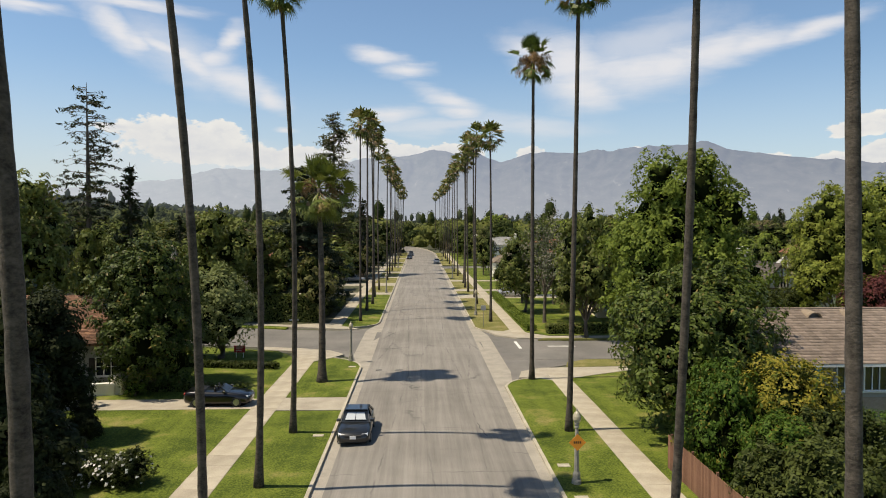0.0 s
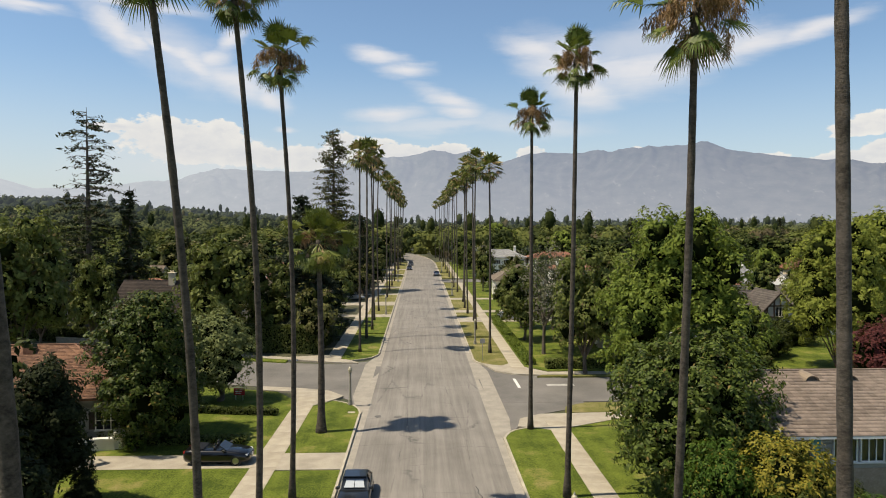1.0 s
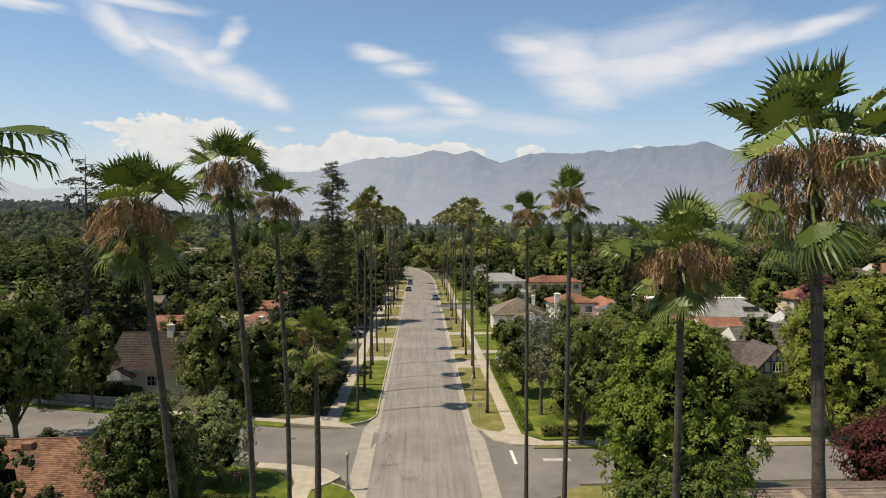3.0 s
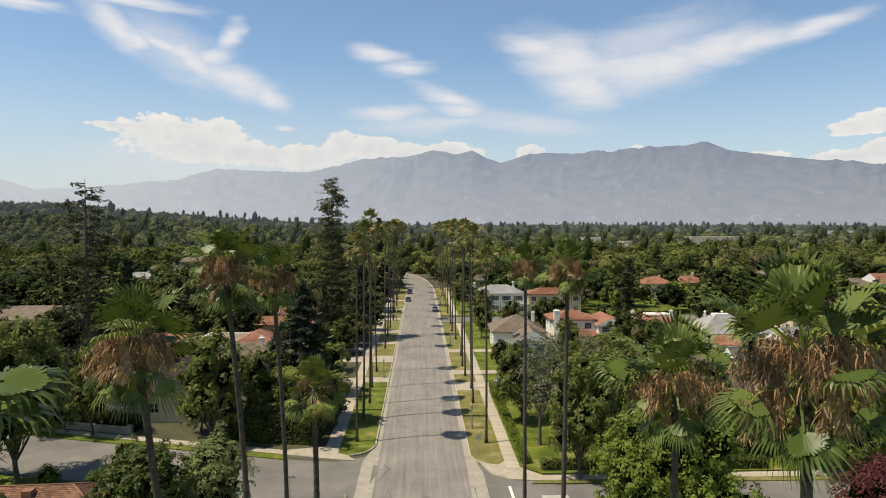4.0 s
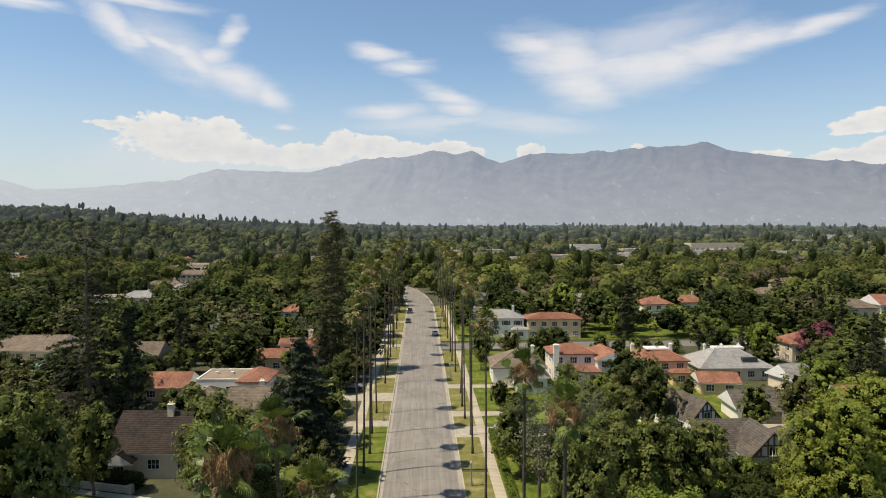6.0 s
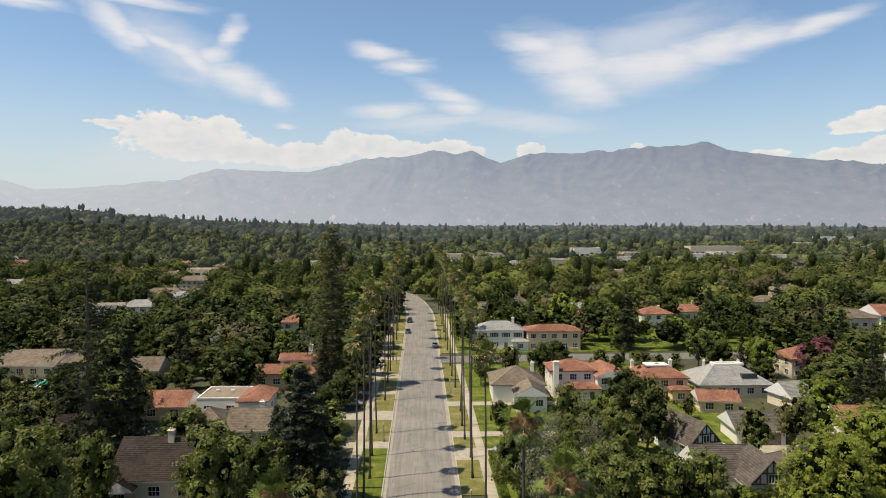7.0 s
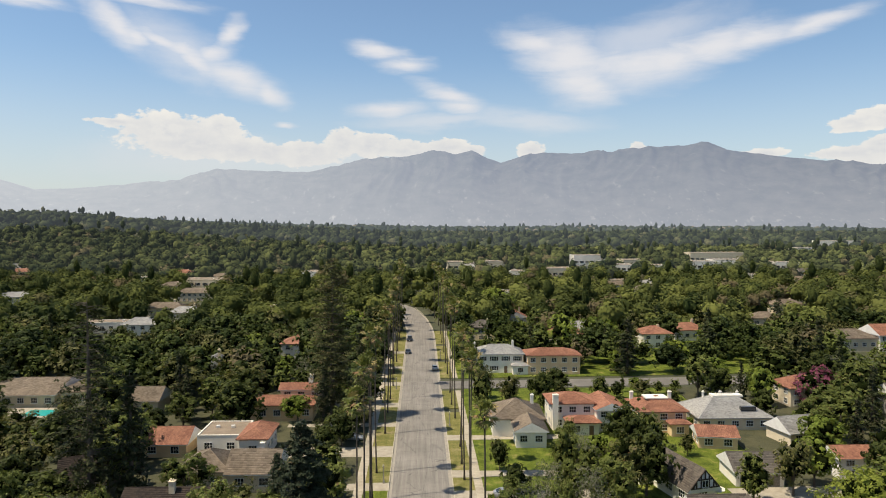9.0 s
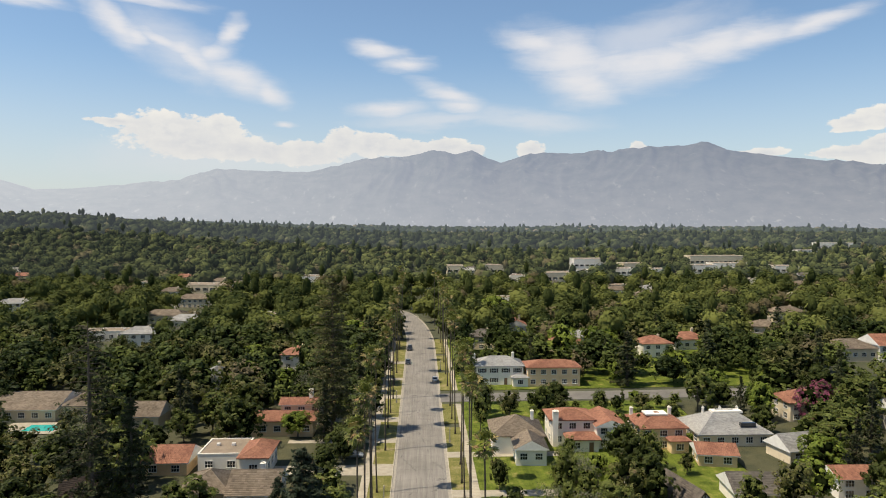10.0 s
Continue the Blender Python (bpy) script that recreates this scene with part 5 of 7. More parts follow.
def wing(parent, x0, x1, y0, y1, wall_h, wall, kind, pitch, rmat, sides="front left right", tall=1, barrel=False, seed=1, step=0.36, width=0.55, shutters=None, door=None, over=0.5, timber=False, garage=False, wins=True):
    """One volume of a house: walls, gables, roof, windows."""
    bm = boxed(x0, x1, y0, y1, -0.2, wall_h)
    w, d = x1 - x0, y1 - y0
    t = math.tan(radians(pitch))
    gh = 0
    if kind == "gable_y":
        gh = w / 2 * t
        for y in (y0, y1 - 0.12):
            ps = [bm.verts.new(p) for p in ((x0, y, wall_h), (x1, y, wall_h), ((x0 + x1) / 2, y, wall_h + gh), (x0, y + 0.12, wall_h), (x1, y + 0.12, wall_h), ((x0 + x1) / 2, y + 0.12, wall_h + gh))]
            for q in ((0, 1, 2), (5, 4, 3), (0, 2, 5, 3), (1, 4, 5, 2), (0, 3, 4, 1)):
                bm.faces.new([ps[i] for i in q])
    if kind == "gable_x":
        gh = d / 2 * t
        for x in (x0, x1 - 0.12):
            ps = [bm.verts.new(p) for p in ((x, y0, wall_h), (x, y1, wall_h), (x, (y0 + y1) / 2, wall_h + gh), (x + 0.12, y0, wall_h), (x + 0.12, y1, wall_h), (x + 0.12, (y0 + y1) / 2, wall_h + gh))]
            for q in ((0, 1, 2), (5, 4, 3), (0, 2, 5, 3), (1, 4, 5, 2), (0, 3, 4, 1)):
                bm.faces.new([ps[i] for i in q])
    body = part("wall", bm, wall, parent)
    if kind == "flat":
        part("roof", boxed(x0 + 0.25, x1 - 0.25, y0 + 0.25, y1 - 0.25, wall_h, wall_h + 0.06), ROOF["tan"], parent)
        bm = bmesh.new()
        for q in ((x0 - 0.05, x1 + 0.05, y0 - 0.05, y0 + 0.24), (x0 - 0.05, x1 + 0.05, y1 - 0.24, y1 + 0.05), (x0 - 0.05, x0 + 0.24, y0 + 0.24, y1 - 0.24), (x1 - 0.24, x1 + 0.05, y0 + 0.24, y1 - 0.24)):
            box(bm, *q, wall_h + 0.002, wall_h + 0.24)
        part("parapet", bm, wall, parent)
        for i in range(2):
            vx, vy = x0 + w * (0.3 + 0.35 * i), y0 + d * 0.55
            part("roof_vent", boxed(vx - 0.35, vx + 0.35, vy - 0.3, vy + 0.3, wall_h + 0.06, wall_h + 0.6, 0.03), TRIM, parent)
    else:
        roof(parent, x0, x1, y0, y1, wall_h + (0.02 if kind != "hip" else 0.0) - (over * t if kind != "hip" else 0), pitch, kind, rmat, over, step, width, seed, barrel)
    if not wins:
        return
    floor = wall_h / tall
    for side in sides.split():
        lo, hi = (x0, x1) if side in ("front", "back") else (y0, y1)
        at = {"front": y0, "back": y1, "left": x0, "right": x1}[side]
        n = max(1, int((hi - lo) / 3.1))
        for lv in range(tall):
            for i in range(n):
                p = lo + (hi - lo) * (i + 0.5) / n
                if side == "front" and lv == 0 and garage:
                    continue
                if side == "front" and lv == 0 and door is not None and i == n // 2:
                    dr = part("door", boxed(p - 0.5, p + 0.5, at - 0.06, at, 0.05, 2.1, 0.01), door, parent)
                    bm = boxed(p - 0.62, p - 0.5, at - 0.1, at, 0, 2.2)
                    box(bm, p + 0.5, p + 0.62, at - 0.1, at, 0, 2.2)
                    box(bm, p - 0.62, p + 0.62, at - 0.1, at, 2.2, 2.32)
                    part("door_frame", bm, TRIM, dr)
                    part("door_handle", boxed(p + 0.34, p + 0.4, at - 0.12, at - 0.06, 1.0, 1.12), IRON, dr)
                    continue
                ww = min(1.5, (hi - lo) / n * 0.45)
                window(parent, p, floor * lv + floor * 0.52, ww, 1.25, side, at, "grid", shutters)
    if garage:
        n = 1 if w < 5 else 2
        for i in range(n):
            c = x0 + w * (i + 0.5) / n
            gw = min(2.6, w / n * 0.8) / 1
            bm = bmesh.new()
            for k in range(4):
                box(bm, c - gw / 2, c + gw / 2, y0 - 0.06, y0, 0.06 + k * 0.52, 0.06 + k * 0.52 + 0.49, 0.012)
            part("garage_door", bm, GARAGE, parent)
    if timber:
        bm = bmesh.new()
        y = y0 - over - 0.05
        apex = Vector(((x0 + x1) / 2, y, wall_h + gh - 0.1))

        def beam(a, b, s=0.09):
            a, b = Vector(a), Vector(b)
            m = Matrix.Translation((a + b) / 2) @ (b - a).to_track_quat("X", "Y").to_matrix().to_4x4() @ Matrix.Diagonal(((b - a).length, s * 2, s * 2, 1))
            bmesh.ops.create_cube(bm, size=1.0, matrix=m)
        beam((x0, y, wall_h), (x1, y, wall_h))
        beam((x0, y, wall_h), apex)
        beam((x1, y, wall_h), apex)
        beam((x0 + w * 0.25, y, wall_h + gh * 0.46), (x1 - w * 0.25, y, wall_h + gh * 0.46))
        for q in (0.2, 0.36, 0.5, 0.64, 0.8):
            top = wall_h + gh * (1 - abs(q - 0.5) * 2) - 0.08
            if q == 0.5:
                beam((x0 + w * q, y, wall_h + gh * 0.46), (x0 + w * q, y, top))
            else:
                beam((x0 + w * q, y, wall_h), (x0 + w * q, y, top))
        beam((x0 + w * 0.08, y, wall_h), (x0 + w * 0.2, y, wall_h + gh * 0.38))
        beam((x1 - w * 0.08, y, wall_h), (x1 - w * 0.2, y, wall_h + gh * 0.38))
        part("timber_frame", bm, TIMBER, parent, "dark half-timber framing on a white gable")
        window(parent, (x0 + x1) / 2, wall_h + gh * 0.22, w * 0.2, gh * 0.36, "front", y0 - over - 0.02)


HOUSES = []


def house(x, y, turn, label, foot, z=0.1):
    """The empty that carries a house; foot is the radius kept clear of trees."""
    HOUSES.append((x, y, foot))
    return thing("house", pose(x, y, z, 0, 0, turn), label, "house")


# near, left of the street: low ranch house with cedar roof
h = house(-33.5, 54.5, 4, "low grey ranch house with a worn orange-brown shingle roof", 12)
wing(h, -12, 12, -6.5, 6.5, 3.6, WALL["grey"], "hip", 20, ROOF["cedar"], "front right", step=0.3, width=0.34, seed=2, shutters=TIMBER, over=0.7)
wing(h, -6, 6, -9.8, -6.4, 3.3, WALL["grey"], "hip", 18, ROOF["cedar"], "front", step=0.3, width=0.34, seed=3, over=0.7)
part("roof_vent", boxed(2.2, 3.0, -1.4, -0.6, 5.2, 6.3, 0.03), ROOF["cedar"], h)
chimney(h, -3.6, 0.5, 5.4, 7.4, WALL["white"])
# near, right of the street: clapboard house over a brick base
h = house(29.0, 40.6, 0, "grey clapboard house with a pale mauve shingle roof and teal window", 11)
wing(h, -9.6, 10, -4.9, 6.9, 4.7, WALL["grey"], "gable_x", 18, ROOF["mauve"], "left", step=0.34, width=0.4, seed=4, over=0.6)
part("brick_base", boxed(-9.65, 10.05, -4.96, -4.88, 0.0, 2.6), WALL["brick"], h, "buff brick lower wall")
for k in range(13):
    z0 = 2.62 + k * 0.15
    part("clapboard", boxed(-9.62, 10.02, -4.94, -4.89, z0, z0 + 0.135), WALL["grey"], h)
for k, (wx, ww, m) in enumerate(((-8.3, 0.9, TEAL), (-6.7, 1.2, None), (-5.2, 1.2, None), (-1.6, 1.3, None), (2.6, 1.6, None))):
    if m:
        part("shutter", boxed(wx - 0.25, wx + 0.25, -5.02, -4.96, 3.0, 4.3, 0.02), m, h, "bright teal painted shutter")
    else:
        window(h, wx, 3.65, ww, 1.25, "front", -4.96)
def eyebrow_vent(parent, x, y, z):
    """A half-round hood on a roof slope, its mouth towards the eaves."""
    hood, mouth = bmesh.new(), bmesh.new()
    arc = [(math.cos(math.pi * i / 10), math.sin(math.pi * i / 10)) for i in range(11)]
    rings = [[hood.verts.new((x + r * c, y + d, z + 0.92 * r * q + 0.325 * (d + 0.5) * 0.35)) for c, q in arc] for r, d in ((0.38, -0.46), (0.46, -0.52), (0.46, 0.1), (0.4, 0.75), (0.34, 1.0))]
    for ring, after in zip(rings, rings[1:]):
        for i in range(10):
            hood.faces.new((ring[i], ring[i + 1], after[i + 1], after[i]))
    # a dark half disc stands in for the shade inside the hood
    mouth.faces.new([mouth.verts.new((x + 0.38 * c, y - 0.4, z + 0.35 * q)) for c, q in arc])
    ob = part("roof_vent", hood, ROOF["tan"], parent, "small pale eyebrow roof vent")
    part("vent_shade", mouth, IRON, ob, "dark panel in place of the shaded vent opening")


for vx in (-5.8, -3.4):
    eyebrow_vent(h, vx, 0.2, 6.17)
# half-timbered pair
h = house(44, 96, 0, "white half-timbered house with a steep grey-brown shingle roof", 10)
wing(h, -4.5, 3.4, -2.5, 5.5, 3.2, WALL["white"], "gable_x", 36, ROOF["umber"], "front left", seed=6)
wing(h, 0.5, 6.5, -6.2, -0.2, 3.4, WALL["white"], "gable_y", 47, ROOF["umber"], "front right", seed=5, timber=True)
wing(h, 6.6, 11.5, -2.8, 4.4, 2.9, WALL["white"], "hip", 34, ROOF["umber"], "front right", seed=7, door=DOOR)
wing(h, 11.6, 18, -1.0, 5.5, 2.6, WALL["white"], "hip", 30, ROOF["umber"], "front right", seed=8)
h = house(45.0, 111, 14, "small half-timbered house with a grey shingle roof", 7)
wing(h, -2.7, 2.7, -3.4, 7, 3.2, WALL["white"], "gable_y", 48, ROOF["umber"], "front left", seed=8, timber=True)
wing(h, -5.0, -0.6, 7.2, 14, 3.0, WALL["white"], "gable_y", 26, ROOF["red"], "left", 1, True, 48, 0.42, 0.36)
h = house(27, 90, 0, "low dark-roofed house with a brick chimney among trees", 7)
wing(h, -5, 5, -4, 4, 3.2, WALL["cream"], "gable_x", 24, ROOF["grey"], "front", seed=9)
chimney(h, -0.4, -2.6, 3.4, 7.0, WALL["brick"], 0.6)
# right of the street, beyond the side street
h = house(21.5, 147, -2, "white house with tan hip roof and small arched windows", 10)
wing(h, -6, 5, -3, 8, 3.9, WALL["white"], "hip", 27, ROOF["tan"], "left right", seed=10)
wing(h, -1.7, 4.5, -10.2, -3.1, 3.7, WALL["white"], "gable_y", 27, ROOF["tan"], "front left right", seed=11)
chimney(h, 3.4, 5, 5.0, 7.0, WALL["white"], 0.35)
h = house(36, 154, 0, "white Mediterranean house with red clay tile roofs", 10)
wing(h, -7, 2.5, -5, 3, 5.8, WALL["white"], "hip", 20, ROOF["red"], "front left", 2, True, 12, 0.42, 0.36)
wing(h, 2.6, 8.8, -7.5, 3, 5.2, WALL["white"], "gable_y", 22, ROOF["red"], "front right", 2, True, 13, 0.42, 0.36)
wing(h, -4, 2.5, -9.5, -5.1, 2.8, WALL["white"], "hip", 20, ROOF["red"], "front", 1, True, 14, 0.42, 0.36, door=DOOR)
chimney(h, -6.2, -5.4, 0, 7.8, WALL["white"], 0.6)
h = house(53.2, 149.5, 0, "peach stucco house with a red clay tile roof", 9)
wing(h, -5.2, 4.8, -4, 6, 4.8, WALL["peach"], "hip", 22, ROOF["red"], "front left right", 2, True, 15, 0.42, 0.36)
wing(h, 0.6, 4.4, -6.6, -4.1, 2.8, WALL["peach"], "hip", 20, ROOF["red"], "front", 1, True, 16, 0.42, 0.36)
part("roof_deck", boxed(-3, 2, -0.6, 2.6, 6.6, 6.9), WALL["white"], h, "flat white deck on the ridge")
chimney(h, -4.6, 5, 4.5, 6.8, WALL["white"], 0.35)
chimney(h, 4.3, 5, 4.5, 6.8, WALL["white"], 0.35)
h = house(69.6, 152, 0, "house with a broad pale slate hip roof", 10)
wing(h, -8, 8, -5, 7, 2.8, WALL["cream"], "hip", 30, ROOF["slate"], "front left right", 1, False, 17)
part("skylight", boxed(1.8, 5.2, -3.9, -2.9, 3.9, 4.9, 0.04), GLASS, h, "dark skylight box")
part("roof_deck", boxed(-3, 4, 0.0, 2.2, 6.0, 6.5, 0.03), WALL["white"], h)
for k in range(3):
    chimney(h, -4 + k * 4.0, 3, 4.5, 6.5, WALL["white"], 0.22)
h = house(60.8, 138, -10, "small peach outbuilding with an orange tile roof", 6)
wing(h, -3.6, 3.9, -3.2, 3.2, 2.7, WALL["peach"], "gable_x", 22, ROOF["red"], "front left", 1, True, 18, 0.42, 0.36)
h = house(59.2, 119, -4, "white house with grey shingle roof and a two-door garage", 8)
wing(h, -4.0, 4.3, -3.8, 4, 2.9, WALL["white"], "gable_x", 27, ROOF["grey"], "right", 1, False, 19, garage=True)
h = house(79.0, 121, 0, "white stucco house with an orange tile roof", 7)
wing(h, -4, 3.6, -3, 3, 4.0, WALL["white"], "gable_x", 22, ROOF["red"], "front left right", 2, True, 21, 0.42, 0.36)
wing(h, 4.3, 9, -2.5, 3, 3.2, WALL["white"], "gable_x", 22, ROOF["red"], "front", 1, True, 22, 0.42, 0.36)
h = house(79, 140, 12, "grey shingle roofed outbuilding among trees", 6)
wing(h, -4, 4, -3.6, 3.6, 3.0, WALL["cream"], "gable_x", 32, ROOF["slate"], "front", 1, False, 24)
h = house(96.5, 169, 4, "house with red clay tile hip roof behind a flowering tree", 8)
wing(h, -5, 5, -4, 4, 4.8, WALL["cream"], "hip", 28, ROOF["red"], "front left", 2, True, 25, 0.42, 0.4)
h = house(116, 158, 0, "grey house with pale trim", 8)
tagged(h, "grey clapboard house with pale trim")
wing(h, -5, 7, -4, 4, 5.2, WALL["grey"], "gable_x", 30, ROOF["grey"], "front left", 2, False, 27)
h = house(112, 142, 0, "red tiled house at the edge of the trees", 7)
wing(h, -3, 7, -4, 4, 4.2, WALL["peach"], "hip", 26, ROOF["red"], "front left", 1, True, 28, 0.42, 0.4)
h = house(160, 240, 0, "long tan-roofed house among trees", 13)
wing(h, -14, 2, -5, 5, 4.6, WALL["cream"], "hip", 26, ROOF["tan"], "front", 1, False, 29)
wing(h, 2.1, 16, -6, 6, 6.0, WALL["white"], "gable_x", 26, ROOF["red"], "front left", 2, True, 30, 0.42, 0.45)
h = house(24.2, 209, 0, "white two-storey house with black shutters and grey hip roof", 10)
wing(h, -7.3, 7.0, -4, 5, 5.8, WALL["white"], "hip", 24, ROOF["slate"], "front left right", 2, False, 31, shutters=TIMBER, door=DOOR)
wing(h, 3.5, 8.0, -6.6, -4.1, 2.8, WALL["white"], "hip", 20, ROOF["slate"], "front", 1, False, 32)
chimney(h, -7.8, 0, 0, 8.6, WALL["white"], 0.45)
chimney(h, 4.4, 1, 6, 8.8, WALL["white"], 0.35)
h = house(40, 207, 0, "peach two-storey house with a low red hip roof", 10)
wing(h, -7.8, 8, -4.5, 4, 5.8, WALL["peach"], "hip", 18, ROOF["red"], "front left", 2, True, 33, 0.42, 0.4, door=DOOR)
# left of the street, beyond the side street
h = house(-36.5, 99.2, 0, "cream house with a steep dark brown shingle roof", 9)
wing(h, -6, 6, -6.2, 5.5, 3.9, WALL["cream"], "gable_x", 33, ROOF["brown"], "front right", 1, False, 34, 0.32, 0.4)
chimney(h, 0.6, -1.0, 6.6, 8.8, WALL["cream"], 0.42)
wing(h, -5.6, -2.6, -7.6, -6.22, 3.0, WALL["cream"], "gable_y", 33, ROOF["brown"], "front", 1, False, 46, 0.32, 0.4)
h = house(-50, 137.5, 0, "outbuilding with an orange clay tile roof", 7)
wing(h, -4.8, 4, -4, 4, 2.9, WALL["peach"], "gable_x", 27, ROOF["red"], "front", 1, True, 35, 0.42, 0.36)
h = house(-37.5, 138.5, 0, "white house with flat roof and a red tiled wing", 9)
wing(h, -6.5, 2.2, -4.5, 5, 4.0, WALL["white"], "flat", 20, ROOF["slate"], "front left", 1, False, 36)
wing(h, 2.3, 7.6, -7, 2.5, 4.2, WALL["white"], "hip", 26, ROOF["red"], "front right", 1, True, 37, 0.42, 0.36)
h = house(-33.6, 120.5, 0, "low house with a tan-brown shingle roof", 9)
wing(h, -8, 0.4, -4, 5, 3.4, WALL["cream"], "hip", 28, ROOF["tan"], "front left", 1, False, 38)
wing(h, 0.5, 8.8, -4.8, 4, 3.5, WALL["cream"], "gable_x", 30, ROOF["tan"], "front right", 1, False, 39)
chimney(h, 5.4, 0.5, 5, 6.8, WALL["white"], 0.4)
h = house(-33, 163, 0, "long house with red clay tile roofs", 11)
wing(h, -8.5, 8, -6, 1, 3.8, WALL["peach"], "hip", 20, ROOF["red"], "front left", 1, True, 40, 0.42, 0.36)
wing(h, -1, 9, 2.0, 7, 5.6, WALL["cream"], "gable_x", 20, ROOF["red"], "front right", 2, True, 41, 0.42, 0.36)
chimney(h, 6, 4.5, 6, 8.4, WALL["white"], 0.5)
h = house(-95, 178, 0, "wide brown shingle roof house beside a pool", 15)
wing(h, -16, 4, -7, 8, 3.2, WALL["cream"], "gable_x", 19, ROOF["tan"], "front", 1, False, 42)
wing(h, 4.1, 12, -5, 6, 3.4, WALL["cream"], "hip", 24, ROOF["tan"], "front right", 1, False, 43)
h = house(-68, 168, 0, "brown-roofed garage among trees", 6)
wing(h, -5, 5, -4, 4, 3.4, WALL["cream"], "gable_x", 30, ROOF["tan"], "front", 1, False, 44, garage=True)
h = house(-58, 118, 20, "dark gabled outbuilding with pale bargeboards", 5)
wing(h, -3.5, 3.5, -4, 4, 3.0, WALL["cream"], "gable_x", 36, ROOF["brown"], "front right", 1, False, 45)
FAR_HOUSES = [(-128, 288, "white", "slate", "flat", 24), (-112, 276, "white", "slate", "hip", 14), (-124, 335, "cream", "tan", "hip", 20), (-128, 395, "cream", "tan", "hip", 22), (-108, 318, "cream", "slate", "hip", 16),
              (-42, 232, "white", "red", "hip", 9), (-62, 205, "white", "slate", "gable_y", 7), (-165, 230, "white", "slate", "hip", 14), (-142, 212, "white", "slate", "flat", 12),
              (62, 262, "white", "slate", "gable_x", 8), (55, 255, "cream", "red", "hip", 12), (86, 248, "white", "red", "hip", 11), (104, 262, "white", "red", "hip", 13), (24, 265, "cream", "grey", "hip", 10),
              (42, 300, "white", "red", "gable_y", 9), (180, 330, "cream", "tan", "hip", 16), (150, 292, "cream", "tan", "hip", 12), (-62, 480, "white", "slate", "hip", 18)]
frnd = random.Random(12)
for _ in range(34):
    fy = frnd.uniform(330, 640)
    FAR_HOUSES.append((frnd.uniform(-0.62, 0.62) * fy, fy, frnd.choice(("white", "cream", "white")), frnd.choice(("slate", "tan", "grey", "red", "slate")), frnd.choice(("hip", "gable_x", "flat")), frnd.uniform(10, 18)))
FAR_HOUSES = [q for q in FAR_HOUSES if not (-130 < q[0] < 30 and q[1] > 440)]
for i, (x, y, wl, rf, kd, w) in enumerate(FAR_HOUSES):
    lift = float(hill(np.array(float(x)), np.array(float(y))))
    h = house(x, y, random.uniform(-10, 10), f"distant {wl} house among dense trees", w * 0.65, lift)
    wing(h, -w / 2, w / 2, -4, 5, 5.2 if i % 2 else 4.2, WALL[wl], kd, 25, ROOF[rf], "front", 2 if i % 2 else 1, rf == "red", 50 + i, 0.8, 1.0)
    if kd != "flat":
        chimney(h, w * 0.2, 1.0, 4, 7.6, WALL["cream"], 0.4)
# far pale commercial blocks
BLOCKS = [(-146, 470, 30, 6.5), (-124, 478, 16, 6.5), (-78, 492, 14, 9), (107, 528, 24, 8), (158, 640, 30, 11), (176, 590, 16, 8), (194, 620, 22, 10), (250, 600, 24, 9), (281, 618, 30, 9), (300, 690, 56, 11), (206, 582, 18, 8), (75, 516, 14, 8),
          (64, 590, 18, 10), (620, 1000, 60, 12), (470, 820, 30, 10), (30, 600, 14, 10), (330, 610, 22, 8)]
for i, (x, y, w, hh) in enumerate(BLOCKS):
    z = float(hill(np.array(float(x)), np.array(float(y))))
    h = thing("commercial_building", pose(x, y, z, 0, 0, (i * 7) % 11 - 5), "pale flat-roofed commercial building beyond the trees", "building")
    HOUSES.append((x, y, w * 0.55))
    hh *= 0.98 + 0.06 * (i % 5)
    wing(h, -w / 2, w / 2, -9, 9, hh, WALL["white" if i % 3 else "cream"], "flat", 0, ROOF["slate"], "", 1, wins=False)
    for k in range(int(w / 5)):
        window(h, -w / 2 + 2.5 + k * 5, hh * 0.55, 3.4, 1.8, "front", -9)

# patio umbrella behind the half-timbered house
ob = thing("patio_umbrella", pose(48.7, 109.6, 0.1), "white canvas patio umbrella over a back garden", "umbrella")
part("base", turned([(0.3, 0.0), (0.3, 0.08), (0.06, 0.12)], 12), KERB, ob)
part("pole", turned([(0.025, 0.1), (0.025, 2.5)], 8), KERB, ob)
part("canopy", turned([(1.6, 2.02), (1.62, 2.12), (0.9, 2.42), (0.05, 2.62)], 8), WALL["white"], ob)

# swimming pool and terrace
pool = thing("swimming_pool", pose(-91.5, 165.5, 0.1), "turquoise garden swimming pool with pale surround", "pool")
WATER = plain("pool_water", (0.03, 0.42, 0.4), 0.08)
part("surround", boxed(-9, 6, -4.5, 4.5, 0, 0.12, 0.03), CONCRETE, pool)
part("water", boxed(-3.5, 4, -2.6, 2.4, 0.12, 0.15), WATER, pool)
HOUSES.append((-91.5, 165.5, 9))

# ---- vehicles ----
def car_paint(name, color):
    m = plain(name, color, 0.28, 0.35, 0.8)
    return m


TYRE = surface("tyre_rubber", (0.012, 0.012, 0.012), (0.03, 0.03, 0.03), 4, 30, 0.9, 0.2)
RIM = plain("alloy", (0.45, 0.46, 0.47), 0.3, 1.0)
BLACK = plain("black_trim", (0.012, 0.012, 0.013), 0.45)
LAMP = plain("headlamp", (0.75, 0.77, 0.8), 0.12, 0.0, 0.5)
TAIL = plain("tail_lamp", (0.4, 0.02, 0.02), 0.2)
SHADE = plain("silver_shade", (0.42, 0.46, 0.5), 0.5, 0.0)
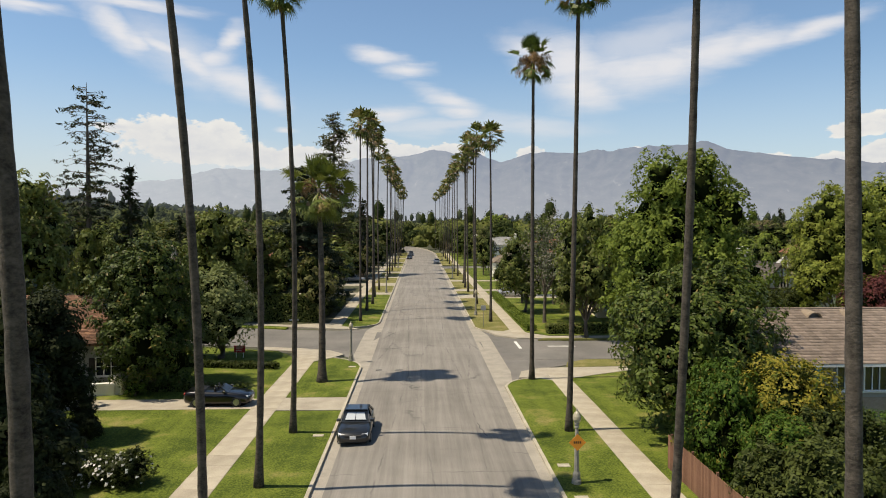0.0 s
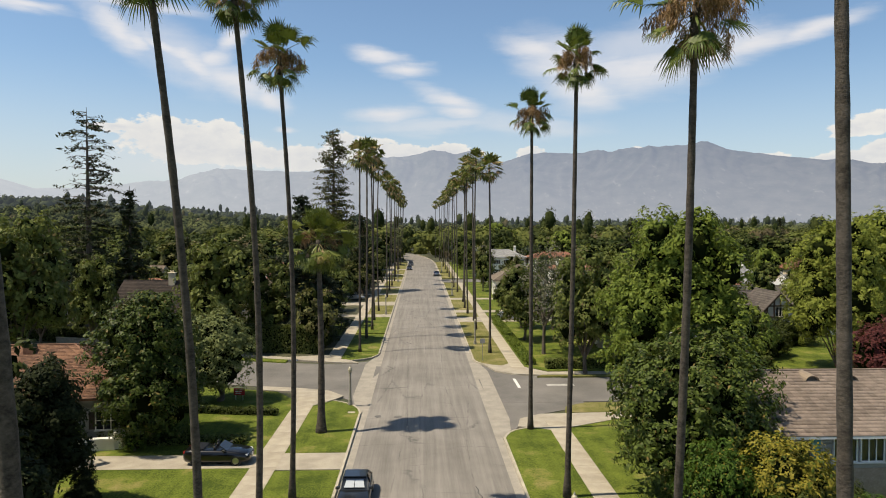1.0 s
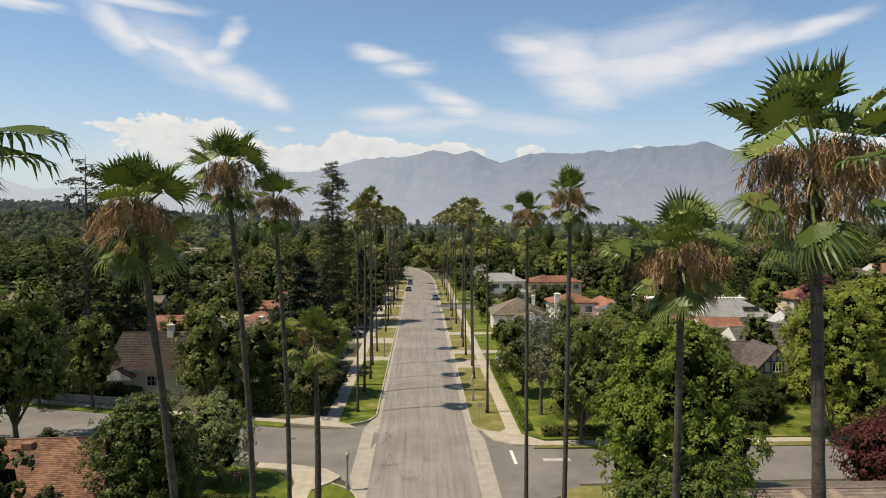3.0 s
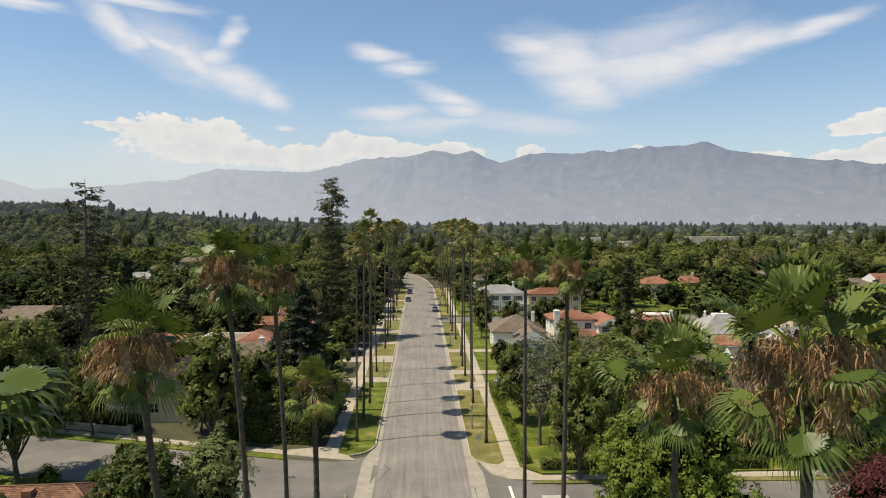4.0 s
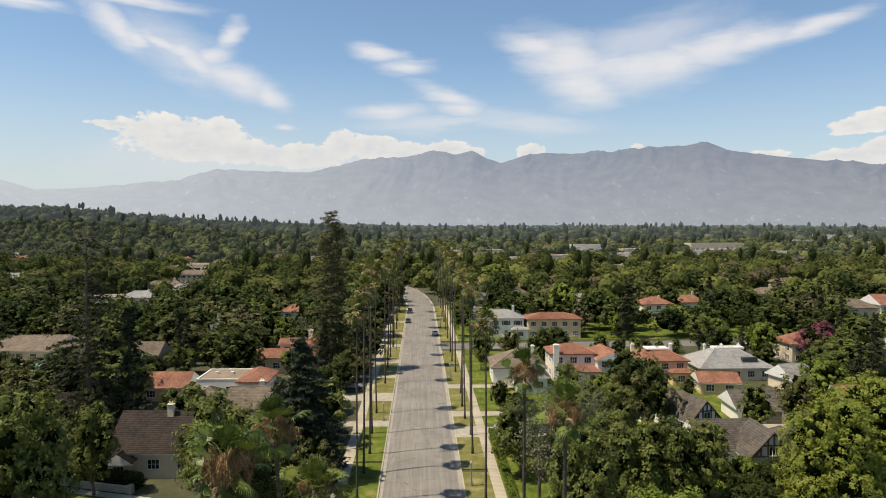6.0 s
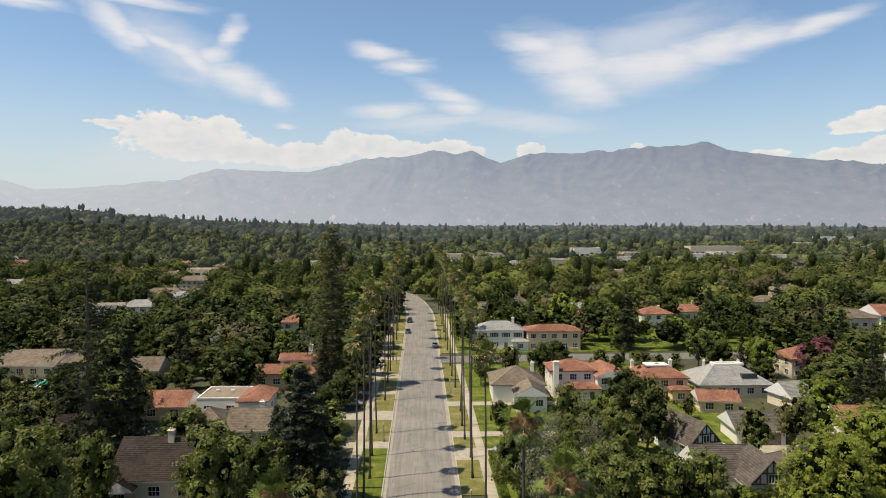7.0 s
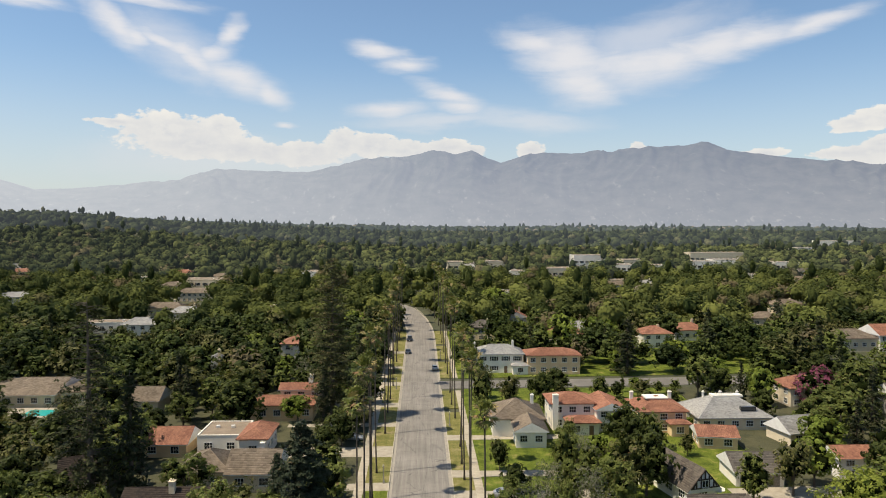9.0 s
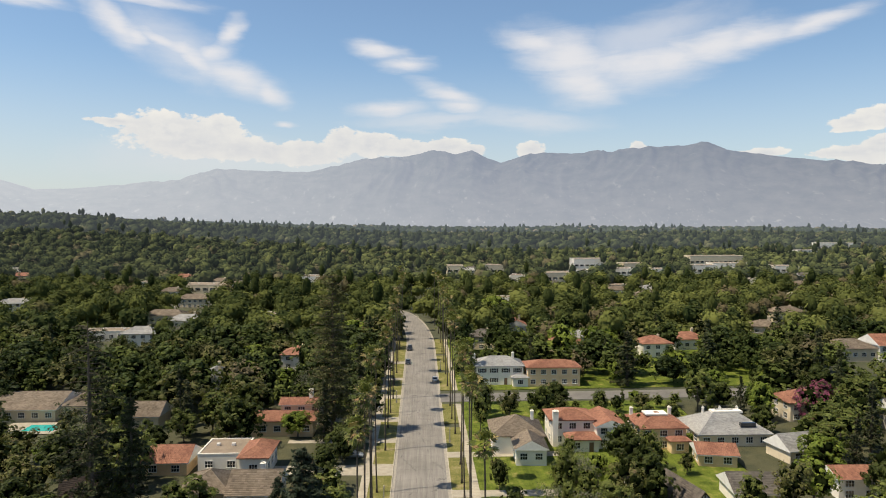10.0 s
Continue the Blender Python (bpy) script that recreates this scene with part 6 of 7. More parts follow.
PLATE = plain("number_plate", (0.75, 0.76, 0.78), 0.5)


def lofted(sections, bm=None):
    """A closed skin through rings of equal count."""
    bm = bm or bmesh.new()
    rings = [[bm.verts.new(p) for p in s] for s in sections]
    n = len(rings[0])
    for a, b in zip(rings, rings[1:]):
        for k in range(n):
            bm.faces.new((a[k], a[(k + 1) % n], b[(k + 1) % n], b[k]))
    bm.faces.new(rings[0][::-1])
    bm.faces.new(rings[-1])
    bmesh.ops.recalc_face_normals(bm, faces=bm.faces[:])
    return bm


def car(x, y, turn, paint, label, length=4.55, width=1.82, height=1.45, open_top=False, shade=False, z=0.0, light=False):
    """A saloon car facing -y: lower body, glasshouse, roof, wheels, lamps, mirrors."""
    ob = thing("car", pose(x, y, z, 0, 0, turn), label, "car", "parked cars")
    L, W2 = length / 2, width / 2
    # stations: along, sill, shoulder height, half width
    st = [(-1.0, 0.34, 0.56, 0.70), (-0.97, 0.24, 0.68, 0.86), (-0.86, 0.2, 0.78, 0.97), (-0.6, 0.2, 0.88, 1.0), (-0.36, 0.2, 0.95, 1.0), (0.0, 0.2, 0.97, 1.0), (0.45, 0.2, 0.99, 1.0), (0.75, 0.22, 1.02, 0.98), (0.93, 0.28, 1.0, 0.9), (1.0, 0.38, 0.86, 0.78)]
    secs = []
    for f, lo, hi, hw in st:
        yy, w = f * L, hw * W2
        secs.append([(-w * 0.92, yy, lo), (-w, yy, lo + 0.16), (-w, yy, (lo + hi) / 2 + 0.08), (-w * 0.94, yy, hi - 0.05), (-w * 0.8, yy, hi), (w * 0.8, yy, hi), (w * 0.94, yy, hi - 0.05), (w, yy, (lo + hi) / 2 + 0.08), (w, yy, lo + 0.16), (w * 0.92, yy, lo)])
    part("body", lofted(secs), paint, ob, smooth=True)
    top = height
    a, b, c, d = -0.34 * L, -0.02 * L, 0.42 * L, 0.8 * L
    if open_top:
        part("windscreen", lofted([[(-0.72, a, 0.93), (0.72, a, 0.93), (0.68, a + 0.06, 0.95), (-0.68, a + 0.06, 0.95)], [(-0.6, a + 0.55, 1.28), (0.6, a + 0.55, 1.28), (0.58, a + 0.58, 1.26), (-0.58, a + 0.58, 1.26)]]), GLASS, ob)
        part("folded_roof", lofted([[(-0.66, 0.4 * L, 0.97), (0.66, 0.4 * L, 0.97), (0.66, 0.4 * L, 1.06), (-0.66, 0.4 * L, 1.06)], [(-0.66, 0.7 * L, 0.97), (0.66, 0.7 * L, 0.97), (0.6, 0.66 * L, 1.12), (-0.6, 0.66 * L, 1.12)]]), BLACK, ob)
        for s in (-0.36, 0.36):
            bm = boxed(s - 0.24, s + 0.24, 0.1, 0.24, 0.8, 1.2, 0.05)
            box(bm, s - 0.12, s + 0.12, 0.12, 0.22, 1.2, 1.34, 0.03)
            part("seat", bm, BLACK, ob)
    else:
        def ring(yy, zz, w):
            return [(-w, yy, zz), (w, yy, zz)]
        low, up = W2 * 0.86, W2 * 0.68
        bm = bmesh.new()
        p = [bm.verts.new(q) for q in ((-low, a, 0.93), (low, a, 0.93), (low, d, 1.0), (-low, d, 1.0), (-up, b, top - 0.05), (up, b, top - 0.05), (up, c, top - 0.05), (-up, c, top - 0.05))]
        for q in ((0, 1, 5, 4), (1, 2, 6, 5), (2, 3, 7, 6), (3, 0, 4, 7), (4, 5, 6, 7), (3, 2, 1, 0)):
            bm.faces.new([p[i] for i in q])
        part("glasshouse", bm, GLASS, ob, "dark tinted glass")
        bm = boxed(-up - 0.03, up + 0.03, b - 0.08, c + 0.1, top - 0.055, top, 0.035)
        rf = part("roof", bm, paint, ob)
        for s in (-1, 1):
            bm = tube([(s * (low + 0.01), a, 0.94), (s * (up + 0.02), b, top - 0.04)], [0.04, 0.035], 5)
            part("pillar", bm, paint, ob)
            part("pillar", tube([(s * (low + 0.01), d, 1.0), (s * (up + 0.02), c, top - 0.04)], [0.06, 0.05], 5), paint, ob)
            part("pillar", tube([(s * (low + 0.012), 0.2 * L, 0.97), (s * (up + 0.025), 0.18 * L, top - 0.04)], [0.04, 0.035], 5), BLACK, ob)
        if shade:
            bm = bmesh.new()
            for k in range(2):
                t0 = -0.58 + k * 0.6
                q = [bm.verts.new(v) for v in ((t0, a + 0.1, 1.06), (t0 + 0.56, a + 0.1, 1.06), (t0 * 0.82 + 0.46, b - 0.14, top - 0.17), (t0 * 0.82, b - 0.14, top - 0.17))]
                bm.faces.new(q)
            bmesh.ops.translate(bm, verts=bm.verts[:], vec=(0, -0.025, 0.02))
            part("sunshade", bm, SHADE, ob, "silver folding sunshade behind the windscreen")
    for s in (-1, 1):
        part("mirror", boxed(s * (W2 * 0.9), s * (W2 + 0.14), a + 0.1, a + 0.28, 0.95, 1.1, 0.03), paint, ob)
        part("headlight", lofted([[(s * W2 * 0.52, -L * 0.985, 0.58), (s * W2 * 0.86, -L * 0.95, 0.6), (s * W2 * 0.86, -L * 0.93, 0.72), (s * W2 * 0.52, -L * 0.955, 0.7)], [(s * W2 * 0.52, -L * 0.9, 0.58), (s * W2 * 0.86, -L * 0.88, 0.6), (s * W2 * 0.88, -L * 0.86, 0.74), (s * W2 * 0.52, -L * 0.9, 0.72)]]), LAMP, ob)
        part("tail_light", boxed(s * W2 * 0.5, s * W2 * 0.84, L * 0.94, L * 0.99, 0.78, 0.92, 0.02), TAIL, ob)
        for f in (-0.6, 0.6):
            hub = Matrix.Translation((s * (W2 - 0.1), f * L, 0.33)) @ pose(0, 0, 0, 0, 90 * s)
            bm = turned([(0.22, -0.11), (0.31, -0.11), (0.335, -0.06), (0.335, 0.06), (0.31, 0.11), (0.22, 0.11)], 20)
            bmesh.ops.transform(bm, matrix=hub, verts=bm.verts[:])
            wheel = part("wheel", bm, TYRE, ob)
            bm = turned([(0.21, 0.07), (0.215, 0.112), (0.19, 0.118), (0.06, 0.1), (0.03, 0.12)], 12)
            bmesh.ops.transform(bm, matrix=hub, verts=bm.verts[:])
            part("rim", bm, RIM, wheel)
    part("grille", boxed(-W2 * 0.5, W2 * 0.5, -L * 1.0, -L * 0.96, 0.52, 0.66, 0.02), BLACK, ob)
    part("bumper", boxed(-W2 * 0.78, W2 * 0.78, -L * 0.995, -L * 0.93, 0.28, 0.44, 0.03), BLACK, ob)
    part("number_plate", boxed(-0.16, 0.16, -L * 1.012, -L * 0.995, 0.46, 0.62, 0.005), PLATE, ob, "pale number plate with plain bars")
    return ob


car(-4.3, 38.7, 0, car_paint("graphite_paint", (0.02, 0.022, 0.025)), "dark grey saloon parked at the kerb with a sunshade", 4.5, 1.84, 1.5, shade=True)
car(-13.9, 45.2, 90, car_paint("black_paint", (0.006, 0.006, 0.007)), "black open-top car parked on a driveway", 4.3, 1.8, 1.3, open_top=True, z=0.142)
SILVER, DARKP = car_paint("silver_paint", (0.45, 0.46, 0.47)), car_paint("dark_paint", (0.02, 0.022, 0.027))
car(4.4, 211, 180, SILVER, "pale silver car parked at the kerb")
car(-4.4, 237, 0, DARKP, "dark car parked at the kerb")
car(-4.2, 262, 0, DARKP, "dark van parked at the kerb", 4.9, 1.95, 1.9)
car(14.4, 112.3, 90, SILVER, "silver car parked on a driveway", z=0.142)
car(-14.5, 143, 90, SILVER, "pale car parked on a driveway", z=0.142)

# ---- street furniture ----
STONE = surface("lamp_concrete", (0.2, 0.19, 0.16), (0.34, 0.32, 0.28), 3, 25, 0.9, 0.3)
GLOBE = plain("milk_glass", (0.4, 0.36, 0.26), 0.3)


def street_lamp(x, y, sign=False):
    ob = thing("street_lamp", pose(x, y, 0.12) @ Matrix.Scale(0.93, 4), "fluted concrete lamp post with white globe" + (" and orange warning sign" if sign else ""), "street lamp", "lamps along the street")
    part("base", turned([(0.24, -0.1), (0.24, 0.18), (0.2, 0.24), (0.19, 0.5), (0.14, 0.62)], 8), STONE, ob)
    part("post", turned([(0.125, 0.6), (0.11, 1.6), (0.085, 2.75), (0.12, 2.8), (0.12, 2.86), (0.07, 2.9)], 8), STONE, ob)
    part("fitter", turned([(0.08, 2.9), (0.13, 2.95), (0.13, 3.05)], 12), STONE, ob)
    part("globe", turned([(0.12, 3.05), (0.2, 3.2), (0.2, 3.35), (0.13, 3.52), (0.05, 3.6)], 14), GLOBE, ob, "white glass acorn globe")
    part("finial", turned([(0.05, 3.6), (0.06, 3.64), (0.015, 3.74)], 8), STONE, ob)
    if sign:
        m = pose(0, -0.16, 2.1, 0, 45, 0)
        bm = boxed(-0.3, 0.3, -0.012, 0.0, -0.3, 0.3, 0.004)
        s = part("warning_sign", bm, plain("orange_sign", (0.75, 0.28, 0.03), 0.5), ob, "orange diamond warning sign")
        s.matrix_basis = m
        bm = bmesh.new()
        for k in range(4):
            box(bm, -0.19 + k * 0.1, -0.13 + k * 0.1, -0.018, -0.0125, -0.05, 0.06)
        t = part("lettering", bm, BLACK, s)
        t.matrix_basis = pose(0, 0, 0, 0, -45, 0)
        part("strap", boxed(-0.12, 0.12, -0.16, 0.1, 2.05, 2.09), IRON, ob)
    return ob


street_lamp(6.5, 30.7, True)
for x, y in ((-6.7, 59.3), (-6.6, 119.0), (6.6, 89.0), (6.5, 152), (-6.7, 186), (6.5, 225)):
    street_lamp(x, y)

POLE = plain("galvanised", (0.4, 0.41, 0.42), 0.45, 0.9)
ob = thing("street_sign", pose(-12.6, 64.6, 0.13), "grey post with two street name blades at the corner", "street sign")
part("post", turned([(0.03, -0.1), (0.03, 3.1)], 10), POLE, ob)
BLADE = plain("sign_blade", (0.2, 0.22, 0.24), 0.5)
for k, turn in enumerate((0, 90)):
    b = part("name_blade", boxed(-0.45, 0.45, -0.012, 0.012, 2.78 + k * 0.2, 2.95 + k * 0.2, 0.004), BLADE, ob)
    b.rotation_euler = (0, 0, radians(turn + 10))
    part("lettering", boxed(-0.32, 0.32, -0.017, -0.0125, 2.83 + k * 0.2, 2.9 + k * 0.2), PLATE, b)
ob = thing("traffic_sign", pose(6.6, 78.2, 0.13), "thin grey sign post on the verge", "sign post")
part("post", turned([(0.03, -0.1), (0.03, 2.6)], 8), POLE, ob)
part("sign_plate", boxed(-0.3, 0.3, -0.03, -0.02, 2.0, 2.55, 0.004), POLE, ob)

ob = thing("yard_sign", pose(-16.8, 61.2, 0.13, 0, 0, -6) @ Matrix.Scale(0.82, 4), "red and white yard sign on two stakes in a lawn", "sign")
REDS = plain("red_sign", (0.5, 0.03, 0.04), 0.5)
for s in (-0.4, 0.4):
    part("stake", boxed(s - 0.03, s + 0.03, -0.03, 0.03, -0.1, 1.25), TRIM, ob)
part("board", boxed(-0.62, 0.62, -0.05, -0.03, 0.55, 1.3, 0.006), REDS, ob)
bm = bmesh.new()
for k in range(3):
    box(bm, -0.42, 0.42 - 0.1 * k, -0.056, -0.0505, 1.1 - k * 0.2, 1.18 - k * 0.2)
part("lettering", bm, PLATE, ob)

# gate pier with urn and a low curved white wall
ob = thing("gate_pier", pose(-21.8, 48.3, 0.13) @ Matrix.Scale(0.8, 4), "white rendered pier with a dark urn beside the driveway", "pier")
bm = boxed(-0.42, 0.42, -0.42, 0.42, -0.1, 1.25, 0.03)
part("shaft", bm, WALL["white"], ob)
part("cap", boxed(-0.52, 0.52, -0.52, 0.52, 1.252, 1.4, 0.03), WALL["white"], ob)
part("urn", turned([(0.16, 1.4), (0.1, 1.48), (0.22, 1.62), (0.27, 1.8), (0.2, 1.86)], 14), STONE, ob)
ob = thing("garden_wall", pose(0, 0, 0.13), "low curved white rendered garden wall", "garden wall")
pts = [(-21.9 - 3.6 * math.sin(a * 1.5 / 10), 47.75 - 2.6 * (1 - math.cos(a * 1.5 / 10))) for a in range(11)]
bm = bmesh.new()
inner, outer = [], []
for i, (px, py) in enumerate(pts):
    inner.append((px, py))
    outer.append((px - 0.12, py + 0.3))
slab(inner + outer[::-1], -0.2, 0.75, bm)
part("wall", bm, WALL["white"], ob)
bm = slab([(x_ + 0.05, y_ - 0.06) for x_, y_ in inner] + [(x_ - 0.05, y_ + 0.06) for x_, y_ in outer[::-1]], 0.752, 0.84)
part("coping", bm, TRIM, ob)

ob = thing("garden_wall", pose(-43.2, 89.6, 0.1, 0, 0, -16.6), "low grey concrete garden wall along the side street", "garden wall")
part("wall", boxed(-5.6, 5.6, -0.12, 0.12, -0.2, 0.85, 0.02), STONE, ob)
part("coping", boxed(-5.65, 5.65, -0.17, 0.17, 0.852, 0.94, 0.02), KERB, ob)
part("pier", boxed(5.66, 6.3, -0.32, 0.32, -0.2, 1.2, 0.03), STONE, ob)

# wooden fence beside the footway
FENCE = surface("fence_wood", (0.13, 0.06, 0.035), (0.27, 0.14, 0.085), 1, 14, 0.9, 0.4, shift=0.6, stretch=(4, 4, 0.4))
ob = thing("wooden_fence", pose(11.45, 17.0, 0.1, 0, 0, 0), "reddish-brown board fence beside the footway", "fence")
bm = boxed(-0.012, 0.012, 0, 0.142, 0, 1.65, 0.004)
me = bpy.data.meshes.new("board")
bm.to_mesh(me)
bm.free()
me.materials.append(FENCE)
for i in range(104):
    b = child("board", me, ob)
    b.location = (random.uniform(-0.006, 0.006) + 0.0 * i, i * 0.15, random.uniform(-0.02, 0.02))
for i in range(7):
    part("post", boxed(0.03, 0.13, i * 2.55, i * 2.55 + 0.1, -0.1, 1.75, 0.006), FENCE, ob)
for z in (0.4, 1.3):
    part("rail", boxed(0.016, 0.05, 0, 15.5, z, z + 0.09), FENCE, ob)
for x, y in ((6.35, 29.0), (-6.4, 38.2), (-6.35, 56.8), (6.4, 33.0)):
    ob = part("utility_cover", boxed(-0.3, 0.3, -0.2, 0.2, 0.0, 0.05, 0.01), KERB)
    ob.location = (x, y, 0.115)
    tagged(ob, "pale concrete utility box cover in the grass", "utility cover")


# ---- hedges and bushes ----
def hedge(x0, x1, y0, y1, h, leaf, label, seed, size=0.11, density=90, turn=0, at=None):
    """A clipped hedge: a body in painted near-black shade, covered with small leaves on its top and sides."""
    rng = np.random.default_rng(seed)
    cx, cy = (x0 + x1) / 2, (y0 + y1) / 2
    w, d = (x1 - x0) / 2, (y1 - y0) / 2
    ob = thing("hedge", pose(cx, cy, 0.1, 0, 0, turn), label, "hedge")
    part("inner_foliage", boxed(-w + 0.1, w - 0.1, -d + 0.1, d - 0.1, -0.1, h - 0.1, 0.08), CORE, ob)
    n = int(min(9000, density * (4 * w * d + 2 * (w + d) * 2 * h)))
    p = rng.uniform(-1, 1, (n, 3)) * np.array([w, d, h / 2]) + np.array([0, 0, h / 2])
    nr = np.zeros((n, 3))
    areas = np.array([4 * w * d, 2 * d * h, 2 * d * h, 2 * w * h, 2 * w * h])
    pick = rng.choice(5, n, p=areas / areas.sum())
    for k, (ax, val, s) in enumerate(((2, h, 1), (0, w, 1), (0, -w, -1), (1, d, 1), (1, -d, -1))):
        on = pick == k
        p[on, ax] = val + rng.normal(0, 0.05, on.sum())
        nr[on, ax] = s
    child("leaves", quads_mesh("leaves", *leaves(p, nr + np.array([0, 0, 0.3]), size, rng, 0.6, 0.55), LEAF[leaf]), ob)
    return ob


hedge(11.2, 12.2, 75.5, 112, 0.75, "light", "low clipped yellow-green hedge along the footway", 1)
hedge(13.2, 34, 73.4, 74.6, 1.0, "mid", "clipped dark green hedge at the corner garden", 2)
hedge(-22, -12.4, 56.6, 57.3, 0.5, "dark", "low box hedge across a front lawn", 3, turn=-8)
hedge(-26, -13.2, 48.6, 49.8, 0.45, "mid", "low planting border beside the driveway", 4)
hedge(-24, -12.6, 83.6, 85.8, 3.2, "dark", "tall dark clipped hedge at the corner", 5, 0.16, 60, turn=-10)
hedge(-58, -36.5, 92.0, 93.4, 1.9, "dark", "dark clipped hedge along the side street", 6, 0.16, 60, turn=-16.6)
hedge(34, 38.2, 73.2, 74.6, 1.1, "mid", "clipped hedge along the side street", 7)
hedge(-13.0, -12.0, 96, 104, 1.0, "mid", "low clipped hedge beside the footway", 8)
hedge(45, 80, 150.4, 152, 1.6, "light", "clipped light green garden hedge", 9, 0.2, 30)
for i, (x, y, key, h, lab) in enumerate([
        (-14.0, 31.1, "shrub_dark", 1.5, "bush covered in white flowers"), (-15.38, 31.3, "shrub_dark", 1.4, "bush covered in white flowers"), (-16.86, 31.5, "shrub_dark", 1.5, "bush covered in white flowers"), (-18.24, 31.3, "shrub_dark", 1.3, "bush covered in white flowers"), (-19.62, 31.6, "shrub_dark", 1.5, "bush covered in white flowers"), (-21.0, 31.5, "shrub_dark", 1.4, "bush covered in white flowers"),
        (-18.5, 36.6, "juniper", 3.7, "small dark columnar conifer shrub on a lawn"),
        (13.7, 31.6, "shrub_light", 5.0, "bright green bush behind the fence"), (17.2, 31.8, "shrub_yellow", 5.2, "yellow-green bush behind the fence"), (14.8, 28.4, "shrub_light", 3.6, "green bush behind the fence"), (16.4, 29.0, "shrub_dark", 3.4, "dark green bush behind the fence"), (13.4, 26.4, "shrub_dark", 2.8, "dark green bush behind the fence"), (18.0, 29.8, "shrub_dark", 3.0, "dark green bush behind the fence"), (15.9, 25.6, "shrub_dark", 3.0, "dark green bush behind the fence"), (15.4, 33.4, "shrub_light", 3.6, "green bush behind the fence"),
        (18.2, 27.6, "shrub_dark", 3.6, "dark green bush in a garden"), (19.8, 30.0, "shrub_light", 3.2, "green leafy bush in a garden"), (20.5, 34.2, "shrub_dark", 3.0, "dark green bush in a garden"), (14.4, 24.4, "shrub_dark", 3.4, "dark green bush in a garden"), (17.5, 23, "shrub_dark", 3.8, "dark green bush in a garden"),
        (22.5, 28.5, "shrub_dark", 3.2, "dark green bush in a garden"), (26, 33.5, "shrub_light", 2.2, "green bush below windows"), (38.8, 78.4, "shrub_dark", 4.2, "rounded dark bush on a corner lawn"), (41.5, 80.5, "shrub_dark", 3.2, "rounded dark bush on a corner lawn"), (43.2, 87.4, "shrub_dark", 3.4, "dark bush below a half-timbered gable"), (46.4, 87.2, "shrub_dark", 3.2, "dark bush below a half-timbered gable"), (49.4, 87.6, "shrub_dark", 3.4, "dark bush below a half-timbered gable"),
        (-22.6, 51.2, "shrub_dark", 3.4, "dark bush under a magnolia"), (-20.5, 47.6, "shrub", 1.2, "low green shrub beside the white wall"), (-24.4, 44.0, "shrub", 1.4, "low green shrub beside the white wall"), (-25, 47.8, "shrub", 1.6, "green leafy shrub by the wall"),
        (-27.5, 66.5, "shrub", 2.2, "green leafy shrub in a garden"), (-32, 68, "shrub_light", 2.6, "green leafy shrub in a garden"), (-38, 70, "shrub", 2.2, "green leafy shrub in a garden"), (-13.5, 88, "shrub_dark", 2.2, "rounded dark shrub by the footway"), (-12.9, 91.5, "shrub_dark", 1.8, "rounded dark shrub by the footway")]):
    ob = plant(key, x, y, lab, h, 0.95 if "yellow" in key else 0.74 if h > 4.5 else 0.95 if "fence" in lab or "garden" in lab else 1.15, name="bush", category="bush")
    if "white flowers" in lab:
        rng = np.random.default_rng(300 + i)
        d = unit(rng.normal(0, 1, (64, 3)) + np.array([0, -0.4, 0.6]))
        c = d * np.array([2.1, 2.1, 1.5]) * rng.uniform(0.9, 1.05, (64, 1)) + np.array([0, 0, 1.5])
        c = c[c[:, 2] > 0.3]
        blossom = quads_mesh("flower", *joined([leaves(np.zeros((1, 3)) + rng.normal(0, 0.02, (1, 3)), np.array([[0, -0.3, 1.0]]), 0.17, rng, 0.5, 0.8) for _ in range(3)]), PETAL)
        for place in c:
            child("flower", blossom, ob).location = place


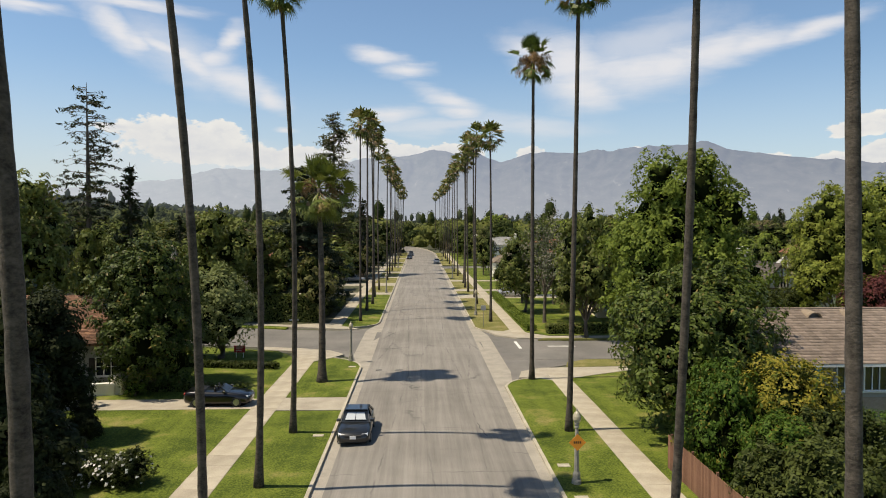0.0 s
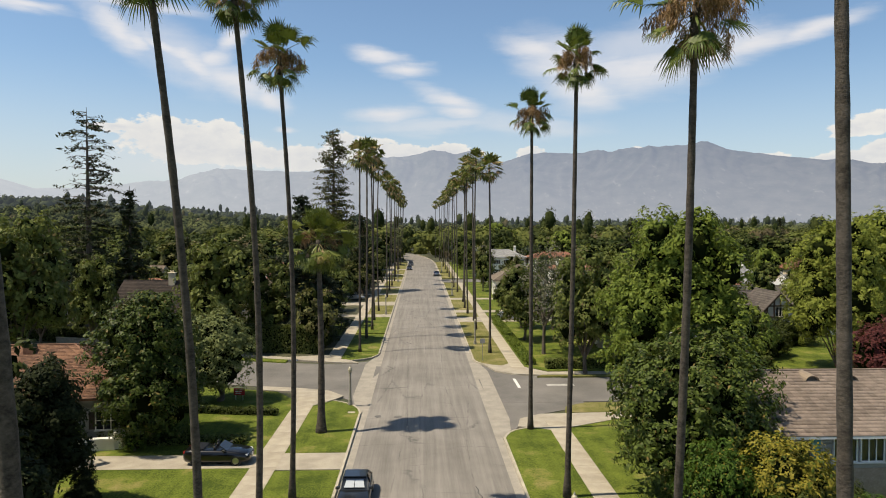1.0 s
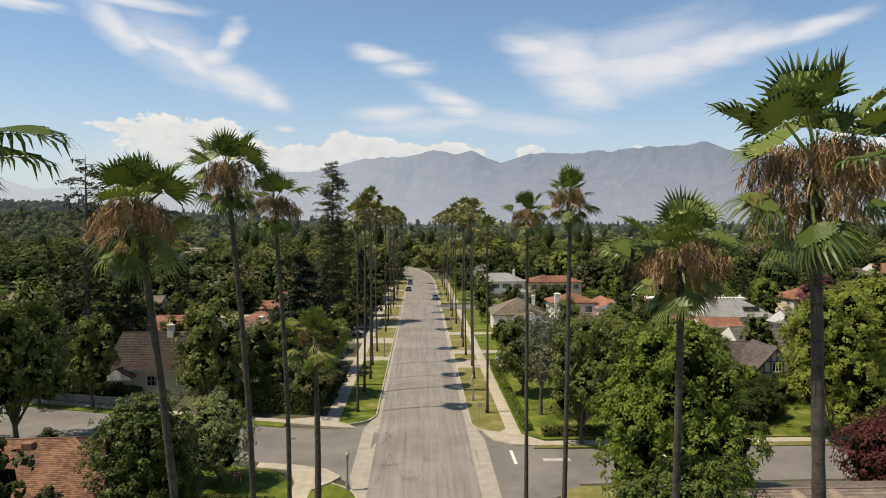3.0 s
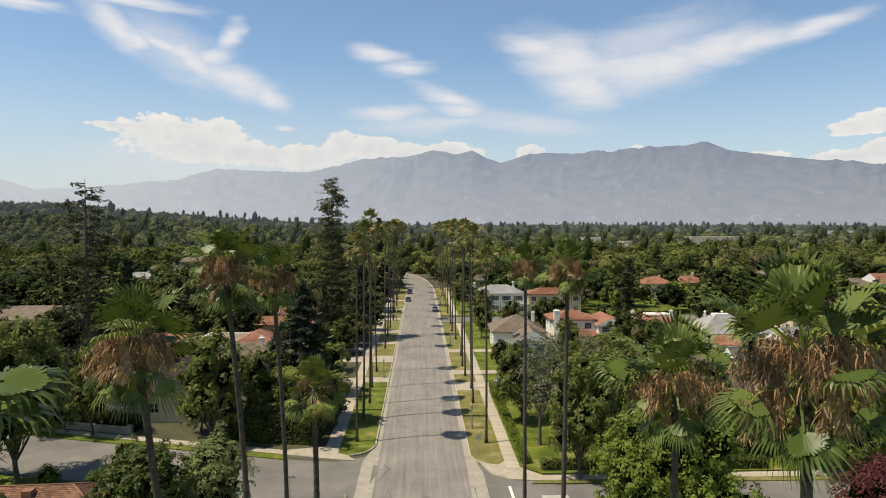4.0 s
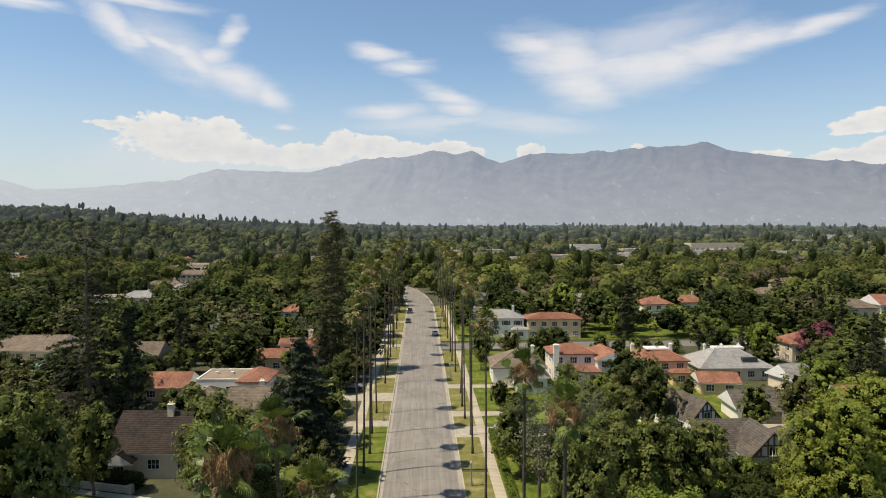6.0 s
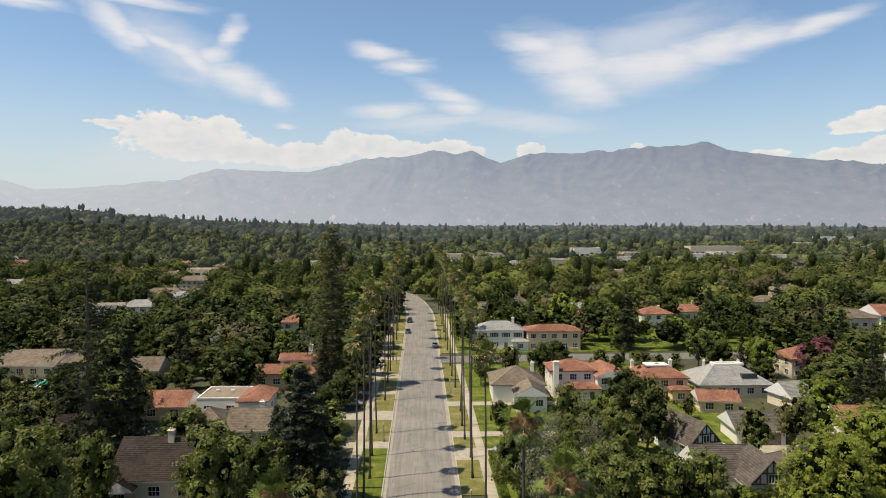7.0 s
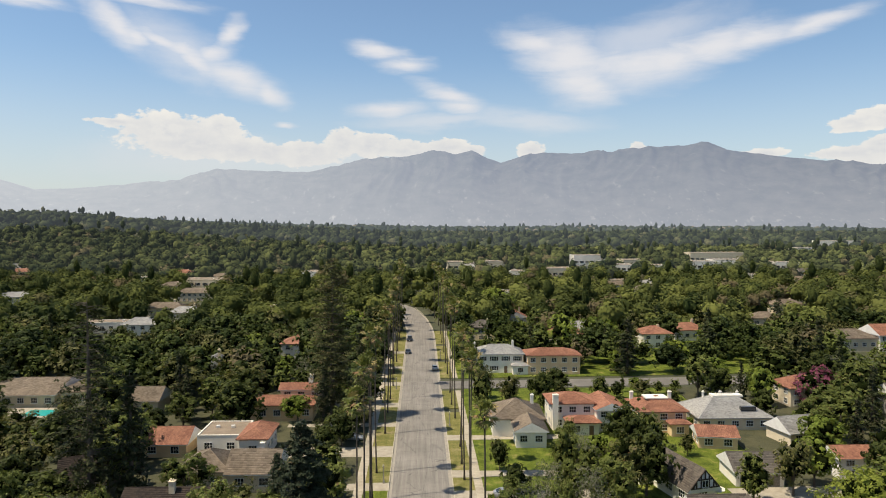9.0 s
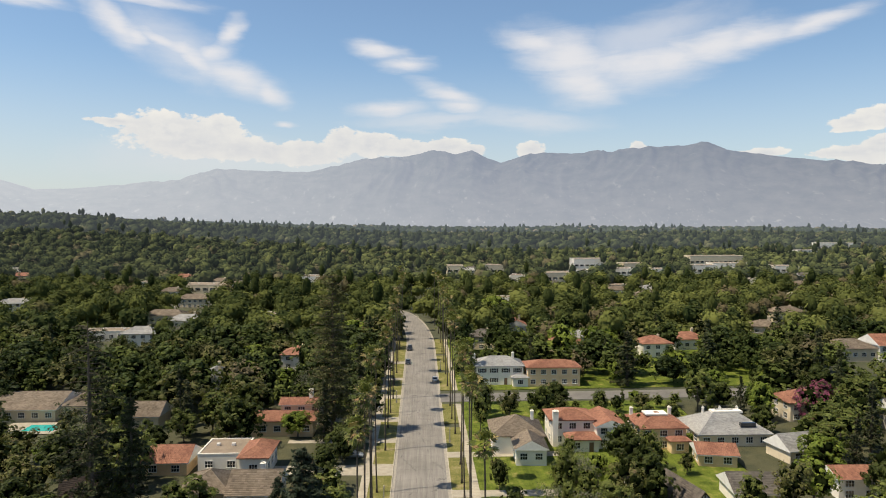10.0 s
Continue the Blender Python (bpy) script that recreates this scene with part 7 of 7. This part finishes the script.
# ---- trees that stand out ----
SPECIAL = [
    ("magnolia", 15.0, 38.0, 9.8, 1.0, "broad magnolia with dark glossy leaves and white blossoms"), ("sycamore", 17.3, 45.8, 17.0, 0.93, "tall bright green tree beside the magnolia"),
    ("maple", 54.5, 77.0, 18.0, 1.15, "tall bright green tree by the side street"), ("maple", 44.4, 71.5, 17.2, 0.92, "broad yellow-green tree by the side street"), ("plum", 36.2, 52.4, 8.0, 0.9, "small purple-red leaved tree"), ("plum", 41.0, 53.2, 7.6, 0.9, "small purple-red leaved tree"),
    ("magnolia_tall", -20.2, 49.8, 11.3, 0.98, "dense dark magnolia beside the house"), ("willow", -18.4, 61.0, 8.4, 1.05, "grey-green rounded weeping tree"),
    ("juniper", -17.0, 27.2, 9.3, 1.1, "dark upright juniper in a front garden"), ("twisted_juniper", -21.0, 37.4, 8.9, 1.0, "dark upright juniper with twisted sprays on a lawn"), ("oak_c", -28.8, 43.2, 9.5, 0.8, "dark leafy tree in front of a house"), ("oak_c", -25.6, 28.6, 19.0, 0.6, "tall dark leafy tree in a front garden"), ("bushy", 24.5, 77.2, 11.5, 0.95, "leafy green tree on a corner lawn"), ("bushy", 29.3, 78.4, 12.3, 0.9, "leafy green tree on a corner lawn"), ("oak_a", 33.4, 80.0, 10.4, 0.75, "leafy green tree on a corner lawn"), ("dark_mound", -25.0, 36.0, 9.4, 0.9, "dark dense conifer on a front lawn"), ("oak_c", -27.5, 28.0, 10, 0.9, "dark leafy tree in a garden"), ("oak_c", -22.5, 22.5, 9, 0.9, "dark leafy tree in a garden"), ("oak_c", -31, 37.5, 10, 0.8, "dark leafy tree in a garden"), ("juniper", -14.6, 24.6, 6.0, 0.95, "dark upright juniper in a front garden"),
    ("sparse_conifer", -53, 109.7, 34.2, 1.0, "tall thin conifer with bare drooping limbs"), ("spruce", -47.5, 112, 22, 1.0, "dense dark conifer behind the houses"),
    ("tall_pine", -20.6, 159, 37.4, 1.0, "very tall dark pine above the palms"), ("deodar", -16.2, 91.3, 19.8, 1.0, "layered deodar cedar with drooping limbs"), ("deodar", -22, 104, 11, 0.85, "layered deodar cedar with drooping limbs"),
    ("oak_e", -15.6, 113, 6.5, 0.8, "light green tree beside the footway"), ("oak_c", -17.5, 124, 8.5, 0.85, "dark green tree beside the footway"), ("oak_a", -19.5, 134, 6, 0.85, "green tree beside the footway"),
    ("bushy", -25.6, 83.4, 14.6, 0.9, "dense green tree behind the hedge"), ("bushy", -19.5, 88.5, 11.5, 0.95, "dense green tree behind the hedge"), ("bushy", -28.6, 88.5, 9.5, 0.9, "dense green tree behind the hedge"),
    ("bushy", -49.4, 88.9, 10.5, 1.0, "green street tree by the side street"), ("bushy", -42.4, 72.0, 17.9, 0.85, "tall green tree by the side street"), ("bushy", -42.0, 87.6, 12.2, 0.8, "dark green tree along the side street"), ("bushy", -57, 91.6, 14, 0.9, "dark green tree along the side street"),
    ("oak_a", -29, 66.8, 6.0, 0.8, "green garden tree by the corner"),
    ("bushy", 16.8, 71.0, 14.0, 0.82, "green street tree at the corner"), ("airy", 14.4, 82, 14, 0.95, "thin grey half-bare tree on a lawn"), ("bushy", 18.4, 84, 11.5, 0.8, "leafy green tree on a lawn"), ("bushy", 13.6, 92, 11, 0.95, "green tree on a front lawn"),
    ("bushy", 22.5, 80, 13, 0.9, "green tree on a front lawn"), ("oak_c", 14.8, 103, 8.5, 0.8, "dark rounded tree beside a driveway"), ("bushy", 20, 95, 9.5, 0.85, "leafy green tree on a lawn"),
    ("bushy", 27.5, 82.5, 8, 0.9, "leafy green tree in a garden"), ("bushy", 36.4, 84.0, 10.2, 0.95, "leafy dark green tree in a garden"), ("oak_e", 40.6, 83.4, 6.0, 0.8, "light green tree on a front lawn"),
    ("bushy", 28.5, 100, 11.5, 0.95, "leafy green tree in a garden"), ("oak_a", 54.2, 107.5, 8.8, 0.85, "leafy green tree in a garden"), ("oak_d", 33, 108, 11, 0.9, "olive green tree in a garden"), ("oak_a", 29, 116, 7.0, 0.9, "leafy green tree in a garden"), ("oak_c", 38, 112, 10.5, 0.9, "dark leafy tree in a garden"),
    ("oak_d", 14.6, 131, 4.0, 0.85, "olive green tree beside the footway"), ("cypress", 44.6, 152, 7.5, 0.9, "slim dark cypress beside a house"), ("cypress", 49.5, 151.5, 7.0, 0.9, "slim dark cypress beside a house"), ("cypress", 46.8, 150.5, 6.5, 0.9, "slim dark cypress beside a house"),
    ("oak_a", 30.5, 138, 5.5, 0.8, "leafy green tree in a garden"), ("oak_e", 43.5, 143, 6.5, 0.9, "bright green garden tree"), ("oak_a", 47.5, 134, 6.0, 0.9, "leafy green tree in a garden"),
    ("bushy", 25.2, 117.0, 11.0, 0.72, "bright green garden tree beside a house"), ("oak_c", 14.6, 124.6, 5.5, 0.8, "dark rounded garden tree"), ("airy", 19.2, 101, 11.0, 0.85, "thin grey half-bare tree in a garden"), ("bushy", 23.5, 106, 9.0, 0.8, "leafy green tree in a garden"), ("airy", 24.6, 96.5, 11, 1.0, "thin grey half-bare tree in a garden"), ("oak_d", 52.5, 131, 4.5, 0.9, "olive green tree in a garden"), ("oak_a", 45, 132, 8.5, 0.85, "leafy green tree in a garden"), ("oak_c", 40, 126, 9, 0.85, "dark leafy tree in a garden"), ("oak_e", 33, 124.5, 7.0, 0.9, "bright green garden tree"), ("crape", 98, 165, 9.6, 1.0, "flowering tree with magenta blossom"), ("oak_e", 82, 186, 8.5, 1.0, "light green leafy tree in a garden"), ("spruce", 62.5, 203, 17, 1.6, "broad dark cedar behind a street"), ("oak_e", 60.0, 206, 7, 0.8, "light green leafy tree in a garden"),
    ("oak_c", 17, 176, 5.5, 0.9, "dark tree beside the footway"), ("oak_d", 22, 166, 8.5, 0.9, "olive green garden tree"), ("oak_c", 31, 170, 8.0, 0.9, "dark green garden tree"), ("oak_a", 46, 172, 6.5, 1.0, "leafy green garden tree"), ("oak_a", 14.2, 160, 9.5, 0.7, "green tree beside the footway"), ("oak_d", 15, 169, 11, 0.75, "olive green tree beside the footway"), ("oak_c", 36, 178, 7.0, 1.2, "dark rounded tree by the street"), ("oak_e", 49, 236, 14, 1.0, "light green leafy tree in a garden"),
    ("oak_e", 34, 300, 17, 1.0, "bright yellow-green tree among darker trees"), ("oak_e", 70, 250, 9, 1.2, "bright green leafy tree in a garden"), ("oak_e", -28.5, 157, 6.5, 1.4, "bright green rounded tree"),
]
for i, (key, x, y, h, w, lab) in enumerate(SPECIAL):
    ob = plant(key, x, y, lab, h, w, turn=(i * 71) % 360)
    if key == "magnolia":  # its blossoms
        rng = np.random.default_rng(i)
        ls = lobes_of(9.8, 5.0, 1.6, 13, np.random.default_rng(11), "round")
        c = np.array([ls[k][0] + unit(rng.normal(0, 1, 3) + np.array([0, 0, 0.4])) * ls[k][1] * 1.08 for k in rng.integers(0, 13, 10)])
        child("flowers", quads_mesh("flowers", *joined([leaves(c + rng.normal(0, 0.03, c.shape), np.tile([0, 0, 1.0], (10, 1)), 0.11, rng, 0.7, 0.7) for _ in range(4)]), PETAL), ob, "large white blossoms")

# ---- garden and street trees on the blocks ----
TAKEN = [(s[1], s[2], 3.2) for s in SPECIAL]


def line_gap(line, x, y):
    best = 1e9
    for (ax, ay), (bx, by) in zip(line, line[1:]):
        t = max(0.0, min(1.0, ((x - ax) * (bx - ax) + (y - ay) * (by - ay)) / ((bx - ax) ** 2 + (by - ay) ** 2)))
        best = min(best, math.hypot(x - ax - t * (bx - ax), y - ay - t * (by - ay)))
    return best


def roads_clear(x, y, r):
    return line_gap(ROAD_LINE, x, y) > 11.5 + r and line_gap(LEFT_STREET, x, y) > 7 + r and line_gap(RIGHT_STREET, x, y) > 7 + r and line_gap(RIGHT_STREET_2, x, y) > 8 + r


def houses_clear(x, y, h, r):
    """Free of houses, and keeps the camera's view of their fronts open."""
    for hx, hy, foot in HOUSES:
        if math.hypot(x - hx, y - hy) < foot * 0.8 + r * 0.6:
            return False
        if hy - foot - max(45, hy * 0.14) < y < hy and abs((x + 0.65) * hy / max(y, 1) - hx) < foot * 0.8 and h > 2.0 + (hy - y) * 46 / hy:
            return False
    return True


KINDS = [("oak_a", 0.22), ("oak_b", 0.16), ("oak_c", 0.22), ("oak_d", 0.19), ("oak_e", 0.1), ("spruce", 0.05), ("cypress", 0.03), ("airy", 0.03)]
names, weights = [k for k, _ in KINDS], [w for _, w in KINDS]
rnd = random.Random(5)
SPOTS = []
for _ in range(16000):
    y = 70 + 200 * math.sqrt(rnd.random())
    x = rnd.uniform(-1, 1) * (0.72 * y + 14)
    key = rnd.choices(names, weights)[0]
    h = rnd.uniform(6.0, 12.5) if key not in ("spruce",) else rnd.uniform(11, 19)
    r = 2.7 if key != "cypress" else 1.2
    # more dark trees on the left stand in for its deeper shade
    if x < -15 and key in ("oak_d", "oak_e") and rnd.random() < 0.5:
        key = "oak_c"
    if 28 < x < 62 and y < 101 or key == "spruce" and 10 < x < 80 and y < 200:
        continue
    if 11 < x < 24 and 98 < y < 137 or 50 < x < 74 and 120 < y < 136:
        continue
    if key == "oak_e" and -34 < x < -10 and y < 105:
        continue
    if 12 < x < 70 and 158 < y < 187:
        h *= 0.4
    if not roads_clear(x, y, 1.6) or not houses_clear(x, y, h, r):
        continue
    if any((x - a) ** 2 + (y - b) ** 2 < (r + c) ** 2 * 0.72 for a, b, c in TAKEN):
        continue
    TAKEN.append((x, y, r))
    SPOTS.append((y, x, key, h, rnd.uniform(0.85, 1.4), rnd.uniform(0, 360)))
    if len(SPOTS) >= 640:
        break
SPOTS.sort()
LABELS = {"oak_a": "leafy green tree in a garden", "oak_b": "tall green tree in a garden", "oak_c": "dark green rounded garden tree", "oak_d": "olive green tree in a garden", "oak_e": "light green tree in a garden", "spruce": "dark conical conifer among trees", "cypress": "slim dark cypress in a garden", "airy": "thin half-bare grey tree in a garden"}
for y, x, key, h, w, turn in SPOTS[:160]:
    plant(key, x, y, LABELS[key], h, w, turn, group="garden trees")


def mesh_arrays(me):
    v = np.empty(len(me.vertices) * 3, np.float32)
    me.vertices.foreach_get("co", v)
    q = np.empty(len(me.loops), np.int32)
    me.loops.foreach_get("vertex_index", q)
    return v.reshape(-1, 3), q.reshape(-1, 4)


# the rest of the garden trees, too many to tell apart, by kind
GROVE_OF = {"oak_a": "mid", "oak_b": "mid", "oak_c": "dark", "oak_d": "olive", "oak_e": "light"}
grove = tagged(new("grove"), "many leafy garden trees among the houses", "trees", kind="stuff")
for key in names:
    crowns, cores, tones = [], [], []
    for y, x, k, h, w, turn in SPOTS[160:]:
        if k != key:
            continue
        s = h / PROTO[key][3]
        m = np.array(pose(x, y, 0.05, 0, 0, turn) @ Matrix.Diagonal((s * w, s * w, s, 1)))
        for me, out in ((PROTO[key][1], crowns), (PROTO[key][2], cores)):
            if me:
                v, q = mesh_arrays(me)
                if out is crowns:
                    some = np.random.default_rng(len(out)).permutation(len(q))[:len(q) * 2 // 5]
                    mid = v[q[some]].mean(1, keepdims=True)
                    v = (mid + (v[q[some]] - mid) * 1.35).reshape(-1, 3)
                    q = np.arange(len(v), dtype=np.int32).reshape(-1, 4)
                    tones.append(np.full(len(v), (x * 0.37 + y * 0.73) % 1.0))
                out.append((v @ m[:3, :3].T + m[:3, 3], q))
    if crowns:
        tagged(child("crowns", quads_mesh("crowns", *joined(crowns), GROVE.get(GROVE_OF.get(key), PROTO[key][1].materials[0]), np.concatenate(tones)), grove), kind="stuff")
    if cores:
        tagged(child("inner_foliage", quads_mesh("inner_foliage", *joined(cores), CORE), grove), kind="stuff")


# ---- far woods ----
def woods(name, near, far, n, leaf, tall, wide, cards, seed, label, gap, gain=0.74):
    rng = np.random.default_rng(seed)
    pieces, leafs, tones, tries, done = [], [], [], 0, 0
    cells = {}
    while done < n and tries < n * 9:
        tries += 1
        y = math.sqrt(rng.uniform(near ** 2, far ** 2))
        x = rng.uniform(-1, 1) * (gain * y + 20)
        if y < 700 and (line_gap(ROAD_LINE, x, y) < (10.5 if y < 330 else 7.5) or not houses_clear(x, y, 9, 3) or line_gap(RIGHT_STREET_2, x, y) < 8):
            continue
        c = (int(x / gap), int(y / gap))
        if cells.get(c, 0) > 0:
            continue
        cells[c] = 1
        h = rng.uniform(*tall) * ((1.45 if far < 1000 else 1.3) if rng.random() < 0.07 else 1)
        r = rng.uniform(*wide) * (0.5 if h > tall[1] else 1)
        z = float(hill(np.array(x), np.array(y)))
        top = (np.array([x, y, z + h - r * 0.8]), np.array([r, r, r * 0.85 if h <= tall[1] else r * 1.9]))
        pieces.append(ball(top, rng, 0.86 if cards else 0.95, 8 if far < 700 else 7, 5 if far < 1000 else 4))
        # the shaded sides seen towards -x are put into darker tones
        west_shade = 0.5 + 0.5 * min(1.0, max(0.0, (x / y + 0.5) / 0.5))
        tones.append(west_shade * rng.uniform(0, 1) ** 1.7 if h <= tall[1] else rng.uniform(0, 0.12))
        if cards:
            d = unit(rng.normal(0, 1, (cards, 3)) + np.array([0, -0.2, 0.45]))
            leafs.append(leaves(top[0] + d * top[1] * rng.uniform(0.85, 1.15, (cards, 1)), d + np.array([0, 0, 0.3]), r * (0.15 if cards > 60 else 0.2), rng, 0.3, 0.62))
        done += 1
    tones = np.array(tones)
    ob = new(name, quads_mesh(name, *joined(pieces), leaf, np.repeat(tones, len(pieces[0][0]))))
    tagged(ob, label, "woods", kind="stuff")
    if leafs:
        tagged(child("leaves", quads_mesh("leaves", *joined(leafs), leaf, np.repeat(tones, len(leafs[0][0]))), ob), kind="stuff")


WOOD_A = foliage("woods_green", (0.014, 0.026, 0.008), (0.17, 0.185, 0.05), (0.12, 0.1, 0.055), 0.05, 0.1, 0.9, 0.1, 0.28, True)
WOOD_B = foliage("woods_dark", (0.014, 0.025, 0.011), (0.15, 0.165, 0.055), (0.12, 0.105, 0.055), 0.05, 0.0, 0.95, 0.1, 0.26, True)


# haze painted as a faint bluish glow on the leaves, stronger farther off
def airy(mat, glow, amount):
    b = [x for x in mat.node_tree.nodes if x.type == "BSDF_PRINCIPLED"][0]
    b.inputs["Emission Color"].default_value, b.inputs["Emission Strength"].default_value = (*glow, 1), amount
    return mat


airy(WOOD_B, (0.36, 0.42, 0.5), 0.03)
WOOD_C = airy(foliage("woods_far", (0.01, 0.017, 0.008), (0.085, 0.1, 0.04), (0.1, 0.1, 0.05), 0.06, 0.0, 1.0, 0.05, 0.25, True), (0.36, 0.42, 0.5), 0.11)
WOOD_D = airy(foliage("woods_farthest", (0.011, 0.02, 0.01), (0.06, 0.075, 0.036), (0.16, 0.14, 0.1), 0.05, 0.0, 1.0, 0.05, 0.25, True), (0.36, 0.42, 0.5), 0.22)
woods("woods_near", 264, 480, 1500, WOOD_A, (6, 15), (3.4, 6.6), 120, 1, "dense green trees of the suburb", 8.6)
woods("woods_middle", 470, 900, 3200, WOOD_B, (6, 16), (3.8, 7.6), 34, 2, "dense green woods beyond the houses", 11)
woods("woods_far", 880, 1900, 5000, WOOD_C, (8, 20), (5.5, 11), 7, 3, "far woods under light painted haze", 15)
woods("woods_farthest", 1850, 3700, 4200, WOOD_D, (10, 20), (11, 18), 0, 4, "farthest woods under painted haze below the mountains", 28)
